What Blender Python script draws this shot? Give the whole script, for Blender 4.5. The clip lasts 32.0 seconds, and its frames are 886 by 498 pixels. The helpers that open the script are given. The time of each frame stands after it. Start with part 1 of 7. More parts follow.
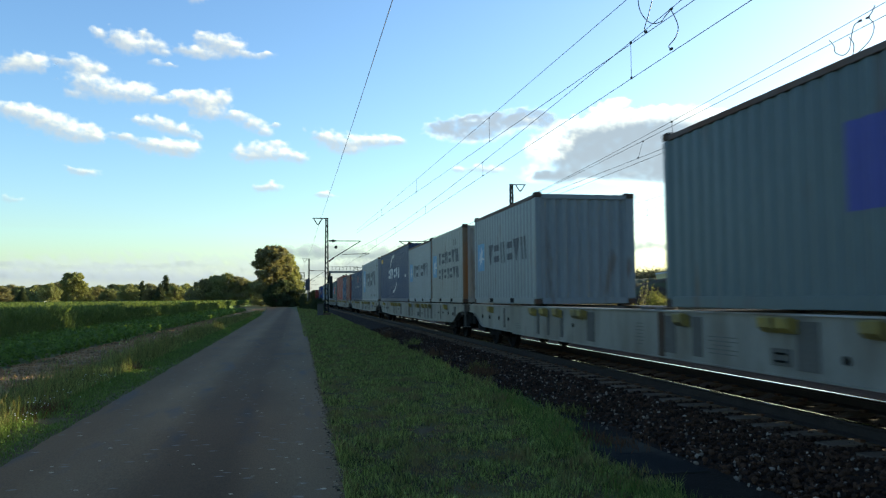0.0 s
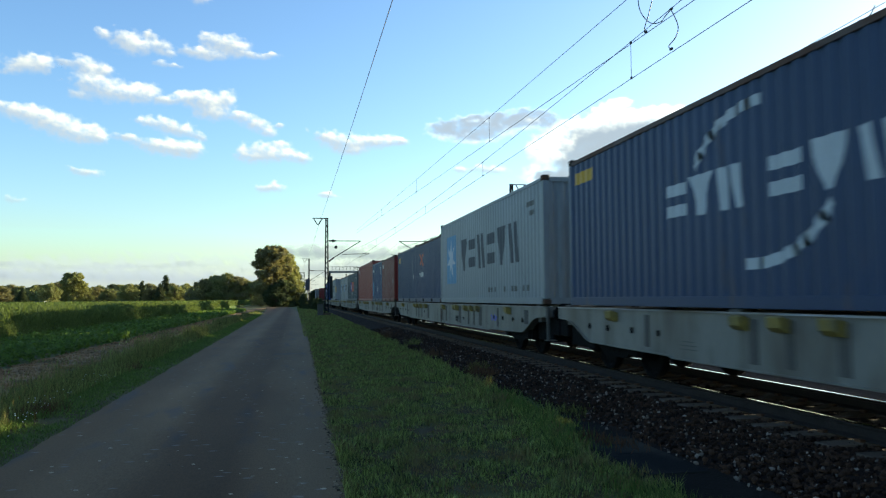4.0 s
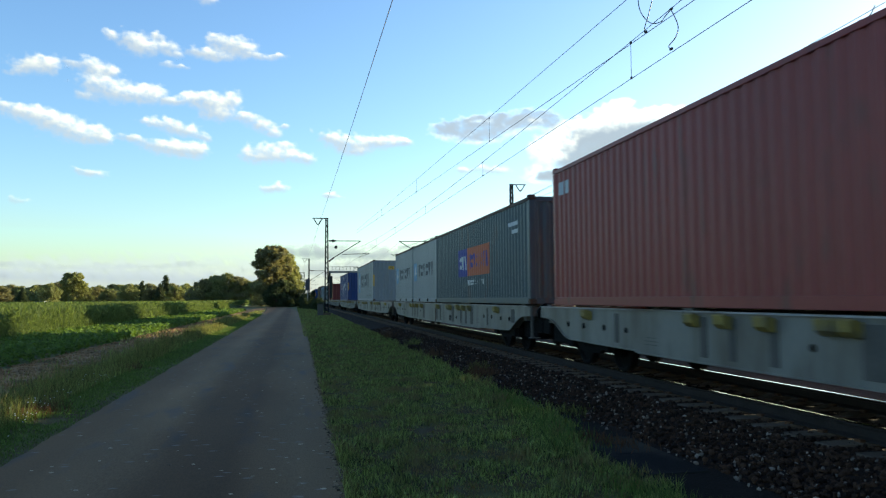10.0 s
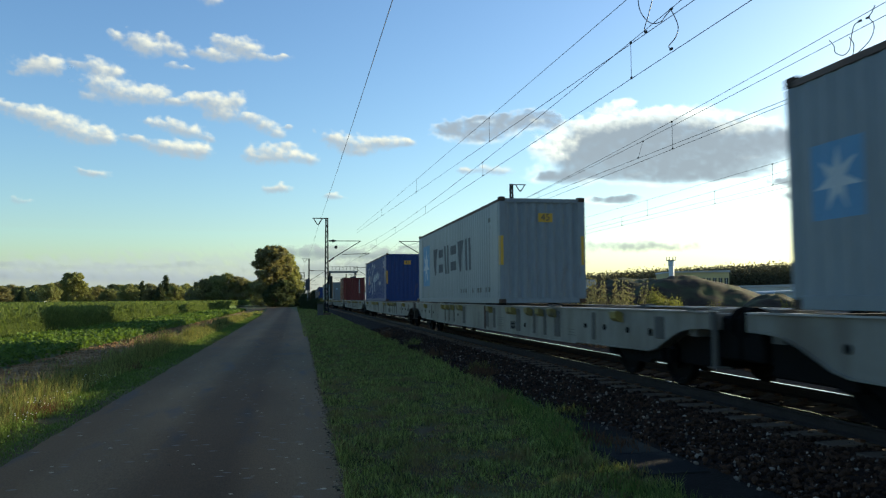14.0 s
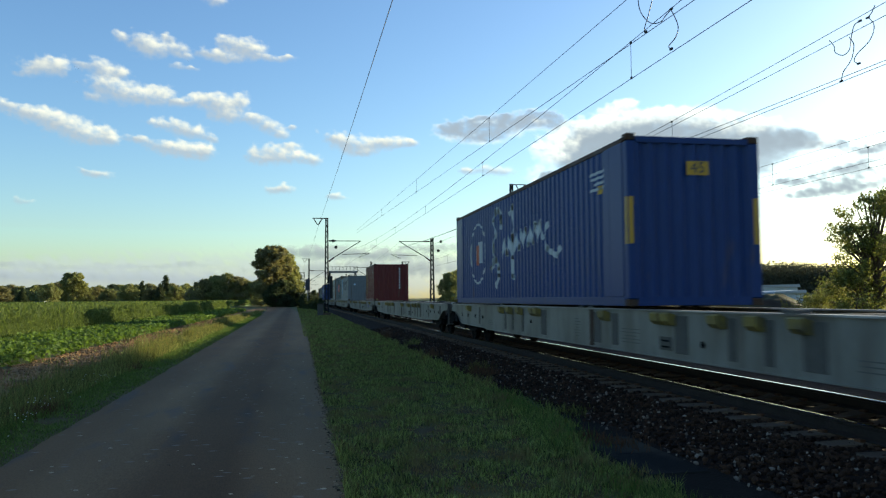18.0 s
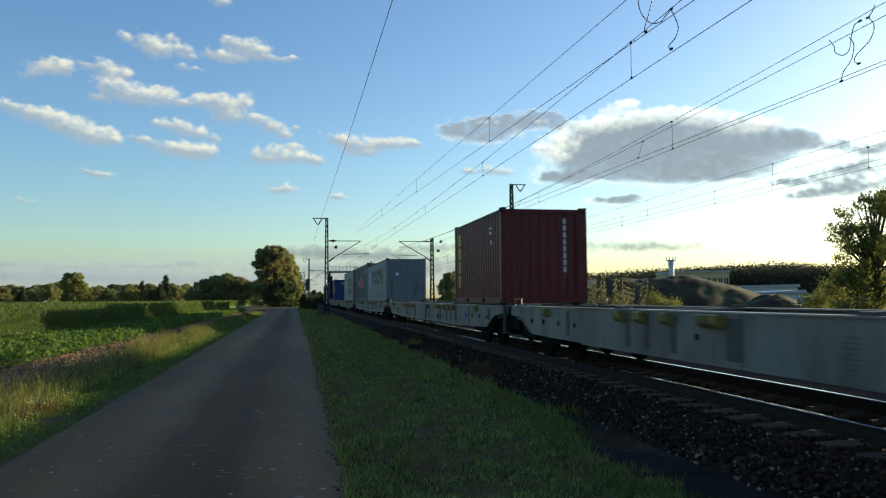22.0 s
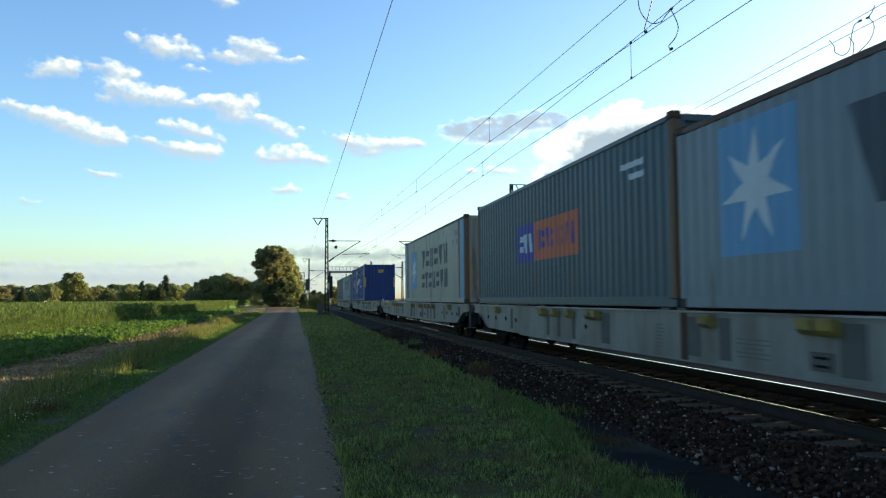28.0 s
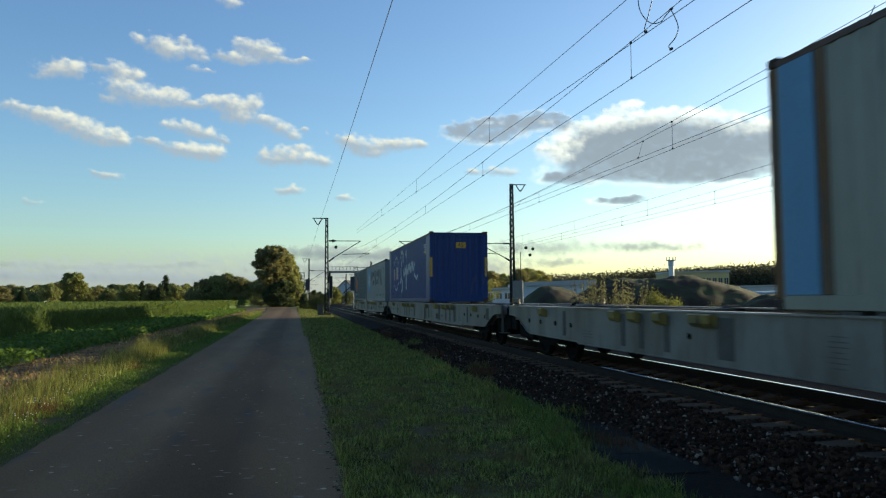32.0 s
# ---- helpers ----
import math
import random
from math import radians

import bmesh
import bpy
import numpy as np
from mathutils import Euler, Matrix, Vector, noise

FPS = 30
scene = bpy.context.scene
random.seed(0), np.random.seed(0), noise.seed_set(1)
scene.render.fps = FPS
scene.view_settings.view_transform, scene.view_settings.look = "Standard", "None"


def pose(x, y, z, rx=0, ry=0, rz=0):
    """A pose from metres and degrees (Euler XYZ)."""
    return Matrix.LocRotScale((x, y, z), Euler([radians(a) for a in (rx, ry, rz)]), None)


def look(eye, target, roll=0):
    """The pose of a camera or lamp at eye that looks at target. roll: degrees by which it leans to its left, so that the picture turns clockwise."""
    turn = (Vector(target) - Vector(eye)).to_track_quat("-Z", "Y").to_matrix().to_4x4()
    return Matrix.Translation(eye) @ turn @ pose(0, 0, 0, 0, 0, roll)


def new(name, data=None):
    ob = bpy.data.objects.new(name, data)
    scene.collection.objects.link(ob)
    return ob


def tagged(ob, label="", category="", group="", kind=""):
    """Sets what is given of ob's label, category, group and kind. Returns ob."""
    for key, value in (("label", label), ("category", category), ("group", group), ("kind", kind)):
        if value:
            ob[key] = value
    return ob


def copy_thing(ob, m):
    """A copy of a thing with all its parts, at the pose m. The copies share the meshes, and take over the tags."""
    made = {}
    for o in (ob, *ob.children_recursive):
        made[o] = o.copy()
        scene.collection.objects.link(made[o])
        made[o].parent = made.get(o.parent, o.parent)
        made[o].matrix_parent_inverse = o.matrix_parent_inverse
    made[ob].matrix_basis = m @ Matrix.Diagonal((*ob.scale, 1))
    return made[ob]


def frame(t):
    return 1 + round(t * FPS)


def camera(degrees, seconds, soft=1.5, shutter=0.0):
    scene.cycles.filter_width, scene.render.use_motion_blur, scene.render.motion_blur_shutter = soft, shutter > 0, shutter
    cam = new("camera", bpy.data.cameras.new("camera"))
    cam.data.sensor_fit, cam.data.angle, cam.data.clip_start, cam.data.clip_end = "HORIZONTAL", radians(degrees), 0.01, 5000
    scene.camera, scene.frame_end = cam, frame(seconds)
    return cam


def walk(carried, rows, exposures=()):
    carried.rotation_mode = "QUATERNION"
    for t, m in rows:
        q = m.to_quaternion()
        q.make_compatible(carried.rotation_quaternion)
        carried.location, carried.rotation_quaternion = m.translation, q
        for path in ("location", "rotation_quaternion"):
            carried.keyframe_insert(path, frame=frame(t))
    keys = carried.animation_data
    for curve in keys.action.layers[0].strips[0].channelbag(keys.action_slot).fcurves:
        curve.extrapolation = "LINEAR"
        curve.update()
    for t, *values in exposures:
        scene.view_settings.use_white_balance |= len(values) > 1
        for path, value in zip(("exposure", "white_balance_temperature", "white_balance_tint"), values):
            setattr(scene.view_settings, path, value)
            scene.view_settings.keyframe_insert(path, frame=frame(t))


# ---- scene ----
# ---- the camera: it stands on the road beside the railway ----
# x: to the right, across the track; y: along the track; z: up, 0 at the top of the rails
YAW, PITCH = radians(10.92), radians(3.65)
EYE = Vector((0.0, 0.0, 1.367))
AIM = EYE + Vector((math.sin(YAW) * math.cos(PITCH), math.cos(YAW) * math.cos(PITCH), math.sin(PITCH)))
cam = camera(59.97, 32.0, soft=1.25, shutter=0.45)
VIEW = look(EYE, AIM, -0.41)
EXPOSURES = [(t, e, 6700, -1) for t, e in (
    (0.0, 1.43), (0.6, 1.35), (1.2, 1.42), (3.5, 1.46), (6.0, 1.48), (10.5, 1.47), (12.0, 1.41), (13.0, 1.42), (14.0, 1.05), (15.5, 1.02), (17.0, 1.11), (18.5, 1.20), (19.0, 1.25), (19.5, 1.08), (20.5, 0.86), (22.0, 0.89), (23.0, 1.06), (24.0, 1.07), (25.0, 0.95), (25.5, 0.97), (27.5, 1.40), (28.5, 1.48), (30.0, 1.49), (31.0, 1.36), (32.0, 0.91))]
walk(cam, [(0.0, VIEW), (32.0, VIEW)], EXPOSURES)

# ---- daylight: a low evening sun behind the train ----
SUN_AZ, SUN_EL = radians(68.0), radians(8.8)
world = bpy.data.worlds.new("evening_sky")
scene.world = world
world.use_nodes = True
wn = world.node_tree.nodes
sky = wn.new("ShaderNodeTexSky")
sky.sky_type, sky.sun_disc = "NISHITA", False
sky.sun_elevation, sky.sun_rotation = SUN_EL, SUN_AZ
sky.air_density, sky.dust_density, sky.ozone_density = 1.0, 1.1, 3.0
vivid = wn.new("ShaderNodeHueSaturation")
vivid.inputs["Saturation"].default_value, vivid.inputs["Hue"].default_value = 1.06, 0.512
world.node_tree.links.new(sky.outputs[0], vivid.inputs["Color"])
world.node_tree.links.new(vivid.outputs[0], wn["Background"].inputs[0])
wn["Background"].inputs[1].default_value = 0.15
lamp = bpy.data.lights.new("sun", "SUN")
lamp.energy, lamp.angle, lamp.color = 5.0, radians(0.6), (1.0, 0.84, 0.6)
sun = new("sun", lamp)
TO_SUN = Vector((math.sin(SUN_AZ) * math.cos(SUN_EL), math.cos(SUN_AZ) * math.cos(SUN_EL), math.sin(SUN_EL)))
sun.matrix_world = look(TO_SUN * 100, (0, 0, 0))

# ---- plan ----
TRACK, TRACK_B, TRACK_C = 6.695, 10.8, 18.9
ROAD_Z, LAND_Z = -0.35, -0.40
ROAD_L, ROAD_R = -2.93, 0.38
rng = np.random.default_rng(7)


# ---- materials ----
def mat(name, color, rough=0.6, metal=0.0, vary=0.25, scale=3.0, fine=40.0, bump=0.15, dirt=None, dirt_amount=0.35, stretch=(1, 1, 1),
        per_object=0.0, per_island=0.0, translucent=0.0, dirt_scale=None):
    m = bpy.data.materials.new(name)
    m.use_nodes = True
    nt = m.node_tree
    n, l = nt.nodes, nt.links
    bsdf = n["Principled BSDF"]
    bsdf.inputs["Roughness"].default_value, bsdf.inputs["Metallic"].default_value = rough, metal
    if rough >= 0.65:
        bsdf.inputs["Specular IOR Level"].default_value = 0.12
    co = n.new("ShaderNodeTexCoord")
    mp = n.new("ShaderNodeMapping")
    mp.inputs["Scale"].default_value = stretch
    l.new(co.outputs["Object"], mp.inputs[0])
    broad, small = n.new("ShaderNodeTexNoise"), n.new("ShaderNodeTexNoise")
    broad.inputs["Scale"].default_value, broad.inputs["Detail"].default_value = scale, 4
    small.inputs["Scale"].default_value, small.inputs["Detail"].default_value = fine, 3
    for t in (broad, small):
        l.new(mp.outputs[0], t.inputs["Vector"])
    add = n.new("ShaderNodeMath")
    add.operation = "ADD"
    l.new(broad.outputs["Fac"], add.inputs[0])
    l.new(small.outputs["Fac"], add.inputs[1])
    last = add.outputs[0]
    for amount, node, out in ((per_object, "ShaderNodeObjectInfo", "Random"), (per_island, "ShaderNodeNewGeometry", "Random Per Island")):
        if amount:
            src, mul, plus = n.new(node), n.new("ShaderNodeMath"), n.new("ShaderNodeMath")
            mul.operation, plus.operation = "MULTIPLY_ADD", "ADD"
            mul.inputs[1].default_value, mul.inputs[2].default_value = amount, -amount / 2
            l.new(src.outputs[out], mul.inputs[0])
            l.new(last, plus.inputs[0])
            l.new(mul.outputs[0], plus.inputs[1])
            last = plus.outputs[0]
    ramp = n.new("ShaderNodeMapRange")
    ramp.inputs[1].default_value, ramp.inputs[2].default_value = 0.55, 1.45
    ramp.inputs[3].default_value, ramp.inputs[4].default_value = 1 - vary, 1 + vary
    ramp.clamp = False
    l.new(last, ramp.inputs[0])
    mul = n.new("ShaderNodeVectorMath")
    mul.operation = "SCALE"
    mul.inputs[0].default_value = color
    l.new(ramp.outputs[0], mul.inputs["Scale"])
    col = mul.outputs[0]
    if dirt:
        spot = n.new("ShaderNodeTexNoise")
        spot.inputs["Scale"].default_value, spot.inputs["Detail"].default_value = dirt_scale or scale * 0.6, 6
        l.new(mp.outputs[0], spot.inputs["Vector"])
        cut = n.new("ShaderNodeMapRange")
        cut.inputs[1].default_value, cut.inputs[2].default_value = 0.62 - dirt_amount * 0.4, 0.78 - dirt_amount * 0.2
        l.new(spot.outputs["Fac"], cut.inputs[0])
        mix = n.new("ShaderNodeMix")
        mix.data_type = "RGBA"
        mix.inputs[7].default_value = (*dirt, 1)
        l.new(cut.outputs[0], mix.inputs[0])
        l.new(col, mix.inputs[6])
        col = mix.outputs[2]
    l.new(col, bsdf.inputs["Base Color"])
    if bump:
        b = n.new("ShaderNodeBump")
        b.inputs["Strength"].default_value, b.inputs["Distance"].default_value = bump, 0.02
        l.new(add.outputs[0], b.inputs["Height"])
        l.new(b.outputs[0], bsdf.inputs["Normal"])
    if translucent:
        tr, ms = n.new("ShaderNodeBsdfTranslucent"), n.new("ShaderNodeMixShader")
        glow = n.new("ShaderNodeVectorMath")
        glow.operation = "MULTIPLY"
        glow.inputs[1].default_value = (2.2, 2.1, 1.2)
        l.new(col, glow.inputs[0])
        l.new(glow.outputs[0], tr.inputs[0])
        ms.inputs[0].default_value = translucent
        l.new(bsdf.outputs[0], ms.inputs[1])
        l.new(tr.outputs[0], ms.inputs[2])
        l.new(ms.outputs[0], n["Material Output"].inputs[0])
    return m


def paint(name, color, rust=0.3, rough=0.4):
    """Weathered container paint: streaks run down, rust spots."""
    m = mat(name, color, rough, 0.0, 0.16, 0.9, 14.0, 0.05, (0.09, 0.06, 0.045), rust * 0.47 - 0.175, (1, 1, 0.22), dirt_scale=3.0)
    m.node_tree.nodes["Principled BSDF"].inputs["Specular IOR Level"].default_value = 0.25
    return m


# near black: deep shade under wagons, in pockets and holes is in this colour
STEEL_DARK = mat("shade_black_steel", (0.0035, 0.0032, 0.003), 0.9, 0.0, 0.4, 4, 30, 0.3)
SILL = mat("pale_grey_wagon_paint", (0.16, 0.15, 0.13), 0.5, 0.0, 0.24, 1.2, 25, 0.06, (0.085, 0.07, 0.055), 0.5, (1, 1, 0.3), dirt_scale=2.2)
# darker copy of SILL for plates, cross beams, seats and boxes
SILL_SHADE = mat("darker_wagon_paint", (0.088, 0.08, 0.07), 0.65, 0.0, 0.25, 2.5, 25, 0.1)
YELLOW = mat("yellow_signal_paint", (0.22, 0.155, 0.032), 0.55, 0.0, 0.3, 6, 50, 0.1, (0.1, 0.08, 0.045), 0.5)
RUST_POST = mat("grimy_rusty_steel", (0.05, 0.038, 0.03), 0.75, 0.0, 0.4, 3, 30, 0.2, (0.07, 0.032, 0.016), 0.5)
RUST = mat("rusty_iron", (0.09, 0.045, 0.024), 0.8, 0.1, 0.4, 5, 40, 0.3)
RAIL_HEAD = mat("polished_rail_head", (0.45, 0.45, 0.46), 0.1, 1.0, 0.1, 4, 60, 0.02)
RAIL_WEB = mat("rusty_rail_web", (0.028, 0.022, 0.019), 0.8, 0.2, 0.3, 5, 40, 0.2)
CONCRETE = mat("weathered_concrete", (0.13, 0.088, 0.058), 0.85, 0.0, 0.3, 3, 60, 0.3, (0.08, 0.058, 0.04), 0.4, per_object=0.6)
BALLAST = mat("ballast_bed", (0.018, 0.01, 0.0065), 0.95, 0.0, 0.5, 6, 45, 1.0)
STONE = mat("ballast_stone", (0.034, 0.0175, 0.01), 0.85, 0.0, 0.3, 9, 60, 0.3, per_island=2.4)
PALE_STONE = mat("pale_ballast_stone", (0.175, 0.138, 0.11), 0.85, 0.0, 0.3, 9, 60, 0.3, per_island=1.6)
GALV = mat("weathered_galvanised_steel", (0.16, 0.165, 0.16), 0.6, 0.5, 0.25, 3, 40, 0.1)
MAST_STEEL = mat("dark_painted_mast_steel", (0.02, 0.022, 0.021), 0.7, 0.0, 0.3, 3, 40, 0.1)
WIRE = mat("oxidised_copper_wire", (0.035, 0.034, 0.032), 0.6, 0.3, 0.2, 3, 40, 0)
INSUL = mat("brown_glazed_insulator", (0.05, 0.025, 0.02), 0.25, 0.0, 0.2, 3, 40, 0)
WHITE = mat("white_marking_paint", (0.42, 0.43, 0.43), 0.6, 0.0, 0.12, 3, 30, 0.05)
MARKING = mat("faded_stencil_paint", (0.07, 0.068, 0.062), 0.6, 0.0, 0.2, 3, 30, 0.05)
BLACK = mat("black_marking_paint", (0.03, 0.035, 0.045), 0.6, 0.0, 0.2, 3, 30, 0.05)
SKYBLUE = mat("light_blue_marking_paint", (0.085, 0.21, 0.335), 0.55, 0.0, 0.15, 2, 30, 0.05)
ORANGE = mat("orange_marking_paint", (0.42, 0.09, 0.03), 0.55, 0.0, 0.15, 2, 30, 0.05)
NAVY = mat("navy_marking_paint", (0.03, 0.035, 0.20), 0.55, 0.0, 0.15, 2, 30, 0.05)
NAVY_SIGN = mat("dark_blue_sign_paint", (0.012, 0.018, 0.07), 0.5, 0.0, 0.15, 2, 30, 0.05)
AMBER = mat("amber_plate", (0.5, 0.27, 0.015), 0.5, 0.0, 0.12, 4, 30, 0.05)
FADED_YELLOW = mat("faded_yellow_marking_paint", (0.42, 0.33, 0.04), 0.6, 0.0, 0.2, 4, 30, 0.05)
GRAFFITI = mat("blue_spray_paint", (0.05, 0.06, 0.42), 0.5, 0.0, 0.2, 4, 30, 0)
CASTING = mat("scuffed_dark_casting", (0.05, 0.038, 0.03), 0.75, 0.1, 0.4, 5, 40, 0.3, (0.1, 0.045, 0.02), 0.4)
RAIL_TRIM = mat("rusty_scuffed_top_rail", (0.13, 0.095, 0.08), 0.7, 0.0, 0.35, 2, 25, 0.2, (0.1, 0.045, 0.025), 0.5, (1, 0.4, 1), dirt_scale=3)
PALE_BAR = mat("pale_galvanised_bar", (0.34, 0.33, 0.33), 0.5, 0.2, 0.2, 3, 30, 0.05)
INSIDE = mat("container_dark_inside", (0.05, 0.05, 0.05), 0.9, 0.0, 0.2, 3, 30, 0)


# ---- mesh building ----
class Shape:
    """Collects vertices and faces of one part."""

    def __init__(self):
        self.v, self.f = [], []

    def add(self, verts, faces):
        k = len(self.v)
        self.v += [tuple(p) for p in verts]
        self.f += [tuple(i + k for i in q) for q in faces]
        return self

    def box(self, x0, y0, z0, x1, y1, z1, c=0.0):
        """A box, with its upright and lengthwise edges cut by c."""
        if c <= 0:
            return self.add([(x, y, z) for z in (z0, z1) for x, y in ((x0, y0), (x1, y0), (x1, y1), (x0, y1))],
                            [(3, 2, 1, 0), (4, 5, 6, 7), (0, 1, 5, 4), (1, 2, 6, 5), (2, 3, 7, 6), (3, 0, 4, 7)])
        ring = [(x0 + c, y0), (x1 - c, y0), (x1, y0 + c), (x1, y1 - c), (x1 - c, y1), (x0 + c, y1), (x0, y1 - c), (x0, y0 + c)]
        cx, cy = (x0 + x1) / 2, (y0 + y1) / 2
        tight = [(cx + (x - cx) * (1 - 2 * c / (x1 - x0)), cy + (y - cy) * (1 - 2 * c / (y1 - y0))) for x, y in ring]
        rows = [[(x, y, z0) for x, y in tight], [(x, y, z0 + c) for x, y in ring], [(x, y, z1 - c) for x, y in ring], [(x, y, z1) for x, y in tight]]
        return self.loft(rows)

    def loft(self, rows, closed=True, caps=True):
        n = len(rows[0])
        faces = [(i * n + j, i * n + (j + 1) % n, (i + 1) * n + (j + 1) % n, (i + 1) * n + j)
                 for i in range(len(rows) - 1) for j in range(n if closed else n - 1)]
        if closed and caps:
            faces += [tuple(reversed(range(n))), tuple(range((len(rows) - 1) * n, len(rows) * n))]
        return self.add([p for r in rows for p in r], faces)

    def tube(self, path, r, n=6, r_end=None):
        path = [Vector(p) for p in path]
        rows = []
        for i, p in enumerate(path):
            d = (path[min(i + 1, len(path) - 1)] - path[max(i - 1, 0)]).normalized()
            a = d.orthogonal().normalized() if abs(d.z) > 0.95 or abs(d.x) > 0.99 else d.cross(Vector((0, 0, 1))).normalized()
            b = d.cross(a)
            rr = r if r_end is None else r + (r_end - r) * i / (len(path) - 1)
            rows.append([p + rr * (math.cos(k * math.tau / n) * a + math.sin(k * math.tau / n) * b) for k in range(n)])
        return self.loft(rows)

    def turned(self, profile, m=Matrix(), n=16):
        """A solid turned round the x axis; profile: (x, radius)."""
        rows = [[m @ Vector((x, r * math.cos(k * math.tau / n), r * math.sin(k * math.tau / n))) for k in range(n)] for x, r in profile]
        return self.loft(rows)

    def prism(self, outline, axis, a, b):
        """An outline (two coordinates) drawn out along an axis from a to b."""
        def at(p, t):
            return (t, p[0], p[1]) if axis == "x" else (p[0], t, p[1]) if axis == "y" else (p[0], p[1], t)
        return self.loft([[at(p, a) for p in outline], [at(p, b) for p in outline]])


def mesh_of(name, shape, material):
    me = bpy.data.meshes.new(name)
    if isinstance(shape, Shape):
        me.from_pydata(shape.v, [], shape.f)
        bm = bmesh.new()
        bm.from_mesh(me)
        bmesh.ops.recalc_face_normals(bm, faces=bm.faces)
        bm.to_mesh(me)
        bm.free()
    else:
        me.from_pydata(shape[0], [], shape[1])
    me.materials.append(material)
    return me


def part(name, shape, material, parent=None, label="", at=None, smooth=False):
    ob = new(name, shape if isinstance(shape, bpy.types.Mesh) else mesh_of(name, shape, material))
    ob.parent = parent
    if smooth:
        ob.data.shade_smooth()
    if at is not None:
        ob.matrix_basis = at
    return tagged(ob, label)


def thing(name, label, category, at=None, group="", kind=""):
    ob = new(name)
    ob.empty_display_size = 0.2
    if at is not None:
        ob.matrix_basis = at
    return tagged(ob, label, category, group, kind)


# ---- ground ----
def land_height(x, y):
    hill = 9.0 * math.exp(-(((x - 330) / 190) ** 2 + ((y - 470) / 170) ** 2))
    return LAND_Z + hill + 0.05 * noise.noise(Vector((x * 0.25, y * 0.25, 0.3))) * (1 if -14 < x < 30 else 2)


def graded(lo, hi, near, step, grow):
    out, p, s = [], near, step
    while p < hi:
        out.append(p)
        p += s
        s *= grow
    p, s = near - step, step
    while p > lo:
        out.insert(0, p)
        p -= s
        s *= grow
    return [lo] + out + [hi]


LAND = mat("field_soil_and_grass", (0.085, 0.10, 0.035), 0.95, 0.0, 0.4, 0.25, 9, 0.6, (0.13, 0.095, 0.06), 0.45, dirt_scale=0.12)
gx, gy = graded(-2600, 2600, 0.0, 1.0, 1.06), graded(-900, 4600, 12.0, 1.2, 1.06)
gs = Shape().add([(x, y, land_height(x, y)) for y in gy for x in gx],
                 [(j * len(gx) + i, j * len(gx) + i + 1, (j + 1) * len(gx) + i + 1, (j + 1) * len(gx) + i) for j in range(len(gy) - 1) for i in range(len(gx) - 1)])
tagged(part("ground", gs, LAND), "flat farmland of dry soil and short grass", "ground", kind="structure")


def strip(name, x0, x1, y0, y1, z, material, label, category, rag=0.06, nx=5, step=0.5, camber=0.0, bend=None, flare=(0.0, 0.0)):
    """A thin layer on the ground along the line, with ragged edges."""
    ys = np.arange(y0, y1 + step, step)
    s, rows = Shape(), []
    for y in ys:
        a, b = x0 + rag * noise.noise((x0, y * 0.9, 1)) * 2 + rag * noise.noise((x0, y * 4, 2)), x1 + rag * noise.noise((x1, y * 0.9, 3)) * 2 + rag * noise.noise((x1, y * 4, 4))
        off = bend(y) if bend else 0.0
        a, b = a + flare[0] * max(0, min(y, 80)), b + flare[1] * max(0, min(y, 80))
        top = [(a + (b - a) * i / nx + off, y, z + camber * (1 - (2 * i / nx - 1) ** 2)) for i in range(nx + 1)]
        rows.append([(a - 0.03 + off, y, LAND_Z - 0.15)] + top + [(b + 0.03 + off, y, LAND_Z - 0.15)])
    s.loft(rows, closed=False)
    return tagged(part(name, s, material), label, category, kind="structure")


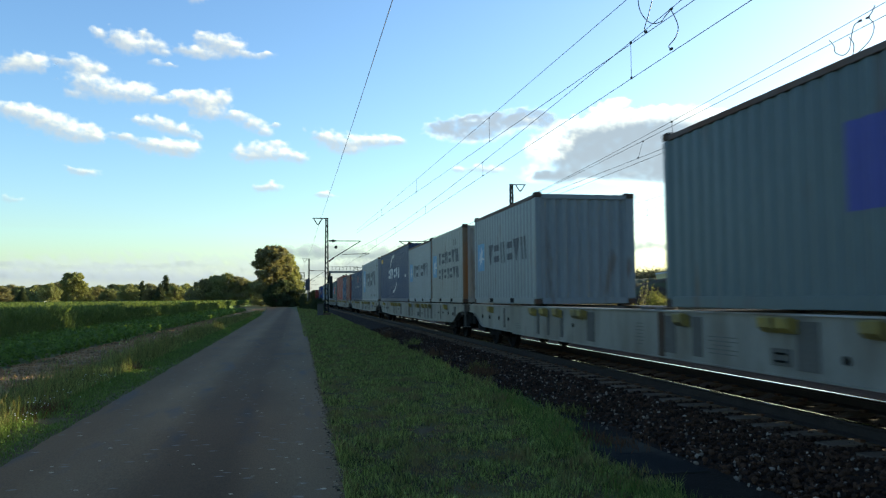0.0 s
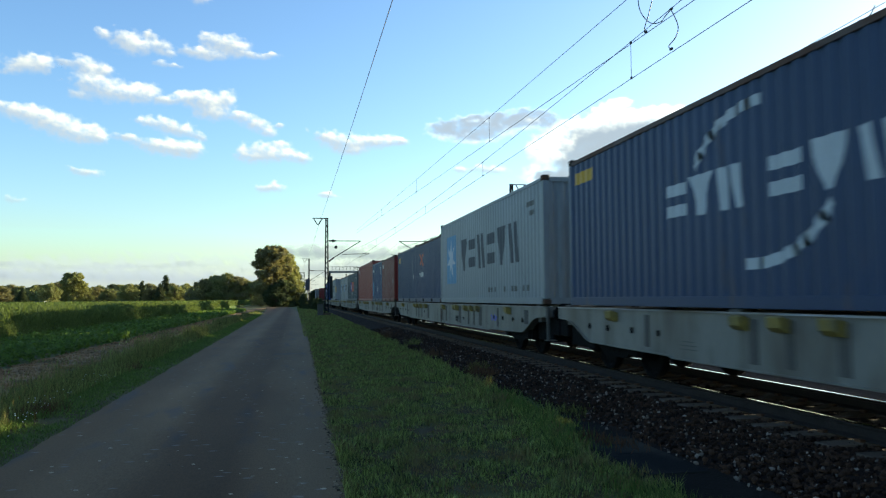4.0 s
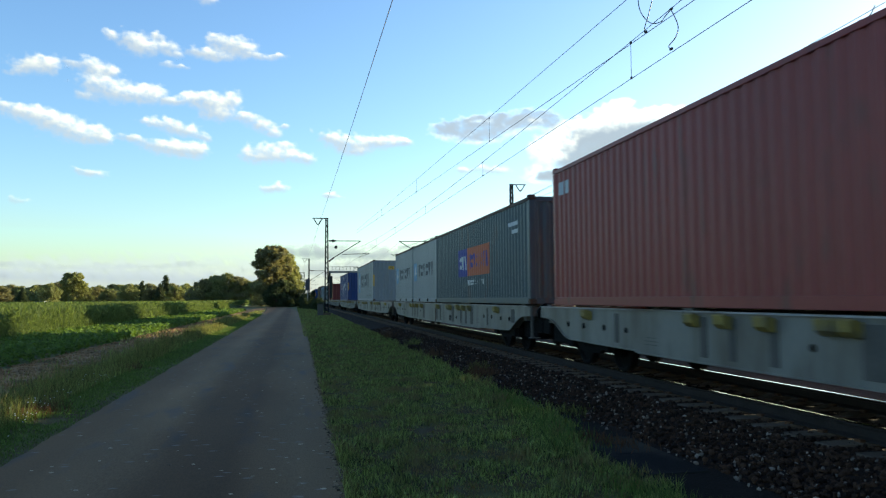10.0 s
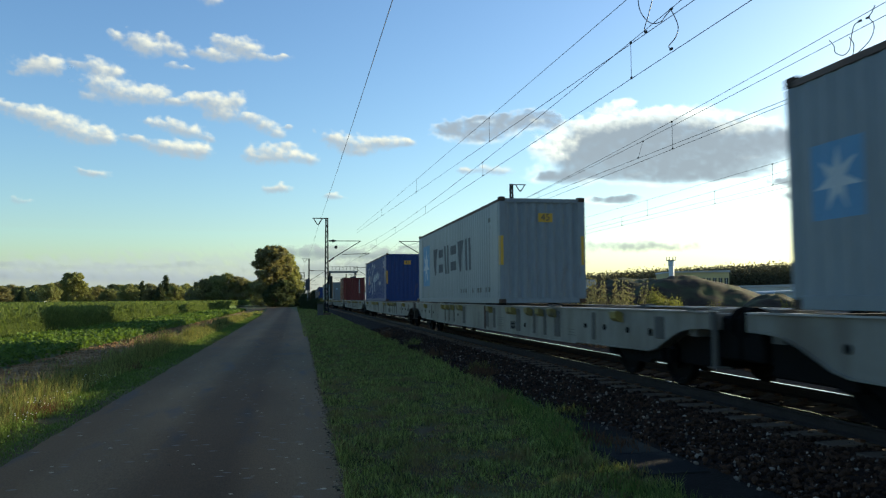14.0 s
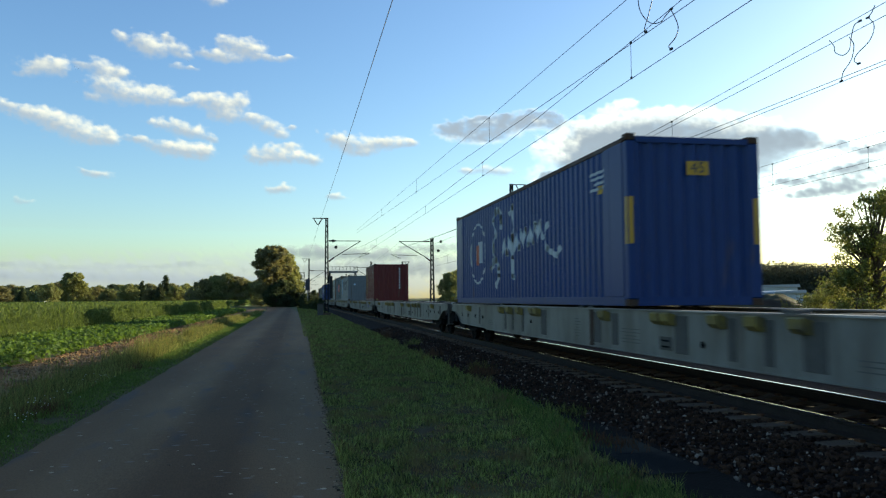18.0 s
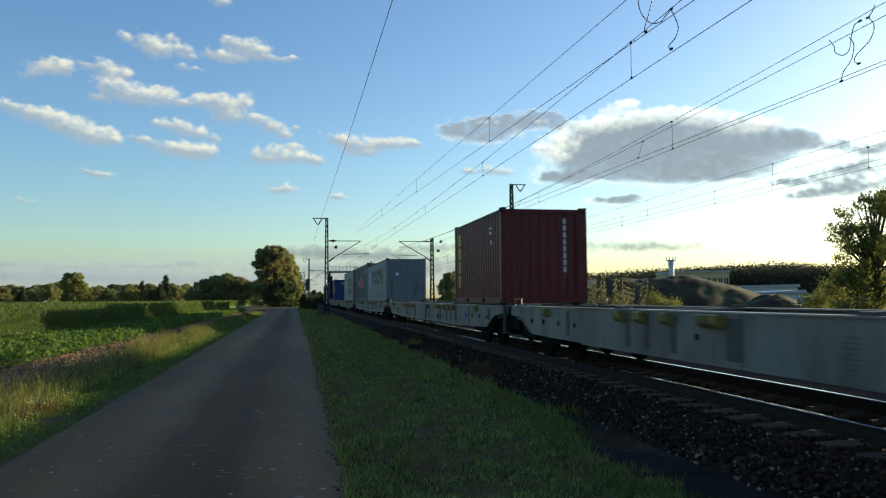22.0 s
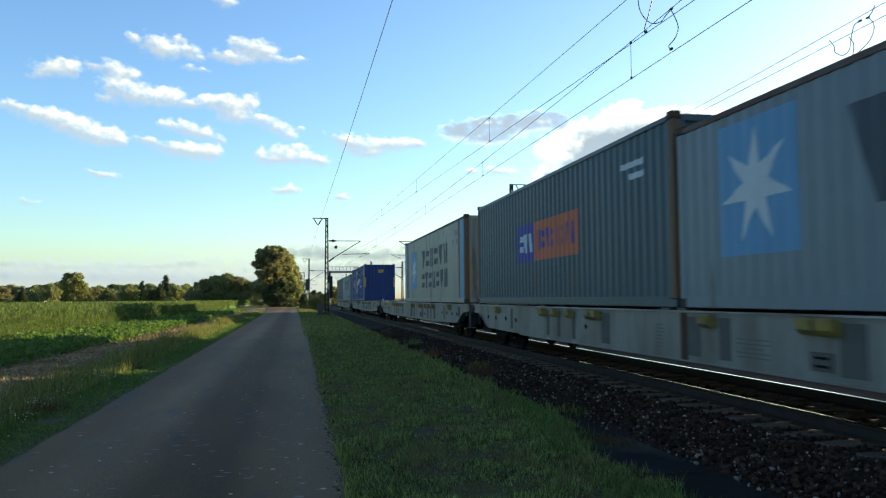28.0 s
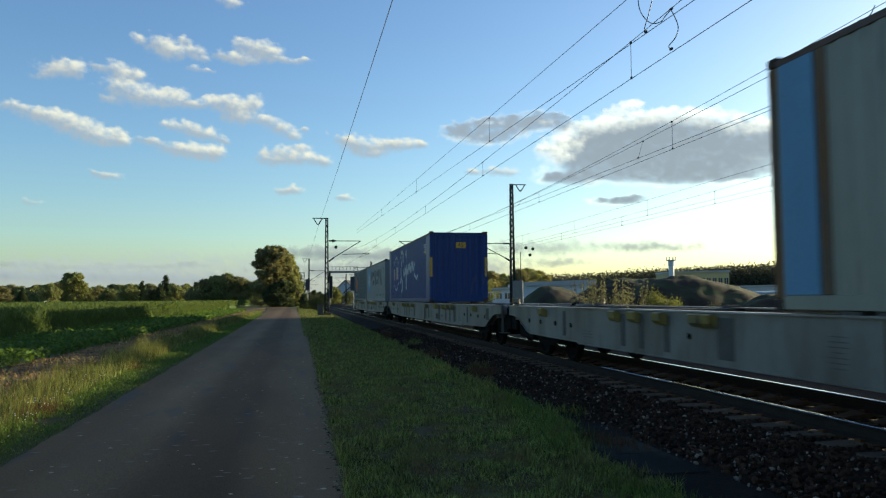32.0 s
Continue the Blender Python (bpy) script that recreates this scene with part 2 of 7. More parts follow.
def asphalt():
    m = mat("old_asphalt", (0.148, 0.092, 0.045), 0.8, 0.0, 0.38, 0.9, 70, 0.25, (0.085, 0.072, 0.064), 0.12, (1, 0.25, 1), dirt_scale=2.2)
    n, l = m.node_tree.nodes, m.node_tree.links
    bsdf = n["Principled BSDF"]
    src = bsdf.inputs["Base Color"].links[0].from_socket
    sep, co = n.new("ShaderNodeSeparateXYZ"), n.new("ShaderNodeTexCoord")
    wob = n.new("ShaderNodeTexNoise")
    wob.inputs["Scale"].default_value = 0.4
    add = n.new("ShaderNodeMath")
    add.operation = "MULTIPLY_ADD"
    add.inputs[1].default_value, add.inputs[2].default_value = 0.35, 0.0
    l.new(co.outputs["Object"], sep.inputs[0])
    l.new(co.outputs["Object"], wob.inputs[0])
    l.new(wob.outputs["Fac"], add.inputs[0])
    l.new(sep.outputs[0], add.inputs[2])
    band = n.new("ShaderNodeValToRGB")
    rng_ = n.new("ShaderNodeMapRange")
    rng_.inputs[1].default_value, rng_.inputs[2].default_value = -3.0, 0.7
    l.new(add.outputs[0], rng_.inputs[0])
    l.new(rng_.outputs[0], band.inputs[0])
    e = band.color_ramp.elements
    e[0].position, e[0].color = 0.0, (0.82, 0.75, 0.68, 1)
    e[1].position, e[1].color = 1.0, (1.0, 0.98, 0.95, 1)
    for pos, c in ((0.16, (0.86, 0.8, 0.74, 1)), (0.3, (1.12, 1.1, 1.1, 1)), (0.4, (1.05, 1.02, 1.0, 1)), (0.5, (0.66, 0.58, 0.51, 1)), (0.68, (0.6, 0.52, 0.45, 1)), (0.75, (0.86, 0.8, 0.74, 1)), (0.87, (1.0, 1.0, 1.0, 1))):
        el = e.new(pos)
        el.color = c
    mul = n.new("ShaderNodeVectorMath")
    mul.operation = "MULTIPLY"
    l.new(src, mul.inputs[0])
    l.new(band.outputs[0], mul.inputs[1])
    # pale worn chips
    vor = n.new("ShaderNodeTexVoronoi")
    vor.inputs["Scale"].default_value = 3.4
    mp = n.new("ShaderNodeMapping")
    mp.inputs["Scale"].default_value = (0.7, 1.5, 1)
    l.new(co.outputs["Object"], mp.inputs[0])
    l.new(mp.outputs[0], vor.inputs["Vector"])
    cut = n.new("ShaderNodeMapRange")
    cut.inputs[1].default_value, cut.inputs[2].default_value, cut.inputs[3].default_value, cut.inputs[4].default_value = 0.07, 0.15, 0.5, 0.0
    l.new(vor.outputs["Distance"], cut.inputs[0])
    mix = n.new("ShaderNodeMix")
    mix.data_type = "RGBA"
    mix.inputs[7].default_value = (0.24, 0.22, 0.2, 1)
    l.new(cut.outputs[0], mix.inputs[0])
    l.new(mul.outputs[0], mix.inputs[6])
    l.new(mix.outputs[2], bsdf.inputs["Base Color"])
    return m


def road_bend(y):
    return 0.0 if y < 60 else -0.00022 * (y - 60) ** 2


strip("road", ROAD_L, ROAD_R, -60, 178, ROAD_Z, asphalt(), "narrow worn grey asphalt farm road with crumbling edges", "road", 0.03, 6, 0.2, 0.03, road_bend, (-0.0065, 0.0058))
DIRT = mat("dry_field_soil", (0.25, 0.145, 0.068), 0.95, 0.0, 0.55, 1.6, 22, 1.0, (0.11, 0.08, 0.04), 0.5, dirt_scale=1.1)
strip("dirt_strip", -7.3, -5.45, -60, 150, -0.36, DIRT, "strip of bare dry brown soil along the field", "soil", 0.32, 5, 0.4)
VERGE = mat("short_turf", (0.085, 0.085, 0.03), 0.95, 0.0, 0.6, 2.2, 45, 1.0, (0.07, 0.045, 0.026), 0.6, dirt_scale=2.0)
strip("grass_verge", ROAD_R + 0.02, 3.75, -60, 175, -0.375, VERGE, "mown grass verge between road and ballast", "grass", 0.1, 6, 0.5, flare=(0.0058, 0.0))
strip("field_verge", -5.3, ROAD_L - 0.06, -60, 165, -0.375, VERGE, "grassy verge beside the farm road", "grass", 0.1, 4, 0.5)
# concrete darkened to near black in place of the train's shade
SLAB = mat("shade_darkened_old_concrete", (0.0085, 0.0082, 0.0078), 0.9, 0.0, 0.3, 1.5, 50, 0.3, (0.06, 0.05, 0.035), 0.4)


def cable_duct():
    """Two flat concrete covers of a cable duct in bare soil beside the ballast."""
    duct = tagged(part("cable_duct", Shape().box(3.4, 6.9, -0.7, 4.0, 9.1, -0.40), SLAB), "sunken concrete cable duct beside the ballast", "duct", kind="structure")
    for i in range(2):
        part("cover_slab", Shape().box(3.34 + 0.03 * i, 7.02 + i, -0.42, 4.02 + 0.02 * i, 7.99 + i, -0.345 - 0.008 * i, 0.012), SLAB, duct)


# dark soil, made blacker still to stand for shade beside the track
strip("bare_soil", 3.2, 4.15, 2, 11.2, -0.362, mat("shade_darkened_bare_soil", (0.014, 0.0105, 0.0075), 0.95, 0.0, 0.4, 2, 30, 0.8), "strip of dark bare soil beside the ballast", "soil", 0.12, 4, 0.3)
cable_duct()


# ---- railway tracks ----
def ballast_bed():
    outline = [(3.6, -0.75), (3.85, -0.40), (4.35, -0.33), (5.15, -0.2), (5.5, -0.215), (8.1, -0.235), (9.0, -0.25), (12.4, -0.2), (13.6, -0.45), (13.7, -0.75)]
    s, rows = Shape(), []
    ys = [y for y in graded(-60, 900, 10, 0.4, 1.025)]
    for y in ys:
        rows.append([(x + 0.12 * noise.noise((i, y * 0.5, 5)) * (i in (1, 2)), y, z + (0.03 * noise.noise((x * 3, y * 1.3, 6)) if 0 < i < 9 else 0)) for i, (x, z) in enumerate(outline)])
    s.loft(rows, closed=False)
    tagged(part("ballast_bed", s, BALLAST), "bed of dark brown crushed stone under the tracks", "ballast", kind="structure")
    s = Shape().prism([(16.2, -0.6), (16.9, -0.22), (20.9, -0.22), (21.6, -0.6)], "y", -60, 900)
    tagged(part("ballast_bed", s, BALLAST), "bed of dark crushed stone under the far track", "ballast", kind="structure")


def sleeper_shape():
    rows = []
    for x, w, h in ((-1.3, 0.11, 0.18), (-1.28, 0.13, 0.2), (-0.55, 0.13, 0.2), (-0.3, 0.10, 0.16), (0.3, 0.10, 0.16), (0.55, 0.13, 0.2), (1.28, 0.13, 0.2), (1.3, 0.11, 0.18)):
        rows.append([(x, -w - 0.02, -0.2), (x, w + 0.02, -0.2), (x, w, h - 0.2), (x, -w, h - 0.2)])
    return Shape().loft(rows)


def rail_shape(y0, y1, side):
    prof = [(-0.07, -0.17), (0.07, -0.17), (0.07, -0.155), (0.012, -0.13), (0.012, -0.045), (0.034, -0.035), (0.034, -0.012), (-0.034, -0.012), (-0.034, -0.035), (-0.012, -0.045), (-0.012, -0.13), (-0.07, -0.155)]
    web = Shape().prism(prof, "y", y0, y1)
    head = Shape().prism([(-0.034, -0.0118), (0.034, -0.0118)] + [(0.034 - 0.0068 * k, -0.7 * (0.034 - 0.0068 * k) ** 2 - (0.004 if k in (0, 10) else 0.0)) for k in range(11)], "y", y0, y1)
    return web, head


def track(x, label, singles):
    base = thing("railway_track", label, "track", pose(x, 0, 0), kind="structure")
    for side in (-1, 1):
        web, head = rail_shape(-60, 900, side)
        r = part("rail", web, RAIL_WEB, base, "rusty steel rail", pose(side * 0.7535, 0, 0, 0, -1.4 * side, 0))
        part("running_surface", head, RAIL_HEAD, r, "polished bright rail head")
    me = mesh_of("sleeper", sleeper_shape(), CONCRETE)
    far = Shape()
    y, i = -6.0, 0
    clip = Shape()
    for side in (-1, 1):
        for k in (-1, 1):
            cx = side * 0.7535 + k * 0.095
            clip.box(cx - 0.03, -0.05, -0.005, cx + 0.03, 0.05, 0.03)
    clips = mesh_of("rail_clip", clip, RUST)
    while y < 400:
        if i < singles:
            sl = part("sleeper", me, None, base, "", pose(0.02 * math.sin(i * 7.1), y, -0.172, 0, 0, 0.4 * math.sin(i * 3.3)))
            if i < 70 and singles:
                part("rail_clips", clips, None, sl)
        else:
            far.add([(a, b + y, c - 0.172) for a, b, c in sleeper_shape().v], sleeper_shape().f)
        y += 0.6
        i += 1
    if far.v:
        tagged(part("sleepers", far, CONCRETE, base), kind="stuff")


ballast_bed()
track(TRACK, "near railway track on concrete sleepers with bright worn rails", 150)
track(TRACK_B, "second railway track on concrete sleepers", 0)
track(TRACK_C, "far railway track on concrete sleepers", 0)


def scatter(base, places, sizes, turn, name, material, label, category, squash=None):
    """Many small copies of a little mesh, joined: base (verts, faces)."""
    bv, bf = np.array(base[0]), np.array(base[1])
    n, k = len(places), len(bv)
    a = turn
    c, s = np.cos(a), np.sin(a)
    v = bv[None] * sizes[:, None, :]
    out = np.empty((n, k, 3))
    out[:, :, 0] = v[:, :, 0] * c[:, None] - v[:, :, 1] * s[:, None]
    out[:, :, 1] = v[:, :, 0] * s[:, None] + v[:, :, 1] * c[:, None]
    out[:, :, 2] = v[:, :, 2]
    out += places[:, None, :]
    f = (bf[None] + (np.arange(n) * k)[:, None, None]).reshape(-1, bf.shape[1])
    return tagged(part(name, (out.reshape(-1, 3).tolist(), f.tolist()), material), label, category, kind="stuff")


def pebble():
    bm = bmesh.new()
    bmesh.ops.create_icosphere(bm, subdivisions=1, radius=1)
    for v in bm.verts:
        v.co *= 0.55 + 0.75 * random.random()
    out = [tuple(v.co) for v in bm.verts], [tuple(v.index for v in f.verts) for f in bm.faces]
    bm.free()
    return out


def bed_height(x):
    return np.interp(x, [3.6, 3.85, 4.35, 5.15, 5.5, 8.1, 9.0], [-0.42, -0.40, -0.33, -0.205, -0.22, -0.235, -0.25])


def road_grit():
    """Flat pale flakes on the worn road and crumbs along its broken edge."""
    n = 420
    y = 4 + 36 * rng.random(n) ** 1.6
    x = rng.uniform(ROAD_L + 0.2, ROAD_R - 0.05, n)
    x = np.where(rng.random(n) < 0.35, rng.uniform(-0.1, 0.36, n), x)
    camber = 0.03 * (1 - (2 * (x - ROAD_L) / (ROAD_R - ROAD_L) - 1) ** 2)
    p = np.stack([x, y, ROAD_Z + camber + 0.002], 1)
    size = rng.uniform(0.008, 0.026, n)[:, None] * np.stack([rng.uniform(0.9, 1.8, n), rng.uniform(0.6, 1.2, n), np.full(n, 0.2)], 1)
    scatter(pebble(), p, size, rng.uniform(-0.5, 0.5, n), "road_grit", GRIT, "pale flakes of stone and dry leaf on the road", "grit")
    n = 2600
    y = 3.5 + 45 * rng.random(n) ** 1.7
    x = ROAD_R + 0.0058 * y + 0.035 * rng.normal(size=n)
    p = np.stack([x, y, ROAD_Z - 0.004 + rng.uniform(-0.008, 0.006, n)], 1)
    scatter(pebble(), p, rng.uniform(0.006, 0.02, n)[:, None] * rng.uniform(0.7, 1.3, (n, 3)), rng.uniform(0, 6.28, n), "road_grit", CRUMB, "crumbling grey asphalt edge of the road", "grit")


CLOD_N = 5200
GRIT = mat("pale_road_grit", (0.27, 0.21, 0.14), 0.9, 0.0, 0.4, 9, 60, 0.2, per_island=1.6)
CRUMB = mat("crumbled_asphalt", (0.16, 0.115, 0.07), 0.9, 0.0, 0.4, 9, 60, 0.2, per_island=1.8)


def stones():
    for k in range(3):
        n = 8500
        y = 2.5 + 40 * rng.random(n) ** 1.7
        x = 3.75 + 2.1 * rng.random(n) ** 0.85
        keep = (x > 4.12) | (y > 10.2)
        x, y = x[keep], y[keep]
        n = len(x)
        p = np.stack([x, y, bed_height(x) + rng.uniform(-0.012, 0.03, n)], 1)
        r = rng.uniform(0.012, 0.034, n)[:, None] * rng.uniform(0.7, 1.35, (n, 3))
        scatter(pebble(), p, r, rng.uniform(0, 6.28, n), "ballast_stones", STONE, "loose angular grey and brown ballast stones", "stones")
    n = 1900
    y = 2.5 + 40 * rng.random(n) ** 1.7
    x = 4.0 + 1.4 * rng.random(n)
    p = np.stack([x, y, bed_height(x) + rng.uniform(0.0, 0.03, n)], 1)
    scatter(pebble(), p, rng.uniform(0.01, 0.028, n)[:, None] * rng.uniform(0.6, 1.3, (n, 3)), rng.uniform(0, 6.28, n), "ballast_stones", PALE_STONE, "pale broken ballast stones", "stones")
    n = 2500
    y, x = 2.5 + 30 * rng.random(n) ** 1.5, rng.uniform(6.1, 7.4, n)
    p = np.stack([x, y, np.full(n, -0.235) + rng.uniform(-0.02, 0.02, n)], 1)
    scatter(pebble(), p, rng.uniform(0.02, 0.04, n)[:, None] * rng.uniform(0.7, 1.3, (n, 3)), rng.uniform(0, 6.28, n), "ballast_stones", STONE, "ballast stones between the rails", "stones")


stones()
road_grit()
y = 9 + 60 * rng.random(CLOD_N) ** 1.7
x = rng.uniform(-7.25, -5.4, CLOD_N)
scatter(pebble(), np.stack([x, y, np.full(CLOD_N, -0.362)], 1), rng.uniform(0.012, 0.05, CLOD_N)[:, None] * rng.uniform(0.6, 1.3, (CLOD_N, 3)), rng.uniform(0, 6.28, CLOD_N), "soil_clods", DIRT, "dry brown clods of soil on the bare field edge", "soil")


# ---- the train ----
BASE_Z = 1.205            # underside of the containers
HALF = 1.219
PITCH_W = 26.5          # wagon over buffers
GAP0 = 24.5             # middle of the coupling behind the first wagon, at the start
# way gone since the start
GONE = [(0, 0.0), (2, 17.53), (4, 34.97), (6, 52.3), (8, 69.6), (10, 86.8), (12, 104.05), (14, 121.4), (16, 138.8), (18, 156.2), (20, 173.37),
        (22, 190.35), (24, 207.13), (26, 223.55), (28, 239.2), (30, 254.55), (32, 269.65)]
MOVERS = []             # (thing, place along the train, height)
WHEELS = []


def bogie(parent, y):
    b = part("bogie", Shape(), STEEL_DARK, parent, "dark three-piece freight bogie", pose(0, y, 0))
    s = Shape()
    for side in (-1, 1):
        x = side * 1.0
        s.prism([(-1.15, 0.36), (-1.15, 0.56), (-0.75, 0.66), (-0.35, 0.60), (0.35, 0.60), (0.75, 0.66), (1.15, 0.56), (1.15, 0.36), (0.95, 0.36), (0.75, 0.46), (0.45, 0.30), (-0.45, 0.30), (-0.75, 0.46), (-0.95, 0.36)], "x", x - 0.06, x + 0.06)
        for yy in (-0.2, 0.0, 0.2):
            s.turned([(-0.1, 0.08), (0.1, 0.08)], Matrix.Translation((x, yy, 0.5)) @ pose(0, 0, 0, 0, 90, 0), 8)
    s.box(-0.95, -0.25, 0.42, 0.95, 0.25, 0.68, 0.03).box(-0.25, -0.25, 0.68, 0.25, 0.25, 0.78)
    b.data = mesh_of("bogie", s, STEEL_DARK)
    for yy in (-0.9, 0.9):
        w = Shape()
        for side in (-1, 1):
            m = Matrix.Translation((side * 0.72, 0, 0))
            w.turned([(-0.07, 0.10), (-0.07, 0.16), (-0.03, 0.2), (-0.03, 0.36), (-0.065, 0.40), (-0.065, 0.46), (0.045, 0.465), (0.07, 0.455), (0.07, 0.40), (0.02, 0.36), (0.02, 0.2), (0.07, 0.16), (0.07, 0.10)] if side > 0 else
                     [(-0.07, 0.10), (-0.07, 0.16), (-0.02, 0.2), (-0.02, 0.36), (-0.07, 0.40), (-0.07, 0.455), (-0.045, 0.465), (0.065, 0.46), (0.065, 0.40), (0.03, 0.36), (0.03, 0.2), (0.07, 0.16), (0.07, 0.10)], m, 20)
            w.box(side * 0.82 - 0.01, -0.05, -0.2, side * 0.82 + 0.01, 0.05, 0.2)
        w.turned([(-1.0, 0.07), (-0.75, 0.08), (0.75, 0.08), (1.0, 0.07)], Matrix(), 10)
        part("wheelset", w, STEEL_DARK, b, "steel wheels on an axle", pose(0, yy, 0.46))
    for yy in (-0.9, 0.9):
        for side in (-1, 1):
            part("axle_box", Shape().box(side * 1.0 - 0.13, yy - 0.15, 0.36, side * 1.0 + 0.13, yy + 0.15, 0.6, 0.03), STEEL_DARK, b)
    return b


def sill_outline(y0, y1):
    """Side view of the fish-bellied side beam: short ends, deep middle."""
    top = 1.14
    end = [(0.0, 0.92), (0.45, 0.90), (0.7, 0.86), (0.95, 0.78), (1.25, 0.66), (1.5, 0.56), (1.75, 0.51), (3.2, 0.49), (4.85, 0.475), (4.95, 0.445), (7.0, 0.44)]
    lower = [(y0 + d, z) for d, z in end] + [(y1 - d, z) for d, z in reversed(end)]
    return lower, top


def wagon():
    y0, y1 = 0.5, PITCH_W - 0.5
    w = thing("container_wagon", "pale grey flat container wagon with deep side beams", "railway wagon", group="wagons of the train")
    lower, top = sill_outline(y0, y1)
    for side in (-1, 1):
        s = Shape()
        xo, xi = side * 1.195, side * 1.165
        n = len(lower)
        s.loft([[(xo, y, z), (xo, y, top), (xi, y, top), (xi, y, z)] for y, z in lower])
        beam = part("side_beam", s, SILL, w, "pale grey weathered steel side beam")
        f = Shape()
        f.loft([[(side * 1.235, y, top), (side * 1.235, y, top + 0.022), (side * 1.0, y, top + 0.022), (side * 1.0, y, top)] for y in (y0, y1)])
        part("top_flange", f, mat_once("flange"), beam, "bright worn top edge")
        f = Shape()
        f.loft([[(side * 1.225, y, z), (side * 1.225, y, z + 0.02), (side * 1.03, y, z + 0.02), (side * 1.03, y, z)] for y, z in lower])
        part("bottom_flange", f, SILL, beam)
        # dark plates stand in for streaks of grime and shadow below the spigots
        for yy, wd in ((6.6, 0.2), (7.42, 0.1), (8.2, 0.1), (9.52, 0.2), (11.87, 0.14), (12.66, 0.17), (15.8, 0.2), (17.42, 0.1), (18.3, 0.09), (19.0, 0.1), (4.55, 0.09), (21.9, 0.09)):
            zz = float(np.interp(yy, [p[0] for p in lower], [p[1] for p in lower]))
            part("stiffener", Shape().prism([(side * 1.2, yy - wd), (side * 1.209, yy - wd * 0.75), (side * 1.209, yy + wd * 0.75), (side * 1.2, yy + wd)], "z", zz + 0.09, top - 0.06), SILL_SHADE, beam, "dark plate for a streak of grime and shadow under a spigot")
        part("grab_box", Shape().box(side * 1.197, 9.82, 0.56, side * 1.212, 10.16, 0.76, 0.004), SILL_SHADE, beam, "darker grey brake changeover box")
        for zz in (0.6, 0.69):
            part("lever", Shape().box(side * 1.205, 9.88, zz, side * 1.232, 10.08, zz + 0.025), STEEL_DARK, beam, "dark changeover lever")
        for yy in (3.35, 6.75, 7.6, 8.45, 9.8, 10.12, 12.2, 16.1, 16.4, 17.5, 18.4, 19.2, 23.15):
            wide = 0.13
            part("folding_spigot", Shape().prism([(side * 1.195, 1.09), (side * 1.31, 1.13), (side * 1.345, 1.11), (side * 1.33, 1.0), (side * 1.27, 0.945), (side * 1.2, 0.935)], "y", yy - wide, yy + wide), YELLOW, beam, "yellow folded container locking spigot")
        part("bracket", Shape().box(side * 1.2 - 0.005, 12.84, 0.40, side * 1.2 + 0.03, 13.04, 1.13, 0.01), RUST_POST, beam, "rusty bracket between two containers")
        for yy, zz, r in ((2.2, 0.81, 0.06), (3.05, 0.81, 0.055), (4.02, 0.82, 0.055), (4.95, 0.82, 0.05), (8.92, 0.70, 0.05), (16.73, 0.80, 0.045), (21.5, 0.80, 0.05), (22.45, 0.81, 0.055), (23.45, 0.81, 0.055), (24.3, 0.82, 0.055)):
            part("opening", Shape().turned([(0, r), (0.014, r), (0.014, r * 0.8)], Matrix.Translation((side * 1.2, yy, zz)) @ (pose(0, 0, 0) if side > 0 else pose(0, 0, 0, 0, 0, 180)), 10), STEEL_DARK, beam, "dark lightening hole")
        for yy, rows, ln in ((5.75, 3, 0.45), (11.25, 5, 0.75), (13.7, 7, 0.32), (20.6, 3, 0.5)):
            s = Shape()
            for r in range(rows):
                l2 = ln * (0.6 + 0.4 * abs(math.sin(yy * 3 + r * 2)))
                s.box(side * 1.1965, yy - l2 / 2, 0.60 + 0.055 * r, side * 1.199, yy + l2 / 2, 0.614 + 0.055 * r)
            part("marking", s, MARKING, beam, "small dark lines of stencilled marking")
        part("ladder_box", Shape().box(side * 1.2 - 0.01, 1.75, 0.72, side * 1.2 + 0.035, 2.05, 1.06, 0.012), SILL_SHADE, beam, "recessed grey brake handle box")
        part("end_post", Shape().box(side * 1.14, y0 - 0.15, 0.40, side * 1.17, y0 - 0.07, 1.16, 0.01).box(side * 1.22, y0 - 0.22, 0.40, side * 0.98, y0 - 0.04, 0.42), SILL_SHADE, w, "pale shunter's handrail bar and step")
    for ye, d in ((y0, -1), (y1, 1)):
        part("end_beam", Shape().box(-1.2, ye - 0.08, 0.91, 1.2, ye + 0.08, 1.13, 0.01), SILL, w)
        for side in (-1, 1):
            m = Matrix.Translation((side * 0.875, ye, 1.0)) @ pose(0, 0, 0, 0, 0, 90 * d)
            bf = part("buffer", Shape().turned([(0.05, 0.11), (0.3, 0.11), (0.3, 0.08), (0.6, 0.08)], m, 12), STEEL_DARK, w)
            part("buffer_head", Shape().turned([(0.6, 0.2), (0.62, 0.23), (0.66, 0.22), (0.68, 0.1)], m, 14), STEEL_DARK, bf)
        # box added to fill the gap between wagons with black and stop sun
        part("coupling_shroud", Shape().box(-1.02, ye if d > 0 else ye - 0.47, 0.52, 1.02, ye + 0.47 if d > 0 else ye, 1.1, 0.03), STEEL_DARK, w, "added black box filling the gap between two wagons")
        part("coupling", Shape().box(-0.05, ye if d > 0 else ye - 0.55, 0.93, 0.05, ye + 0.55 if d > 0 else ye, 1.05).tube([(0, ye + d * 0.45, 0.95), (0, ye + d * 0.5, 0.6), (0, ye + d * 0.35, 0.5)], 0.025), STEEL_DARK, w)
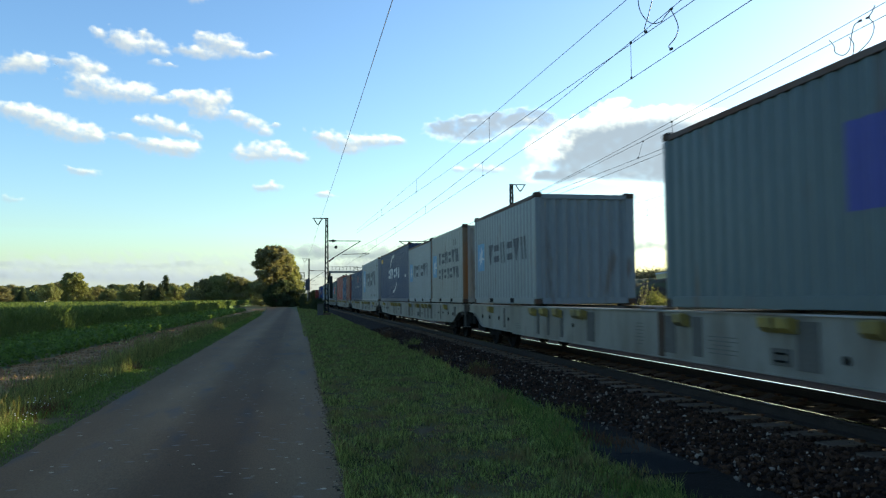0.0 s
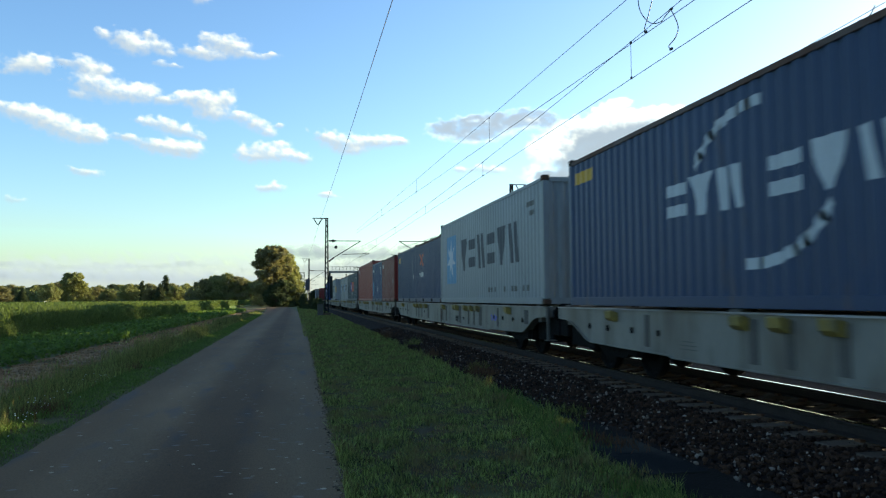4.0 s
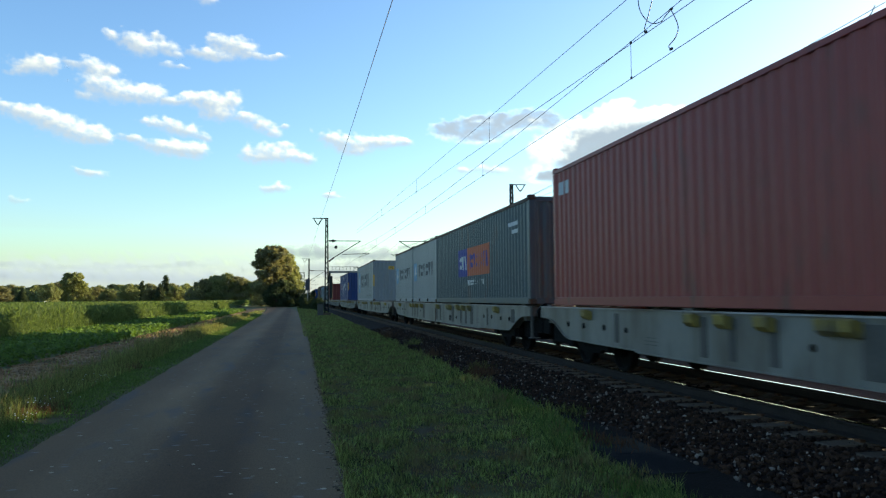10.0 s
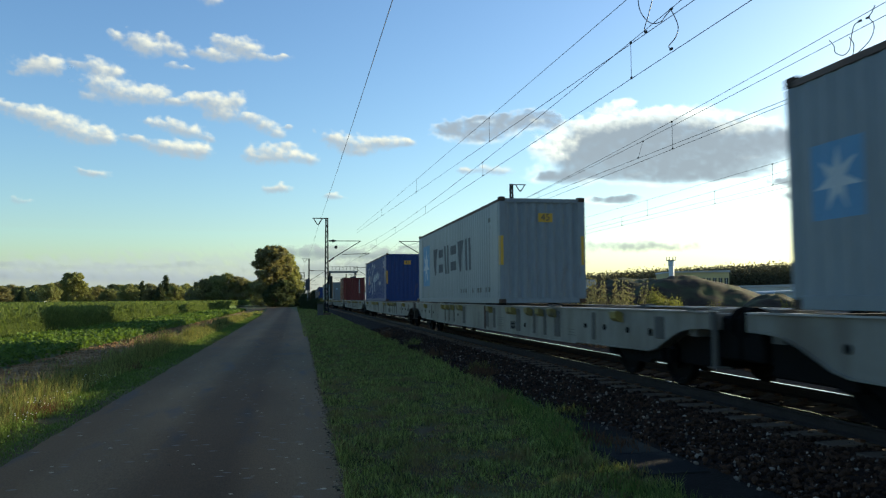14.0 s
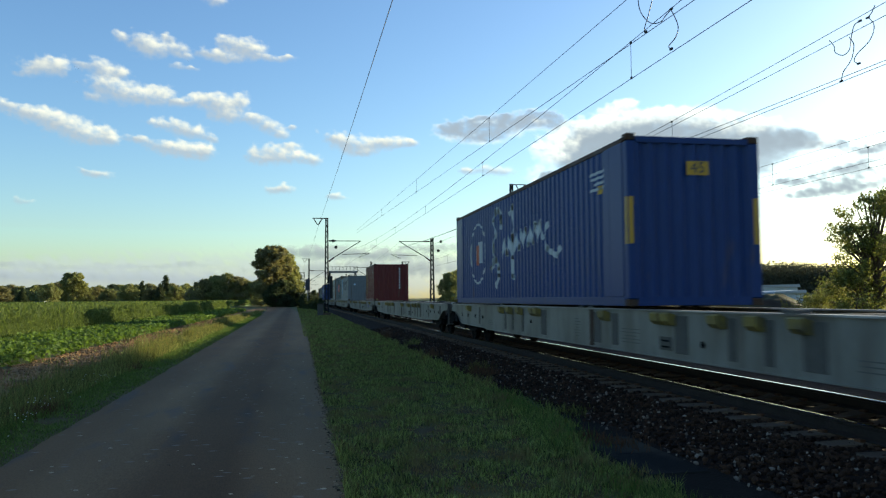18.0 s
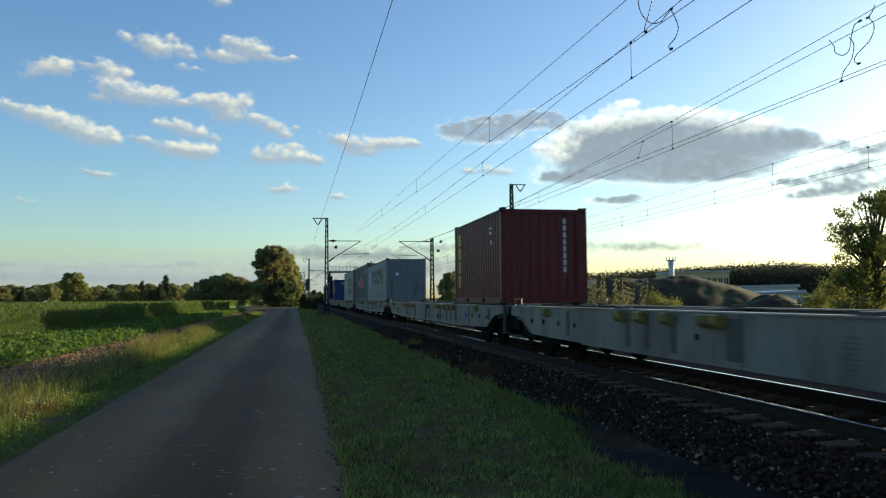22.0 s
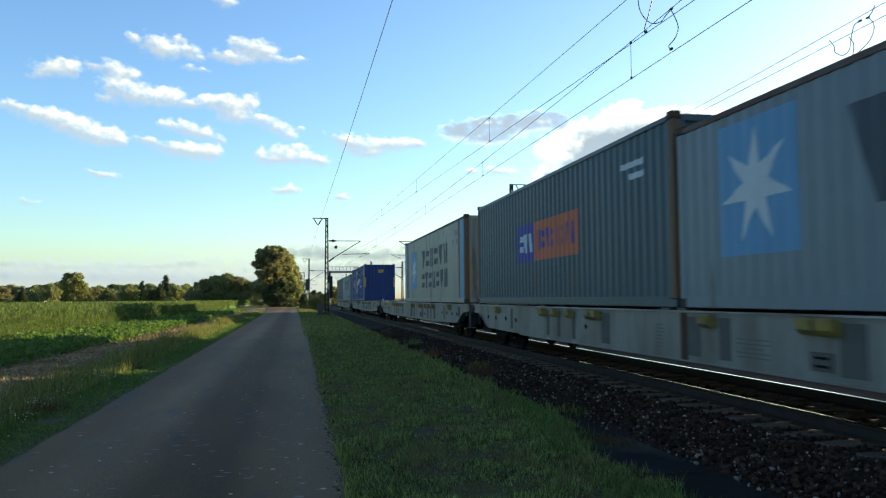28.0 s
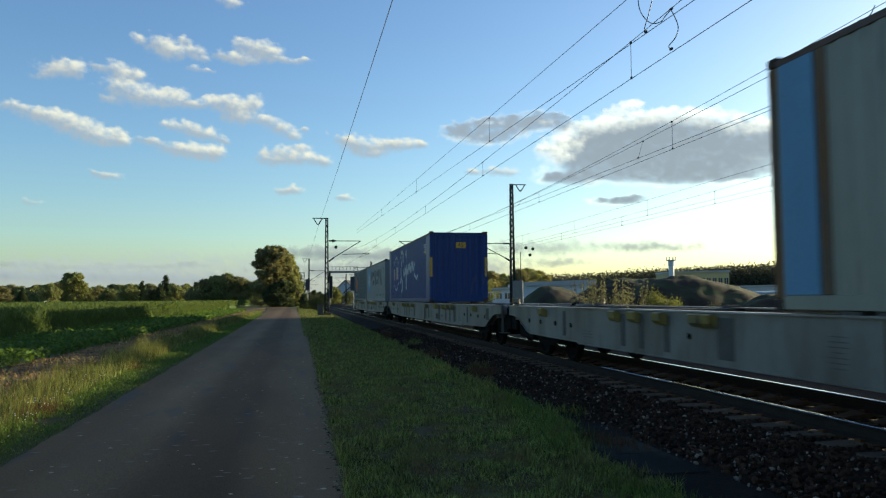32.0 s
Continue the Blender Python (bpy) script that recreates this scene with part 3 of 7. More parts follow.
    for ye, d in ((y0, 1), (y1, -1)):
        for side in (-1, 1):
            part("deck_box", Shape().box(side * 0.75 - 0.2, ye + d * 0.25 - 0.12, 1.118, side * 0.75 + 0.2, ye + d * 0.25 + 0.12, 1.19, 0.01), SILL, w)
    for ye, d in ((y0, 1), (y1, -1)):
        # dark blocks added below each wagon end to keep low sun off the verge
        part("draft_gear_housing", Shape().box(-0.95, ye + d * 0.1, 0.36, 0.95, ye + d * 1.25, 0.9, 0.03).box(-0.5, ye, 0.45, 0.5, ye + d * 2.3, 1.07, 0.02), STEEL_DARK, w, "added dark block under the wagon end against low sun")
        part("brake_gear", Shape().box(0.86, min(ye - d * 0.44, ye + d * 2.0), 0.2, 0.97, max(ye - d * 0.44, ye + d * 2.0), 0.6, 0.02), STEEL_DARK, w, "added dark bar at the wagon end against low sun")
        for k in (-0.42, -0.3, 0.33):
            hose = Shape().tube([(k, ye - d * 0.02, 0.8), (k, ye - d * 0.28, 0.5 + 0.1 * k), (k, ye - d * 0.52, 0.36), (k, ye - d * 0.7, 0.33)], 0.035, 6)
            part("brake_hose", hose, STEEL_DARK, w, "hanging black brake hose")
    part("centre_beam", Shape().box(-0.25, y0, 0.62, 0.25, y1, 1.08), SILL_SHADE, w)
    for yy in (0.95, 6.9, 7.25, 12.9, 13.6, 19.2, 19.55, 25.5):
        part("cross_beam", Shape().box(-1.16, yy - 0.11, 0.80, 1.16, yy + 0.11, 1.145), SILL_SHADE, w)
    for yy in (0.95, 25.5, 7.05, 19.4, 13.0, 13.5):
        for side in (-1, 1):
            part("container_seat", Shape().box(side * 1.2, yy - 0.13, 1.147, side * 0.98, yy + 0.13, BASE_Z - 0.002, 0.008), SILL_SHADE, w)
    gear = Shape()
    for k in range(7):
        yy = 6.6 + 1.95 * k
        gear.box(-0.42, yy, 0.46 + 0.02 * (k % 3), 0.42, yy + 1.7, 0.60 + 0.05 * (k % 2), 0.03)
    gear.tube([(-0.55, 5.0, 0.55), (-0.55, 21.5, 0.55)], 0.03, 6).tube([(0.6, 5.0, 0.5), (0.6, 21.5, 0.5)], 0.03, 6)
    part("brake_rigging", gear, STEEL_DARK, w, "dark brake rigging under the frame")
    # unseen bar, added to stop low sun passing under the far beam
    part("cable_trough", Shape().box(1.02, 4.3, 0.27, 1.12, 22.2, 0.6, 0.01), STEEL_DARK, w, "added dark bar under the off-side beam against low sun")
    part("brake_tank", Shape().turned([(-0.6, 0.0), (-0.58, 0.15), (0.58, 0.15), (0.6, 0.0)], Matrix.Translation((0.55, 9.5, 0.6)) @ pose(0, 0, 0, 0, 0, 90), 14), STEEL_DARK, w)
    bogie(w, 3.0)
    bogie(w, PITCH_W - 3.0)
    return w


MADE = {}


def mat_once(kind):
    if kind not in MADE:
        MADE[kind] = mat("worn_bright_flange", (0.3, 0.29, 0.28), 0.5, 0.1, 0.3, 2, 30, 0.05, (0.1, 0.07, 0.05), 0.55, (1, 0.6, 1), dirt_scale=1.3)
    return MADE[kind]


def profile(length, pitch, depth):
    """Corrugation along a wall: (place, set-back)."""
    n = max(1, round(length / pitch))
    p = length / n
    out = []
    for i in range(n):
        a = i * p
        out += [(a, 0.0), (a + p * 0.27, 0.0), (a + p * 0.5, depth), (a + p * 0.77, depth)]
    return out + [(length, 0.0)]


def convex_at(poly, x):
    zs = []
    for (x0, z0), (x1, z1) in zip(poly, poly[1:] + poly[:1]):
        if min(x0, x1) - 1e-9 <= x <= max(x0, x1) + 1e-9:
            if abs(x1 - x0) < 1e-9:
                zs += [z0, z1]
            else:
                zs.append(z0 + (z1 - z0) * (x - x0) / (x1 - x0))
    return (min(zs), max(zs)) if zs else None


def on_wall(polys, prof, place):
    """A painted marking that follows the corrugation. polys: convex outlines in (along, up); place(along, set-back, up) -> point."""
    px, pd = [p[0] for p in prof], [p[1] for p in prof]
    s = Shape()
    for poly in polys:
        lo, hi = min(p[0] for p in poly), max(p[0] for p in poly)
        xs = sorted({lo + 1e-4, hi - 1e-4} | {p for p in px if lo < p < hi} | {p[0] for p in poly if lo < p[0] < hi})
        rows = []
        for x in xs:
            got = convex_at(poly, x)
            if got and got[1] - got[0] > 1e-5:
                d = float(np.interp(x, px, pd))
                rows.append([place(x, d, got[0]), place(x, d, got[1])])
        if len(rows) > 1:
            s.loft(rows, closed=False)
    return s


def rect(x0, z0, x1, z1, lean=0.0):
    return [(x0, z0), (x1, z0), (x1 + lean, z1), (x0 + lean, z1)]


def star(cx, cz, r, n=7):
    out = []
    for k in range(n):
        a = math.tau * k / n + math.pi / 2
        tip = (cx + r * math.cos(a), cz + r * math.sin(a))
        l, rr = ((cx + 0.36 * r * math.cos(a + s * math.pi / n), cz + 0.36 * r * math.sin(a + s * math.pi / n)) for s in (1, -1))
        out.append([(cx, cz), rr, tip, l])
    return out


def stroke(points, width):
    """A brush line in short leaning pieces."""
    out = []
    for (x0, z0), (x1, z1) in zip(points, points[1:]):
        d = math.hypot(x1 - x0, z1 - z0) or 1
        nx, nz = -(z1 - z0) / d * width / 2, (x1 - x0) / d * width / 2
        ex, ez = (x1 - x0) / d * width * 0.3, (z1 - z0) / d * width * 0.3
        out.append([(x0 - ex + nx, z0 - ez + nz), (x0 - ex - nx, z0 - ez - nz), (x1 + ex - nx, z1 + ez - nz), (x1 + ex + nx, z1 + ez + nz)])
    return out


def arc(cx, cz, rx, rz, a0, a1, n=10):
    return [(cx + rx * math.cos(radians(a0 + (a1 - a0) * k / n)), cz + rz * math.sin(radians(a0 + (a1 - a0) * k / n))) for k in range(n + 1)]


class Block(list):
    """Outlines that make one block of a wordmark."""


def block_row(x0, x1, z0, z1, n, gap=0.16):
    """A row of n plain shapes in place of a brand's wordmark: leaning bars, wedges and stacks of bars."""
    out, p, h = [], (x1 - x0) / n, z1 - z0
    for i in range(n):
        a, w = x0 + i * p, p * (1 - gap)
        kind = (0, 1, 2, 0, 2, 1, 2)[i % 7]
        if kind == 0:
            out.append(Block([rect(a + w * k, z0, a + w * (k + 0.3), z1, w * 0.14) for k in (0.0, 0.5)]))
        elif kind == 1:
            out.append(Block([[(a + w * 0.36, z0), (a + w * 0.6, z0), (a + w * 0.95, z1), (a, z1)]]))
        else:
            out.append(Block([rect(a, z0 + h * q, a + w * 0.92, z0 + h * (q + 0.3)) for q in (0.08, 0.62)]))
    return out


def wordmark_grey(L, H):
    """Light blue square with a white star, then a row of dark blocks. Places along the side from the front."""
    long = L > 7
    sq, x1, cz = (1.62, L - 1.08, 1.51) if long else (0.78, L - 0.4, 1.36)
    a, b = (L - 10.35, L - 3.28) if long else (0.75, 4.62)
    z0, z1 = (1.05, 2.09) if long else (1.1, 1.66)
    out = [("logo_square", SKYBLUE, [rect(x1 - sq, cz - sq * 0.52, x1, cz + sq * 0.52)], 0.004), ("logo_star", WHITE, star(x1 - sq / 2, cz, sq * 0.46), 0.008),
           ("wordmark", BLACK, block_row(a, b, z0, z1, 6), 0.004)]
    if long:
        out.append(("small_marking", MARKING, [rect(1.2 + 0.34 * k, 0.32, 1.4 + 0.34 * k, 0.46) for k in (0, 1, 3, 4, 6, 9, 10, 11)] + [rect(0.7, H - 0.6 - 0.22 * k, 1.3 - 0.2 * k, H - 0.48 - 0.22 * k) for k in range(2)], 0.004))
    return out


def wordmark_two(L, H):
    """Light blue square with a white star, then two rows of dark blocks."""
    long = L > 7
    sq, x1, cz = (1.62, L - 2.1, 1.45) if long else (0.8, L - 0.45, 1.4)
    a, b = (2.98, 8.97) if long else (0.85, L - 1.5)
    z0, h, step = (0.57, 0.68, 0.88) if long else (0.86, 0.4, 0.56)
    return [("logo_square", SKYBLUE, [rect(x1 - sq, cz - sq * 0.54, x1, cz + sq * 0.54)], 0.004), ("logo_star", WHITE, star(x1 - sq / 2, cz, sq * 0.46), 0.008),
            ("wordmark", BLACK, block_row(a, b, z0 + step, z0 + step + h * 1.12, 6) + block_row(a, b, z0, z0 + h, 7), 0.004),
            ("small_marking", MARKING, [rect(1.25 + 0.3 * k, H - 0.62, 1.42 + 0.3 * k, H - 0.4) for k in (0, 1)] + [rect(1.25 + 0.3 * k, H - 0.9, 1.42 + 0.3 * k, H - 0.72) for k in (0, 2)], 0.004)]


def wordmark_waves(L, H):
    """Leaning white bars and an oval with a small flag."""
    e = L - 3.05
    oval = stroke(arc(e, 1.5, 0.95, 0.9, 0, 360, 26), 0.07)
    flag = [rect(e - 0.5, 1.2, e - 0.1, 1.85), rect(e - 0.1, 1.25, e + 0.3, 1.6, 0.02)]
    red = [rect(e - 0.18, 1.15, e + 0.12, 1.75)]

    # a flowing brush line: two tall loops, then a run of short waves with a tail
    tall = stroke(arc(L - 5.35, 2.2, 0.42, 0.38, 200, 20, 8) + arc(L - 5.35, 1.55, 0.42, 0.4, 60, -60, 5) + arc(L - 5.05, 0.85, 0.4, 0.36, 20, 250, 8), 0.2)
    second = stroke([(L - 6.6, 2.35), (L - 6.85, 2.5), (L - 6.95, 2.0), (L - 6.8, 1.2), (L - 6.85, 0.7), (L - 7.05, 0.66)], 0.15)
    wave = [(L - 5.9 - 0.19 * k, 1.28 + (0.42 if k % 2 else 0.0) + 0.012 * k) for k in range(19)]
    tail = arc(L - 9.85, 1.5, 0.4, 0.32, 60, -80, 6) + [(L - 10.25, 1.05), (L - 10.45, 1.2)]
    bars = [Block(tall), Block(second), Block(stroke(wave, 0.13)), Block(stroke(tail, 0.13))]
    return [("logo_oval", WHITE, oval, 0.004), ("logo_flag", WHITE, flag, 0.004), ("logo_flag_field", ORANGE, red, 0.008), ("wordmark", WHITE, bars, 0.004),
            ("small_marking", WHITE, [rect(1.0, H - 0.5 - 0.1 * k, 1.75 - 0.12 * (k % 3), H - 0.45 - 0.1 * k) for k in range(4)], 0.004), ("small_marking", AMBER, [rect(1.15, 2.05, 1.3, 2.2)], 0.004)]


def wordmark_orange(L, H):
    a = L - 8.4
    z0 = H * 0.5
    return [("logo_panel", ORANGE, [rect(a, z0 - 0.45, a + 2.88, z0 + 0.45)], 0.004), ("logo_square", NAVY, [rect(a + 2.9, z0 - 0.45, a + 4.2, z0 + 0.45)], 0.004),
            ("logo_blocks", WHITE, block_row(a + 3.0, a + 4.1, z0 - 0.24, z0 + 0.22, 3), 0.008),
            ("wordmark", NAVY, block_row(a + 0.25, a + 2.7, z0 - 0.22, z0 + 0.24, 8, 0.4), 0.008),
            *([("small_marking", WHITE, block_row(a + 0.7, a + 2.9, z0 - 0.75, z0 - 0.58, 9, 0.4), 0.004)] if H < 2.7 else []),
            ("small_marking", WHITE, [rect(1.0, H - 0.62, 1.9, H - 0.52), rect(1.0, H - 0.82, 1.55, H - 0.72)], 0.004)]


def wordmark_arrows(L, H):
    a, z0 = L - 8.75, 1.55
    return [("wordmark", WHITE, block_row(a, a + 2.2, z0 - 0.27, z0 + 0.3, 3, 0.12) + block_row(a + 2.6, a + 4.8, z0 - 0.27, z0 + 0.3, 3, 0.12), 0.004),
            ("logo_arc", WHITE, stroke(arc(a + 2.4, z0, 1.5, 1.0, 25, 95, 8), 0.14) + stroke(arc(a + 2.4, z0, 1.5, 1.0, 205, 275, 8), 0.14), 0.004),
            ("small_marking", AMBER, [rect(L - 1.25, H - 0.55, L - 0.35, H - 0.32)], 0.004),
            ("small_marking", WHITE, [rect(1.1 + 0.28 * k, H - 0.4 - 1.15, 1.18 + 0.28 * k, H - 0.4) for k in range(2)] + [rect(1.0, 1.25, 1.5, 1.4)], 0.004)]


def wordmark_cross(L, H):
    return [("logo_cross", ORANGE, stroke([(L - 1.1, H - 1.0), (L - 2.0, H - 0.5)], 0.12) + stroke([(L - 1.05, H - 0.5), (L - 1.95, H - 1.05)], 0.12), 0.004),
            ("wordmark", WHITE, [rect(L - 2.1 + 0.4 * k, H - 1.52, L - 1.85 + 0.4 * k, H - 1.32, 0.08) for k in range(3)], 0.004)]


def wordmark_corner(L, H, colour=WHITE):
    return [("small_marking", colour, [rect(L - 0.95, H - 0.62, L - 0.72, H - 0.35), rect(L - 0.66, H - 0.62, L - 0.35, H - 0.35)], 0.004),
            ("small_marking", WHITE, [rect(1.05, H - 1.25, 1.13, H - 0.35), rect(0.7, 1.05, 0.9, 1.25)], 0.004)]


def wordmark_blue_small(L, H):
    return [("wordmark", WHITE, [rect(L - 1.15, H - 0.6, L - 0.5, H - 0.45, 0.06), rect(L - 0.48, H - 0.62, L - 0.3, H - 0.48)], 0.004),
            ("small_marking", WHITE, [rect(0.75, H - 0.47 - 0.14 * k, 1.45 - 0.1 * k, H - 0.40 - 0.14 * k) for k in range(4)], 0.004),
            ("patch", SKYBLUE, [rect(L - 0.75, 0.35, L - 0.2, 1.3)], 0.004),
            ("scuff", WHITE, [rect(2.5, 0.78, 2.95, 0.86, 0.05), rect(2.58, 0.66, 3.1, 0.74, -0.06), rect(2.5, 0.58, 2.8, 0.63), rect(2.75, 0.9, 2.9, 0.98, 0.04)], 0.004)]


def wordmark_upright(L, H):
    out = []
    for k in range(4):
        z = 0.52 + 0.46 * k
        out += [rect(L - 0.78, z, L - 0.72, z + 0.38), rect(L - 0.54, z, L - 0.48, z + 0.38), rect(L - 0.72, z, L - 0.54, z + 0.06), rect(L - 0.72, z + 0.32, L - 0.54, z + 0.38)]
    return [("upright_marking", FADED_YELLOW, out, 0.004), ("small_marking", WHITE, [rect(1.0, H - 0.5, 1.36, H - 0.45), rect(1.05, H - 0.65, 1.3, H - 0.57), rect(1.1, H - 0.95, 1.24, H - 0.82)], 0.004)]


def wordmark_blue_square(L, H):
    return [("logo_square", NAVY, [rect(L - 7.5, 1.0, L - 3.85, 1.92)], 0.004), ("wordmark", WHITE, block_row(L - 7.3, L - 4.25, 1.2, 1.72, 4, 0.3), 0.008)]


def wordmark_red_disc(L, H):
    return [("logo_disc", ORANGE, [arc(L - 2.6, 1.4, 0.85, 0.6, 0, 330, 11)], 0.004), ("small_marking", WHITE, block_row(L - 3.6, L - 1.6, 0.45, 0.6, 5), 0.004)]


def container(u, L, H, body, words, label, front="panel", plate=False, trim=None, group="", depth=0.036):
    """One shipping container; its origin is the middle of the front bottom edge, it reaches back along +y."""
    c = thing("shipping_container", label, "container", group="containers on the train")
    trim = trim or body
    post = 0.16
    side_len = L - 2 * post
    prof = profile(side_len, 0.2765, depth)
    z0, z1 = 0.155, H - 0.12
    for side in (-1, 1):
        s = Shape()
        rows = [[(side * (HALF - 0.012 - d), post + x, z0), (side * (HALF - 0.012 - d), post + x, z1)] for x, d in prof]
        s.loft(rows, closed=False)
        panel = part("side_panel", s, body, c)
        if side < 0:
            for name, m, polys, lift in words:
                solid = [p for p in polys if not isinstance(p, Block)]
                for group in [p for p in polys if isinstance(p, Block)] + ([[p] for p in solid] if name in ("small_marking", "scuff", "upright_marking") else [solid] if solid else []):
                    sh = on_wall([[(x - post, z) for x, z in p] for p in group], prof, lambda x, d, z: (-(HALF - 0.012 - d + lift), post + x, z))
                    if sh.v:
                        part("block" if isinstance(group, Block) else name, sh, m, panel, MARK.get(m.name, "") + (" painted block" if isinstance(group, Block) else " painted " + name.replace("_", " ")))
        br = part("bottom_rail", Shape().box(side * HALF, post, 0.004, side * (HALF - 0.05), L - post, 0.16, 0.006), trim, c)
        for yy in ((L / 2 - 1.05, L / 2 + 1.05) if L < 7 else ()):
            part("fork_pocket", Shape().box(side * (HALF + 0.003), yy - 0.18, 0.03, side * (HALF - 0.02), yy + 0.18, 0.145), STEEL_DARK, br)
        part("top_rail", Shape().box(side * (HALF - 0.002), post, H - 0.13, side * (HALF - 0.065), L - post, H - 0.05, 0.006), RAIL_TRIM if rng.random() < 0.6 else trim, c)
        for yy in (0.0, L - post):
            part("corner_post", Shape().box(side * HALF, yy + 0.003, 0.118, side * (HALF - 0.16), yy + post - 0.003, H - 0.118, 0.02), RUST_PAINT if front == "rusty" else trim, c, "rust-streaked corner post" if front == "rusty" else "")
        for yy in (0, L - 0.178):
            for zz in (0, H - 0.118):
                part("corner_casting", Shape().box(side * (HALF + 0.003), yy - 0.003, zz, side * (HALF - 0.162), yy + 0.181, zz + 0.118, 0.012), CASTING if rng.random() < 0.75 else trim, c)
    if L > 13:
        for yy in (0.76, L - 1.0):
            part("inner_post", Shape().box(-HALF - 0.004, yy, 0.16, -HALF + 0.05, yy + (0.24 if yy < 1 else 0.17), H - 0.13, 0.012), RUST_PAINT if front == "rusty" else trim, c, "rust-streaked inner post" if front == "rusty" else "")
        for yy in (0.2, L - 0.79):
            part("end_bay", Shape().box(-HALF - 0.001, yy, 0.165, -HALF + 0.04, yy + 0.59, H - 0.13, 0.004), SKYBLUE if front == "rusty" else trim, c, "light blue end bay panel" if front == "rusty" else "")
    roof = Shape()
    rp = profile(side_len, 0.21, 0.02)
    roof.loft([[(-HALF + 0.06, post + x, H - 0.06 - d), (HALF - 0.06, post + x, H - 0.06 - d)] for x, d in rp], closed=False)
    part("roof_panel", roof, body, c)
    part("floor", Shape().box(-HALF + 0.05, 0.1, 0.002, HALF - 0.05, L - 0.1, 0.15), INSIDE, c)
    for yy, d in ((0.0, 1), (L, -1)):
        part("header", Shape().box(-HALF + 0.16, yy + d * 0.01, H - 0.15, HALF - 0.16, yy + d * 0.1, H - 0.045), trim, c)
        part("end_sill", Shape().box(-HALF + 0.16, yy + d * 0.01, 0.01, HALF - 0.16, yy + d * 0.1, 0.15), trim, c)
    if front in ("doors", "square"):
        for side in (-1, 1):
            door = part("door", Shape().box(side * 0.012, 0.04, 0.16, side * (HALF - 0.17), 0.09, H - 0.12, 0.01), trim if front == "square" else body, c)
            for zz in (0.5, 0.95, 1.42, 1.95):
                part("door_rib", Shape().box(side * 0.06, 0.018, zz, side * (HALF - 0.22), 0.041, zz + 0.07, 0.008), trim, door)
            for k in ((0.3, 0.78) if front == "square" else (0.28, 0.78)):
                pale = front == "square" and k < 0.5
                part("locking_bar", Shape().tube([(side * k, -0.002, 0.1), (side * k, -0.002, H - 0.15)], 0.042 if pale else 0.02, 8), PALE_BAR if pale else trim, door, "pale galvanised locking bar" if pale else "")
                part("handle", Shape().box(side * k - 0.03, -0.03, 0.95, side * k + 0.25 * side, -0.012, 0.99), PALE_BAR if pale else trim, door)
        if front == "square":
            fr = part("sign_plate", Shape().box(-0.92, 0.030, H - 0.98, -0.5, 0.037, H - 0.52, 0.003), WHITE, c, "white framed square sign plate")
            part("logo_square", Shape().box(-0.90, 0.024, H - 0.94, -0.52, 0.029, H - 0.55), NAVY_SIGN, fr, "dark blue sign field")
            for q in (0, 1):
                part("logo_bar", Shape().prism([(-0.87, H - 0.82 + 0.14 * q), (-0.55, H - 0.72 + 0.1 * q), (-0.55, H - 0.66 + 0.1 * q), (-0.87, H - 0.74 + 0.14 * q)], "y", 0.019, 0.023), AMBER, fr, "yellow slanted bar")
        zl = H * (0.43 if front == "square" else 0.6)
        part("label_plate", Shape().box(-0.62, 0.028, zl, -0.46, 0.039, zl + 0.16), mat_once("plate"), c, "small pale blue plate")
    else:
        ep = profile(2 * HALF - 0.32, 0.25, 0.045)
        s = Shape()
        s.loft([[(-HALF + 0.16 + x, 0.03 + d, 0.14), (-HALF + 0.16 + x, 0.03 + d, H - 0.1)] for x, d in ep], closed=False)
        panel = part("end_panel", s, body, c)
        if plate:
            px = 1.6 if front == "rusty" else 1.155
            pl = part("number_plate", on_wall([rect(px - 0.205, H - 0.69, px + 0.205, H - 0.45)], ep, lambda x, d, z: (-HALF + 0.16 + x, 0.024 + d * 0.02, z)), AMBER, panel, "amber plate with the length in feet")
            txt = bpy.data.curves.new("length_figure", "FONT")
            txt.body, txt.size, txt.align_x, txt.align_y = "45", 0.27, "CENTER", "CENTER"
            txt.materials.append(BLACK)
            tob = new("figure", txt)
            tob.parent = pl
            tob.matrix_basis = pose(-HALF + 0.16 + px, 0.018, H - 0.57, 90, 0, 0)
            for zz in (1.05,) if front != "rusty" else ():
                part("stripe", Shape().box(-HALF - 0.004, 0.02, zz, -HALF + 0.02, 0.1, zz + 0.8), AMBER, c, "amber marking on the corner post")
                part("stripe", Shape().box(-HALF + 0.02, -0.003, zz, -HALF + 0.1, 0.01, zz + 0.8), AMBER, c, "amber marking on the corner post")
                part("stripe", Shape().box(HALF - 0.1, -0.003, zz, HALF - 0.02, 0.01, zz + 0.8), AMBER, c, "amber marking on the corner post")
        elif front == "lettered":
            part("small_marking", on_wall([rect(1.62, 0.85 + 0.19 * k, 1.72, 1.0 + 0.19 * k) for k in range(8)], ep, lambda x, d, z: (-HALF + 0.16 + x, 0.026 + d, z)), WHITE, panel, "upright line of white marking")
        elif front == "square":
            part("logo_square", on_wall([rect(0.85, H - 0.95, 1.5, H - 0.4)], ep, lambda x, d, z: (-HALF + 0.16 + x, 0.022, z)), BLACK, panel, "black square sign")
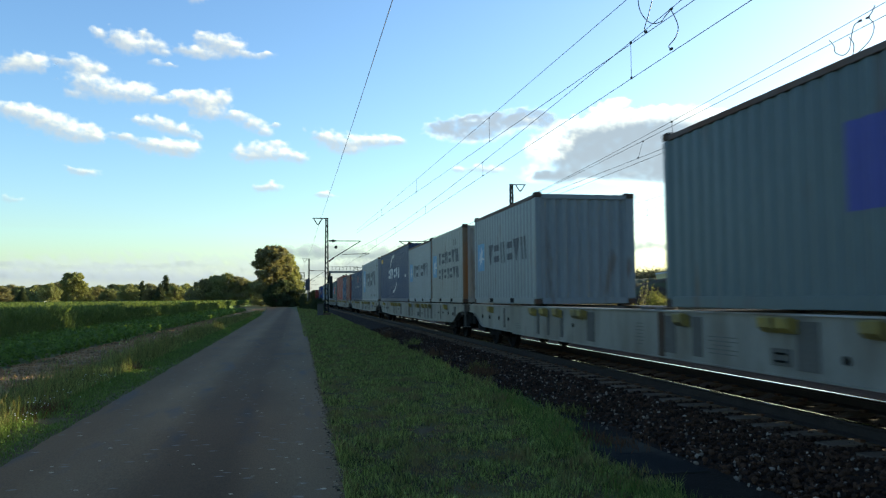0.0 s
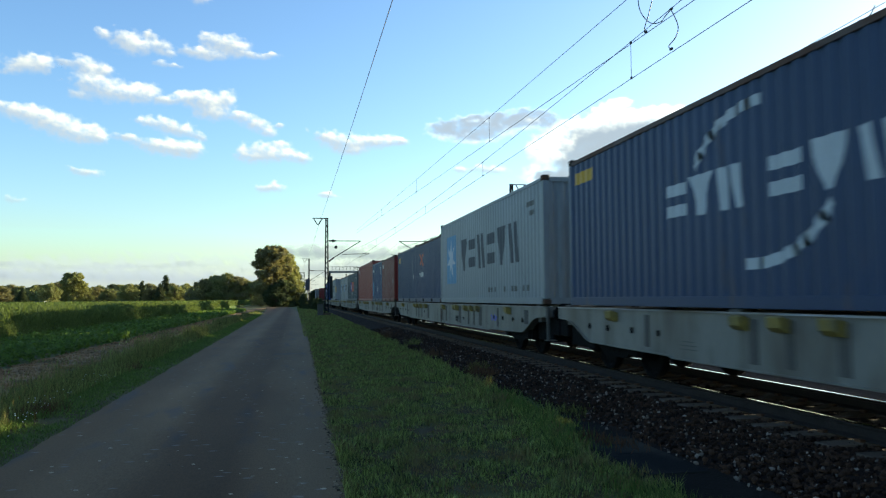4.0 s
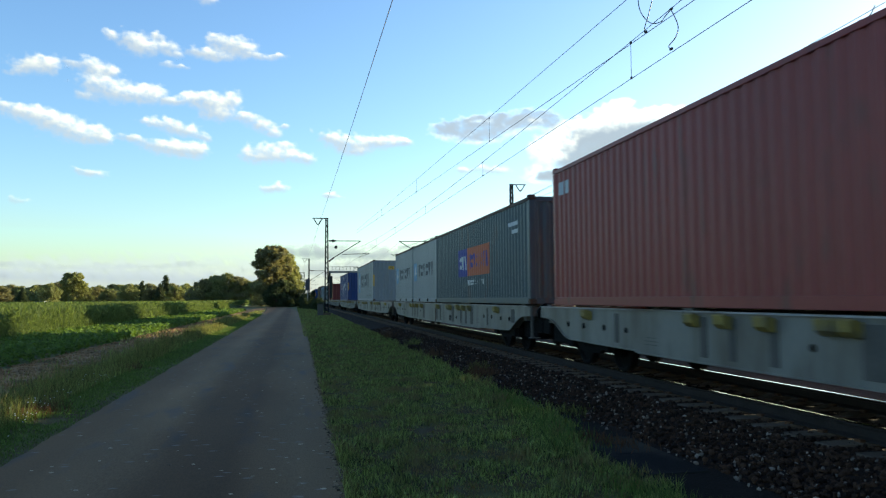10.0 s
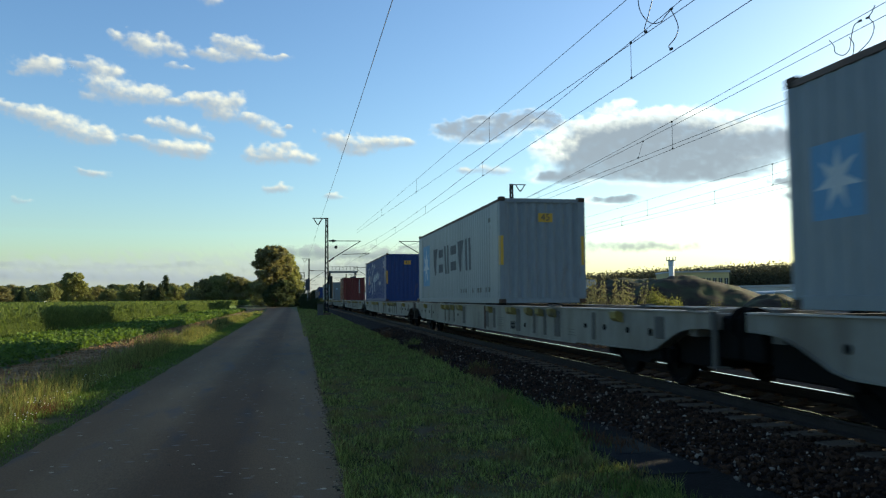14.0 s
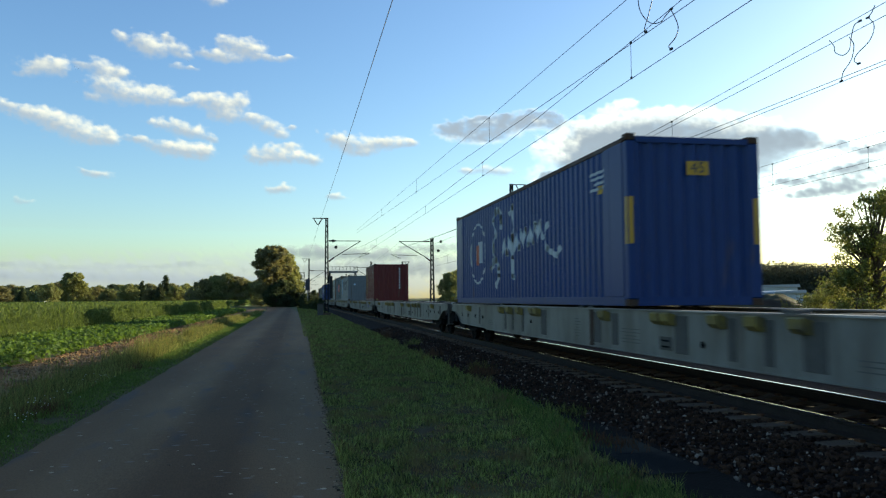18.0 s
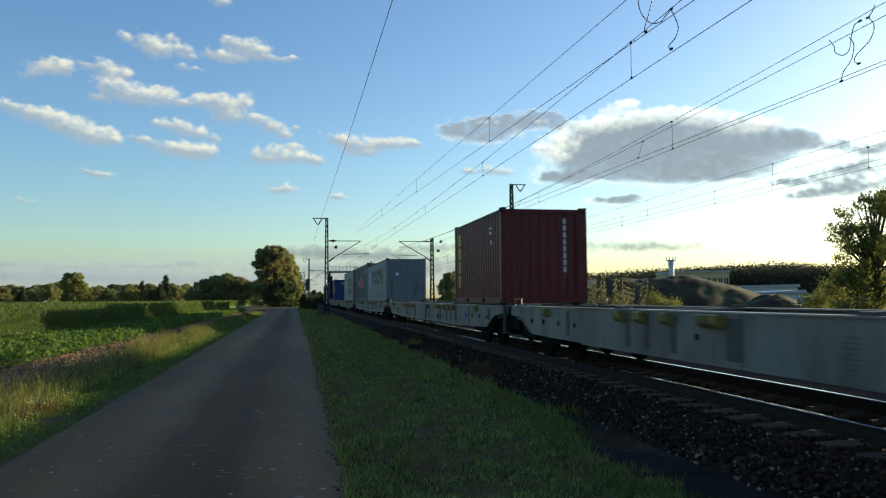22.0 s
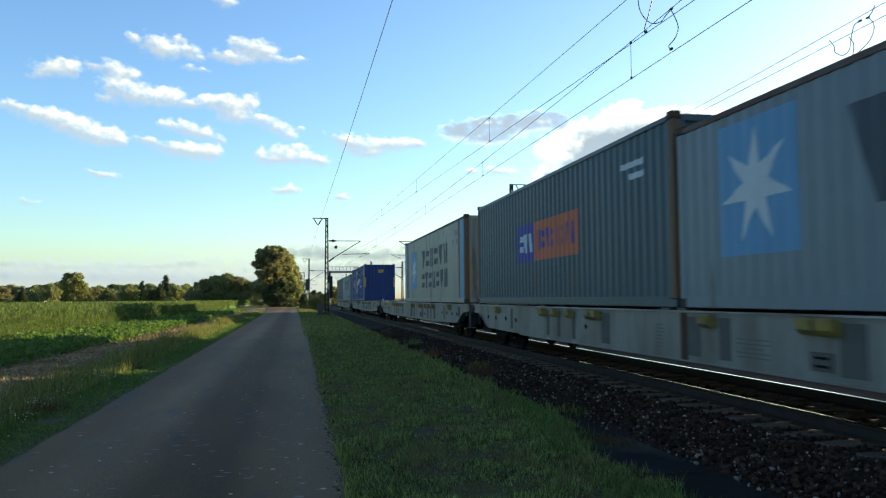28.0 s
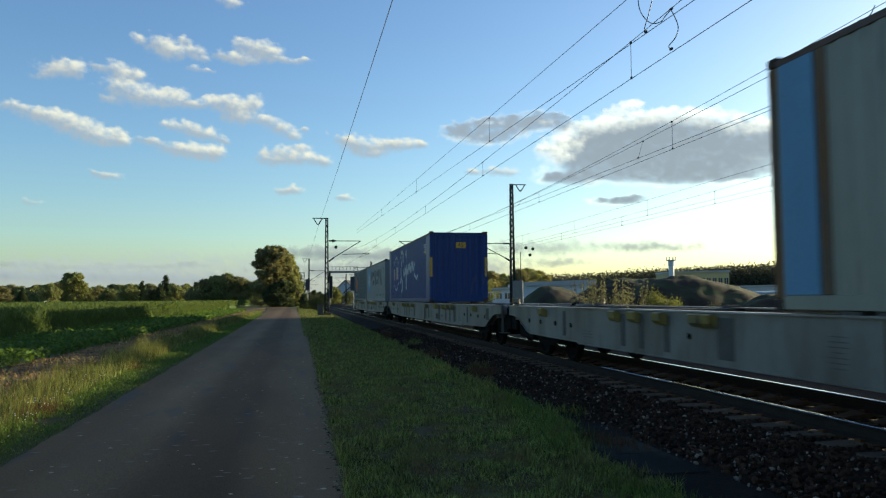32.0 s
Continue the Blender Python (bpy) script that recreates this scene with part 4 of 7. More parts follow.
            part("logo_bars", on_wall([rect(0.98, H - 0.82, 1.3, H - 0.74), rect(1.02, H - 0.66, 1.4, H - 0.56)], ep, lambda x, d, z: (-HALF + 0.16 + x, 0.016, z)), AMBER, panel, "yellow bars")
        elif front == "bar":
            part("small_marking", on_wall([rect(1.3, H - 0.55, 1.85, H - 0.42)], ep, lambda x, d, z: (-HALF + 0.16 + x, 0.022, z)), WHITE, panel, "white bar")
    s = Shape()
    ep = profile(2 * HALF - 0.32, 0.25, 0.045)
    s.loft([[(-HALF + 0.16 + x, L - 0.03 - d, 0.14), (-HALF + 0.16 + x, L - 0.03 - d, H - 0.1)] for x, d in ep], closed=False)
    part("end_panel", s, body, c)
    MOVERS.append((c, u, BASE_Z))
    return c


MADE["plate"] = mat("pale_plate", (0.45, 0.6, 0.75), 0.4, 0.0, 0.1, 3, 30, 0)
MARK = {"white_marking_paint": "white", "black_marking_paint": "dark", "light_blue_marking_paint": "light blue", "orange_marking_paint": "orange",
        "navy_marking_paint": "navy blue", "amber_plate": "amber", "faded_yellow_marking_paint": "faded yellow"}
RUST_PAINT = mat("rust_streaked_post_paint", (0.13, 0.095, 0.066), 0.7, 0.0, 0.3, 2, 20, 0.15, (0.17, 0.075, 0.028), 0.55, (1, 1, 0.3), dirt_scale=2.5)
GREY, GREY_B, GREY_C = paint("grey_container_paint", (0.1404, 0.162, 0.1737), 0.5), paint("pale_grey_container_paint", (0.1773, 0.1953, 0.207), 0.1), paint("beige_grey_container_paint", (0.235, 0.22, 0.175), 0.7)
GREY_D = paint("warm_grey_container_paint", (0.19, 0.19, 0.178), 0.6)
GREEN = paint("grey_green_container_paint", (0.081, 0.1071, 0.1107), 0.6)
SLATE = paint("slate_blue_container_paint", (0.021, 0.042, 0.09), 0.3)
TEAL = paint("teal_grey_container_paint", (0.0441, 0.0666, 0.0774), 0.55)
BLUE = paint("blue_container_paint", (0.0105, 0.038, 0.1), 0.3)
DEEP_BLUE = paint("deep_blue_container_paint", (0.012, 0.036, 0.082), 0.3)
ROYAL = paint("royal_blue_container_paint", (0.003, 0.028, 0.125), 0.15, 0.4)
RED = paint("faded_red_container_paint", (0.225, 0.047, 0.04), 0.45)
BROWN = paint("maroon_container_paint", (0.1, 0.0115, 0.0135), 0.3)
DOOR_RED = paint("deep_red_door_paint", (0.13, 0.014, 0.012), 0.2)
REDBROWN = paint("red_brown_container_paint", (0.158, 0.047, 0.042), 0.45)

STD, HIGH = 2.62, 2.93
T20, T40, T45 = 6.14, 12.36, 13.9
container(-1.65, T40, STD, GREEN, wordmark_blue_square(T40, STD), "grey-green weathered steel container with a blue sign on a wagon")
container(17.04, T20, STD, GREY, wordmark_grey(T20, STD), "grey short steel container with light blue star sign", depth=0.016)
container(24.84, T20, STD, GREY_D, wordmark_two(T20, STD), "pale grey short container with rusty corner posts and star sign", "rusty", depth=0.016)
container(31.15, T20, STD, GREY_B, wordmark_grey(T20, STD), "pale grey short container with light blue star sign", depth=0.016)
container(37.4, T40, HIGH, SLATE, wordmark_arrows(T40, HIGH), "dark slate-blue long container with white block marking and arcs")
container(51.42, T40, HIGH, GREY_B, wordmark_grey(T40, HIGH), "pale grey long container with large dark marking and star sign", depth=0.016)
container(63.85, T20, STD, SLATE, wordmark_cross(T20, STD), "dark blue short container with an orange cross sign")
container(70.1, T20, STD, DEEP_BLUE, wordmark_corner(T20, STD, AMBER), "dark blue short container with faded yellow marking")
container(77.9, T20, STD, REDBROWN, wordmark_corner(T20, STD), "faded red-brown short container with a black square sign on its end", "square", trim=DOOR_RED)
container(84.05, T20, STD, BLUE, wordmark_blue_small(T20, STD), "blue short container with white marking and pale patches")
container(90.22, T40, HIGH, RED, wordmark_corner(T40, HIGH), "faded red long container with a small white sign")
container(104.3, T40, STD, TEAL, wordmark_orange(T40, STD), "teal-grey long container with an orange sign panel", "bar")
container(116.67, T20, STD, GREY_B, wordmark_grey(T20, STD), "pale grey short container with light blue star sign", depth=0.016)
container(123.0, T20, STD, GREY_B, wordmark_grey(T20, STD), "pale grey short container with star sign and rusty corner", depth=0.016)
container(141.6, T45, HIGH, GREY_B, wordmark_grey(T45, HIGH), "pale grey extra-long container with amber length plate", plate=True, depth=0.016)
container(168.2, T45, HIGH, ROYAL, wordmark_waves(T45, HIGH), "royal blue extra-long container with leaning white bars and oval flag sign", plate=True)
container(210.43, T20, STD, BROWN, wordmark_upright(T20, STD), "maroon short container with upright yellow marking", "lettered")
container(237.12, T40, STD, GREY, wordmark_grey(T40, STD), "grey long container with double doors at its end and star sign", "doors", depth=0.016)
container(249.6, T40, HIGH, TEAL, wordmark_orange(T40, HIGH), "grey-green long container with an orange sign panel", "rusty")
container(263.8, T45, HIGH, GREY_C, wordmark_two(T45, HIGH), "beige-grey extra-long container with rusty corner posts and star sign", "rusty", plate=True, depth=0.016)
container(300.9, T45, HIGH, ROYAL, wordmark_waves(T45, HIGH), "royal blue extra-long container with leaning white bars and oval flag sign", plate=True)
container(317.1, T40, STD, GREY, wordmark_grey(T40, STD), "grey long container with dark marking and star sign", depth=0.016)
container(329.6, T40, STD, TEAL, wordmark_red_disc(T40, STD), "grey-green long container with a red disc sign")

first = wagon()
WAGONS = [first] + [copy_thing(first, pose(0, 0, 0)) for _ in range(12)]
for k, w in enumerate(WAGONS):
    MOVERS.append((w, GAP0 - PITCH_W + k * PITCH_W, 0.0))
    for b in w.children:
        WHEELS += [o for o in b.children if o.name.startswith("wheelset")]
    if k in (5, 6, 7, 8, 10, 11):
        ye = PITCH_W - 0.5
        for sd in (-1, 1):
            part("end_rail", Shape().tube([(sd * 1.13, ye - 0.06, 1.12), (sd * 1.13, ye - 0.08, 1.33), (sd * 1.13, ye - 0.62, 1.33), (sd * 1.13, ye - 0.64, 1.12)], 0.022, 6), YELLOW, w, "yellow bent tube rail on the deck")
    if k in (2, 8):
        near = next(b for b in w.children if b.name.startswith("side_beam") and b.data.vertices[0].co.x < 0)
        g = Shape()
        for j, (z, dz) in enumerate(((0.74, 0.06), (0.82, 0.05))):
            g.add([(-1.1995, 4.62 + 0.085 * i, z + 0.035 * math.sin(i * 1.7 + j * 2) + (dz if q else 0.0)) for i in range(9) for q in (0, 1)], [(2 * i, 2 * i + 1, 2 * i + 3, 2 * i + 2) for i in range(8)])
        part("graffiti", g, GRAFFITI, near, "blue spray scrawl")


# ---- overhead line ----
def lattice_mast(x, y, top, label, arm=0, width=0.42):
    """Square lattice mast on a concrete foot; arm: side on which a feeder arm sits at the top."""
    m = thing("lattice_mast", label, "mast", pose(x, y, LAND_Z), group="overhead line masts")
    h = top - LAND_Z
    part("foundation", Shape().box(-0.45, -0.45, -0.3, 0.45, 0.45, 0.35, 0.03), CONCRETE, m)
    b, t = width / 2, width / 2 * 0.6
    for sx in (-1, 1):
        for sy in (-1, 1):
            part("corner_angle", Shape().loft([[(sx * w, sy * w, z), (sx * (w - 0.1), sy * w, z), (sx * (w - 0.1), sy * (w - 0.1), z), (sx * w, sy * (w - 0.1), z)] for w, z in ((b, 0.3), (t, h))]), MAST_STEEL, m)
    s = Shape()
    n = max(6, int(h / 0.55))
    for i in range(n):
        z0, z1 = 0.35 + (h - 0.4) * i / n, 0.35 + (h - 0.4) * (i + 1) / n
        w0, w1 = b + (t - b) * z0 / h, b + (t - b) * z1 / h
        k = 1 if i % 2 else -1
        for q in (-1, 1):
            s.tube([(-k * w0, q * w0, z0), (k * w1, q * w1, z1)], 0.034, 4)
            s.tube([(q * w0, -k * w0, z0), (q * w1, k * w1, z1)], 0.034, 4)
    part("lattice_bracing", s, MAST_STEEL, m)
    if arm:
        a = part("feeder_arm", Shape().tube([(-arm * 0.2, 0, h - 0.05), (arm * 1.5, 0, h - 0.05)], 0.045, 6), MAST_STEEL, m)
        for k in (0.45, 1.35):
            part("insulator", Shape().tube([(arm * k, 0, h - 0.08), (arm * (0.9 + (k - 0.9) * 0.25), 0, h - 0.62)], 0.05, 6), INSUL, a)
        part("clamp", Shape().box(arm * 0.9 - 0.12, -0.05, h - 0.72, arm * 0.9 + 0.12, 0.05, h - 0.6), MAST_STEEL, a)
    return m, h


def cantilever(m, side, z_top, z_low, z_reg, reach):
    """Tube frame that holds the wires over a track."""
    z_top, z_low, z_reg = z_top - LAND_Z, z_low - LAND_Z, z_reg - LAND_Z
    c = part("cantilever", Shape().tube([(side * 0.9, 0, z_top), (side * reach, 0, z_top)], 0.04, 6).tube([(side * 0.75, 0, z_low + (z_top - z_low) * 0.2), (side * reach, 0, z_top)], 0.045, 6), MAST_STEEL, m)
    part("insulator", Shape().tube([(side * 0.2, 0, z_top), (side * 0.35, 0, z_top), (side * 0.8, 0, z_top), (side * 0.9, 0, z_top)], 0.075, 8), INSUL, c)
    part("insulator", Shape().tube([(side * 0.2, 0, z_low), (side * 0.75, 0, z_low + (z_top - z_low) * 0.2)], 0.075, 8), INSUL, c)
    part("registration_arm", Shape().tube([(side * 1.6, 0, z_reg), (side * (reach + 0.9), 0, z_reg + 0.1)], 0.03, 6).tube([(side * (reach + 0.9), 0, z_reg + 0.1), (side * (reach - 0.2), 0, z_reg - 0.3)], 0.02, 5), MAST_STEEL, c)


def balls(m, pts):
    for p in pts:
        part("tension_weight", Shape().turned([(-0.16, 0.02), (-0.12, 0.12), (0.0, 0.17), (0.12, 0.12), (0.16, 0.02)], Matrix.Translation(p), 10), MAST_STEEL, m, "round dark fitting")


m1 = lattice_mast(3.2, 80, 9.73, "dark steel lattice mast with feeder arm beside the near track", -1)[0]
cantilever(m1, 1, 7.35, 5.2, 5.95, 3.5)
balls(m1, [(0.65, 0, 7.75), (0.95, 0, 7.1)])
part("switch_box", Shape().box(0.3, -0.3, 1.8, 0.6, 0.3, 4.1, 0.03), MAST_STEEL, m1, "tall dark cabinet on the mast")
cab = thing("relay_cabinet", "small grey metal cabinet beside the mast", "cabinet", pose(2.55, 79.2, LAND_Z))
part("base", Shape().box(-0.34, -0.24, -0.05, 0.34, 0.24, 0.1, 0.01), CONCRETE, cab)
part("housing", Shape().box(-0.3, -0.2, 0.1, 0.3, 0.2, 1.2, 0.015), SILL_SHADE, cab)
part("door", Shape().box(-0.27, -0.215, 0.14, 0.27, -0.198, 1.14, 0.006), SILL_SHADE, cab)
part("lid", Shape().prism([(-0.36, 1.2), (0.36, 1.2), (0.33, 1.27), (-0.33, 1.27)], "y", -0.26, 0.26), SILL_SHADE, cab)
for yy, dx in ((165, -0.3), (250, -0.35), (335, -0.3)):
    mm, hh = lattice_mast(3.2 + dx, yy, 9.9, "slender far lattice mast with feeder arm", -1)
    cantilever(mm, 1, 7.35, 5.2, 5.95, 3.5)
m2 = lattice_mast(20.75, 72, 12.46, "tall dark lattice mast with a feeder arm beyond the tracks", 1, 0.5)[0]
cantilever(m2, -1, 6.6, 4.9, 5.6, 3.4)
part("switch_box", Shape().box(-0.1, -0.5, 1.2, 0.9, 0.3, 3.4, 0.03), GALV, m2, "grey cabinet at the mast foot")
part("tension_rod", Shape().tube([(0.85, 0, 6.2), (0.85, 0, 1.5)], 0.04, 5), MAST_STEEL, m2)
balls(m2, [(1.4, 0, 6.6), (2.1, 0, 6.5), (1.8, 0, 5.9)])
m3 = lattice_mast(14.6, 82, 7.9, "dark lattice mast between the tracks", 0, 0.5)[0]
cantilever(m3, -1, 7.5, 5.4, 5.95, 3.6)
balls(m3, [(1.0, 0, 7.9), (0.7, 0, 6.9)])
for x, y in ((14.6, 150), (20.75, 150), (14.6, 225), (20.75, 225)):
    mm, hh = lattice_mast(x, y, 8.6, "far lattice mast between the tracks", 1 if x > 18 else 0)
    cantilever(mm, -1, 7.4, 5.3, 5.95, 3.4)


def sag(y0, y1, z0, z1, drop, x0, x1, n=40):
    return [(x0 + (x1 - x0) * k / n, y0 + (y1 - y0) * k / n, z0 + (z1 - z0) * k / n - drop * 4 * (k / n) * (1 - k / n)) for k in range(n + 1)]


def overhead(label, contact, carrier, droppers, r=0.007):
    line = thing("overhead_line", label, "overhead wire", group="overhead wires")
    part("contact_wire", Shape().tube(contact, r, 5), WIRE, line)
    part("carrier_cable", Shape().tube(carrier, r, 5), WIRE, line)
    for y in droppers:
        a, b = ([float(np.interp(y, [p[1] for p in w], [p[k] for p in w])) for k in (0, 2)] for w in (contact, carrier))
        part("dropper", Shape().tube([(a[0], y, a[1]), (b[0], y, b[1])], 0.006, 4), WIRE, line)
        part("dropper_clamp", Shape().box(a[0] - 0.012, y - 0.03, a[1] - 0.01, a[0] + 0.012, y + 0.03, a[1] + 0.04).box(b[0] - 0.012, y - 0.03, b[1] - 0.04, b[0] + 0.012, y + 0.03, b[1] + 0.01), WIRE, line)
    return line


# near track: the running wire and, rising over it, the wire of the next section
overhead("contact wire and carrier cable over the near track", sag(-20, 80, 5.79, 5.7, 0.0, 6.7, 6.55), sag(-20, 84, 7.94, 6.83, 1.2, 6.7, 6.55), (14.25, 26.7, 39, 51, 63))
near_a = overhead("lifted second wire and cable over the near track", sag(-12, 80, 5.47, 8.2, 0.03, 6.3, 6.3), sag(-12, 80, 6.64, 8.5, 0.04, 6.3, 6.3), (24.4, 39.95, 56.8))
far_b = overhead("contact wire and cable over the second track", sag(-20, 82, 5.68, 5.62, 0.0, 10.8, 10.8), sag(-20, 82, 9.07, 6.93, 1.82, 10.8, 10.8), (20.5, 33, 47, 60))
overhead("overlapping wire and cable over the second track", sag(-20, 82, 5.55, 6.6, 0.25, 10.5, 10.9), sag(-20, 82, 8.2, 6.8, 1.35, 10.8, 10.9), (22.5, 36, 50))
overhead("contact wire and cable over the far track", sag(-20, 72, 5.75, 5.5, 0.0, 19, 19), sag(-20, 72, 7.5, 6.0, 0.45, 19, 19), (22.5, 32.2, 42.5, 53, 63))
overhead("second wire and cable over the far track", sag(-20, 150, 5.85, 5.9, 0.2, 18.4, 18.6), sag(-20, 150, 6.9, 7.1, 0.5, 18.4, 18.6), (27, 38, 49, 61))
for x, label in ((6.6, "near"), (10.8, "second"), (18.9, "far")):
    overhead("wires over the %s track in the distance" % label, sag(80, 330, 5.75, 5.75, 0.0, x, x), sag(80, 165, 7.3, 7.3, 0.9, x, x) + sag(165, 250, 7.3, 7.3, 0.9, x, x) + sag(250, 330, 7.3, 7.3, 0.9, x, x), range(95, 325, 14))
feeder = thing("feeder_line", "single feeder cable strung from mast to mast", "overhead wire")
part("cable", Shape().tube(sag(-5, 80, 9.9, 9.3, 0.35, 2.6, 2.45), 0.012, 5), WIRE, feeder)
part("cable", Shape().tube(sag(80, 165, 9.3, 9.3, 0.6, 2.45, 2.1), 0.012, 5), WIRE, feeder)
part("cable", Shape().tube(sag(165, 250, 9.3, 9.3, 0.6, 2.1, 2.05), 0.012, 5), WIRE, feeder)


def jumper(line, pts, r=0.009):
    """A loose loop of cable between two wires."""
    out = []
    for k in range(len(pts) - 1):
        p0, p1, p2, p3 = (Vector(pts[max(0, min(len(pts) - 1, k + d))]) for d in (-1, 0, 1, 2))
        for i in range(8):
            t = i / 8
            out.append(0.5 * ((2 * p1) + (p2 - p0) * t + (2 * p0 - 5 * p1 + 4 * p2 - p3) * t * t + (3 * p1 - p0 - 3 * p2 + p3) * t ** 3))
    part("jumper_cable", Shape().tube(out + [Vector(pts[-1])], r, 5), WIRE, line, "loose looped jumper cable")
    part("clamp", Shape().box(pts[-1][0] - 0.015, pts[-1][1] - 0.04, pts[-1][2] - 0.015, pts[-1][0] + 0.015, pts[-1][1] + 0.04, pts[-1][2] + 0.02), WIRE, line)


for pts in ([(12.16, 6.37), (11.94, 6.02), (12.02, 5.85), (12.28, 5.77), (12.2, 5.69)], [(13.47, 7.2), (13.37, 6.81), (12.99, 6.45), (12.59, 6.31), (12.37, 6.35), (12.16, 6.39)],
            [(12.82, 6.9), (13.02, 6.62), (13.2, 6.42), (13.16, 6.33)]):
    jumper(near_a, [(6.45, y, z) for y, z in pts])
for pts in ([(13.74, 6.61), (13.61, 6.45), (13.58, 6.31), (13.36, 6.18), (13.18, 6.24), (13.11, 6.47), (13.02, 6.67), (12.86, 6.7)], [(12.65, 6.71), (12.5, 6.49), (12.61, 6.25), (12.96, 6.09), (13.06, 5.97), (12.94, 5.88)],
            [(13.17, 6.49), (13.05, 6.29), (13.13, 6.03), (13.37, 5.84), (13.44, 5.67)], [(12.46, 6.86), (12.54, 6.76), (12.65, 6.69)]):
    jumper(far_b, [(10.8, y, z) for y, z in pts])


# ---- signal gantry and line-side things far along the track ----
def gantry():
    g = thing("signal_gantry", "grey steel signal gantry with a walkway over the second track", "gantry", pose(0, 200, 0))
    part("leg", Shape().box(15.1, -0.25, LAND_Z, 15.6, 0.25, 8.2, 0.03), GALV, g)
    part("leg", Shape().box(8.6, -0.25, LAND_Z, 9.0, 0.25, 8.2, 0.03), GALV, g)
    part("walkway", Shape().box(8.4, -0.6, 8.0, 16.0, 0.6, 8.5, 0.02), GALV, g)
    for k in range(9):
        x = 8.45 + k * 0.93
        part("rail_post", Shape().box(x - 0.05, -0.6, 8.5, x + 0.05, -0.5, 9.6), GALV, g)
    part("handrail", Shape().tube([(8.4, -0.55, 9.6), (16.0, -0.55, 9.6)], 0.06, 6), GALV, g)
    part("signal_cage", Shape().box(8.3, -0.9, 5.4, 9.0, -0.5, 8.0, 0.03), MAST_STEEL, g)


def signal_post(x, y, h):
    s = thing("railway_signal", "dark railway signal on a slim post beside the track", "signal", pose(x, y, LAND_Z))
    part("post", Shape().tube([(0, 0, 0), (0, 0, h)], 0.09, 8), GALV, s)
    hd = part("signal_head", Shape().box(-0.45, -0.15, h - 2.2, 0.45, 0.15, h, 0.06), BLACK, s)
    for k in range(2):
        part("lens_hood", Shape().turned([(0, 0.13), (0.25, 0.13)], Matrix.Translation((0, -0.15, h - 0.6 - k)) @ pose(0, 0, 0, 0, 0, -90), 10), BLACK, hd)


gantry()
signal_post(2.4, 150, 5.6)
signal_post(8.9, 120, 5.2)


# ---- plants ----
def quads(places, normals, size, ratio=1.6, bend=0.0):
    """Leaf quads at places, facing normals, turned at random."""
    n = len(places)
    r = rng.normal(size=(n, 3))
    a = np.cross(normals, r)
    a /= np.linalg.norm(a, axis=1, keepdims=True) + 1e-9
    b = np.cross(normals, a)
    b /= np.linalg.norm(b, axis=1, keepdims=True) + 1e-9
    s = (size * np.ones(n))[:, None] if np.isscalar(size) else size[:, None]
    p = np.stack([places - a * s * ratio / 2, places - b * s / 2, places + a * s * ratio / 2, places + b * s / 2], 1).reshape(-1, 3)
    f = np.arange(4 * n).reshape(n, 4)
    return p, f


def crown_points(blobs, n):
    """Points near the surface of many blobs: an uneven crown with gaps."""
    w = np.array([b[3] ** 2 for b in blobs])
    k = rng.choice(len(blobs), n, p=w / w.sum())
    c = np.array([b[:3] for b in blobs])[k]
    r = np.array([b[3] for b in blobs])[k]
    d = rng.normal(size=(n, 3))
    d /= np.linalg.norm(d, axis=1, keepdims=True)
    rad = r * (0.25 + 0.95 * rng.random(n) ** 0.7 + 0.5 * (rng.random(n) < 0.2) * rng.random(n))
    p = c + d * rad[:, None] * np.array([1, 1, 0.85])
    nrm = 0.6 * d + rng.normal(size=(n, 3))
    nrm /= np.linalg.norm(nrm, axis=1, keepdims=True)
    return p, nrm


def leaf_mat(name, color, vary=0.5):
    return mat(name, color, 0.65, 0.0, 0.25, 0.6, 6, 0, per_island=1.4, translucent=0.3)


LEAF_A, LEAF_B, LEAF_C = leaf_mat("mid_green_foliage", (0.172, 0.182, 0.078)), leaf_mat("olive_foliage", (0.165, 0.155, 0.08)), leaf_mat("dark_conifer_foliage", (0.045, 0.06, 0.032))
LEAF_W = leaf_mat("pale_willow_foliage", (0.15, 0.145, 0.09))
LEAF_D = leaf_mat("bright_shrub_foliage", (0.115, 0.125, 0.04))
LEAF_FAR = mat("distant_wood_foliage", (0.06, 0.062, 0.04), 0.85, 0.0, 0.35, 0.05, 0.5, 0, per_island=1.2, translucent=0.08)
BARK = mat("rough_bark", (0.09, 0.07, 0.05), 0.9, 0.0, 0.35, 3, 30, 0.6)
BIRCH = mat("pale_birch_bark", (0.42, 0.40, 0.36), 0.8, 0.0, 0.3, 3, 20, 0.3, (0.06, 0.05, 0.04), 0.4)
VARIANTS = {}


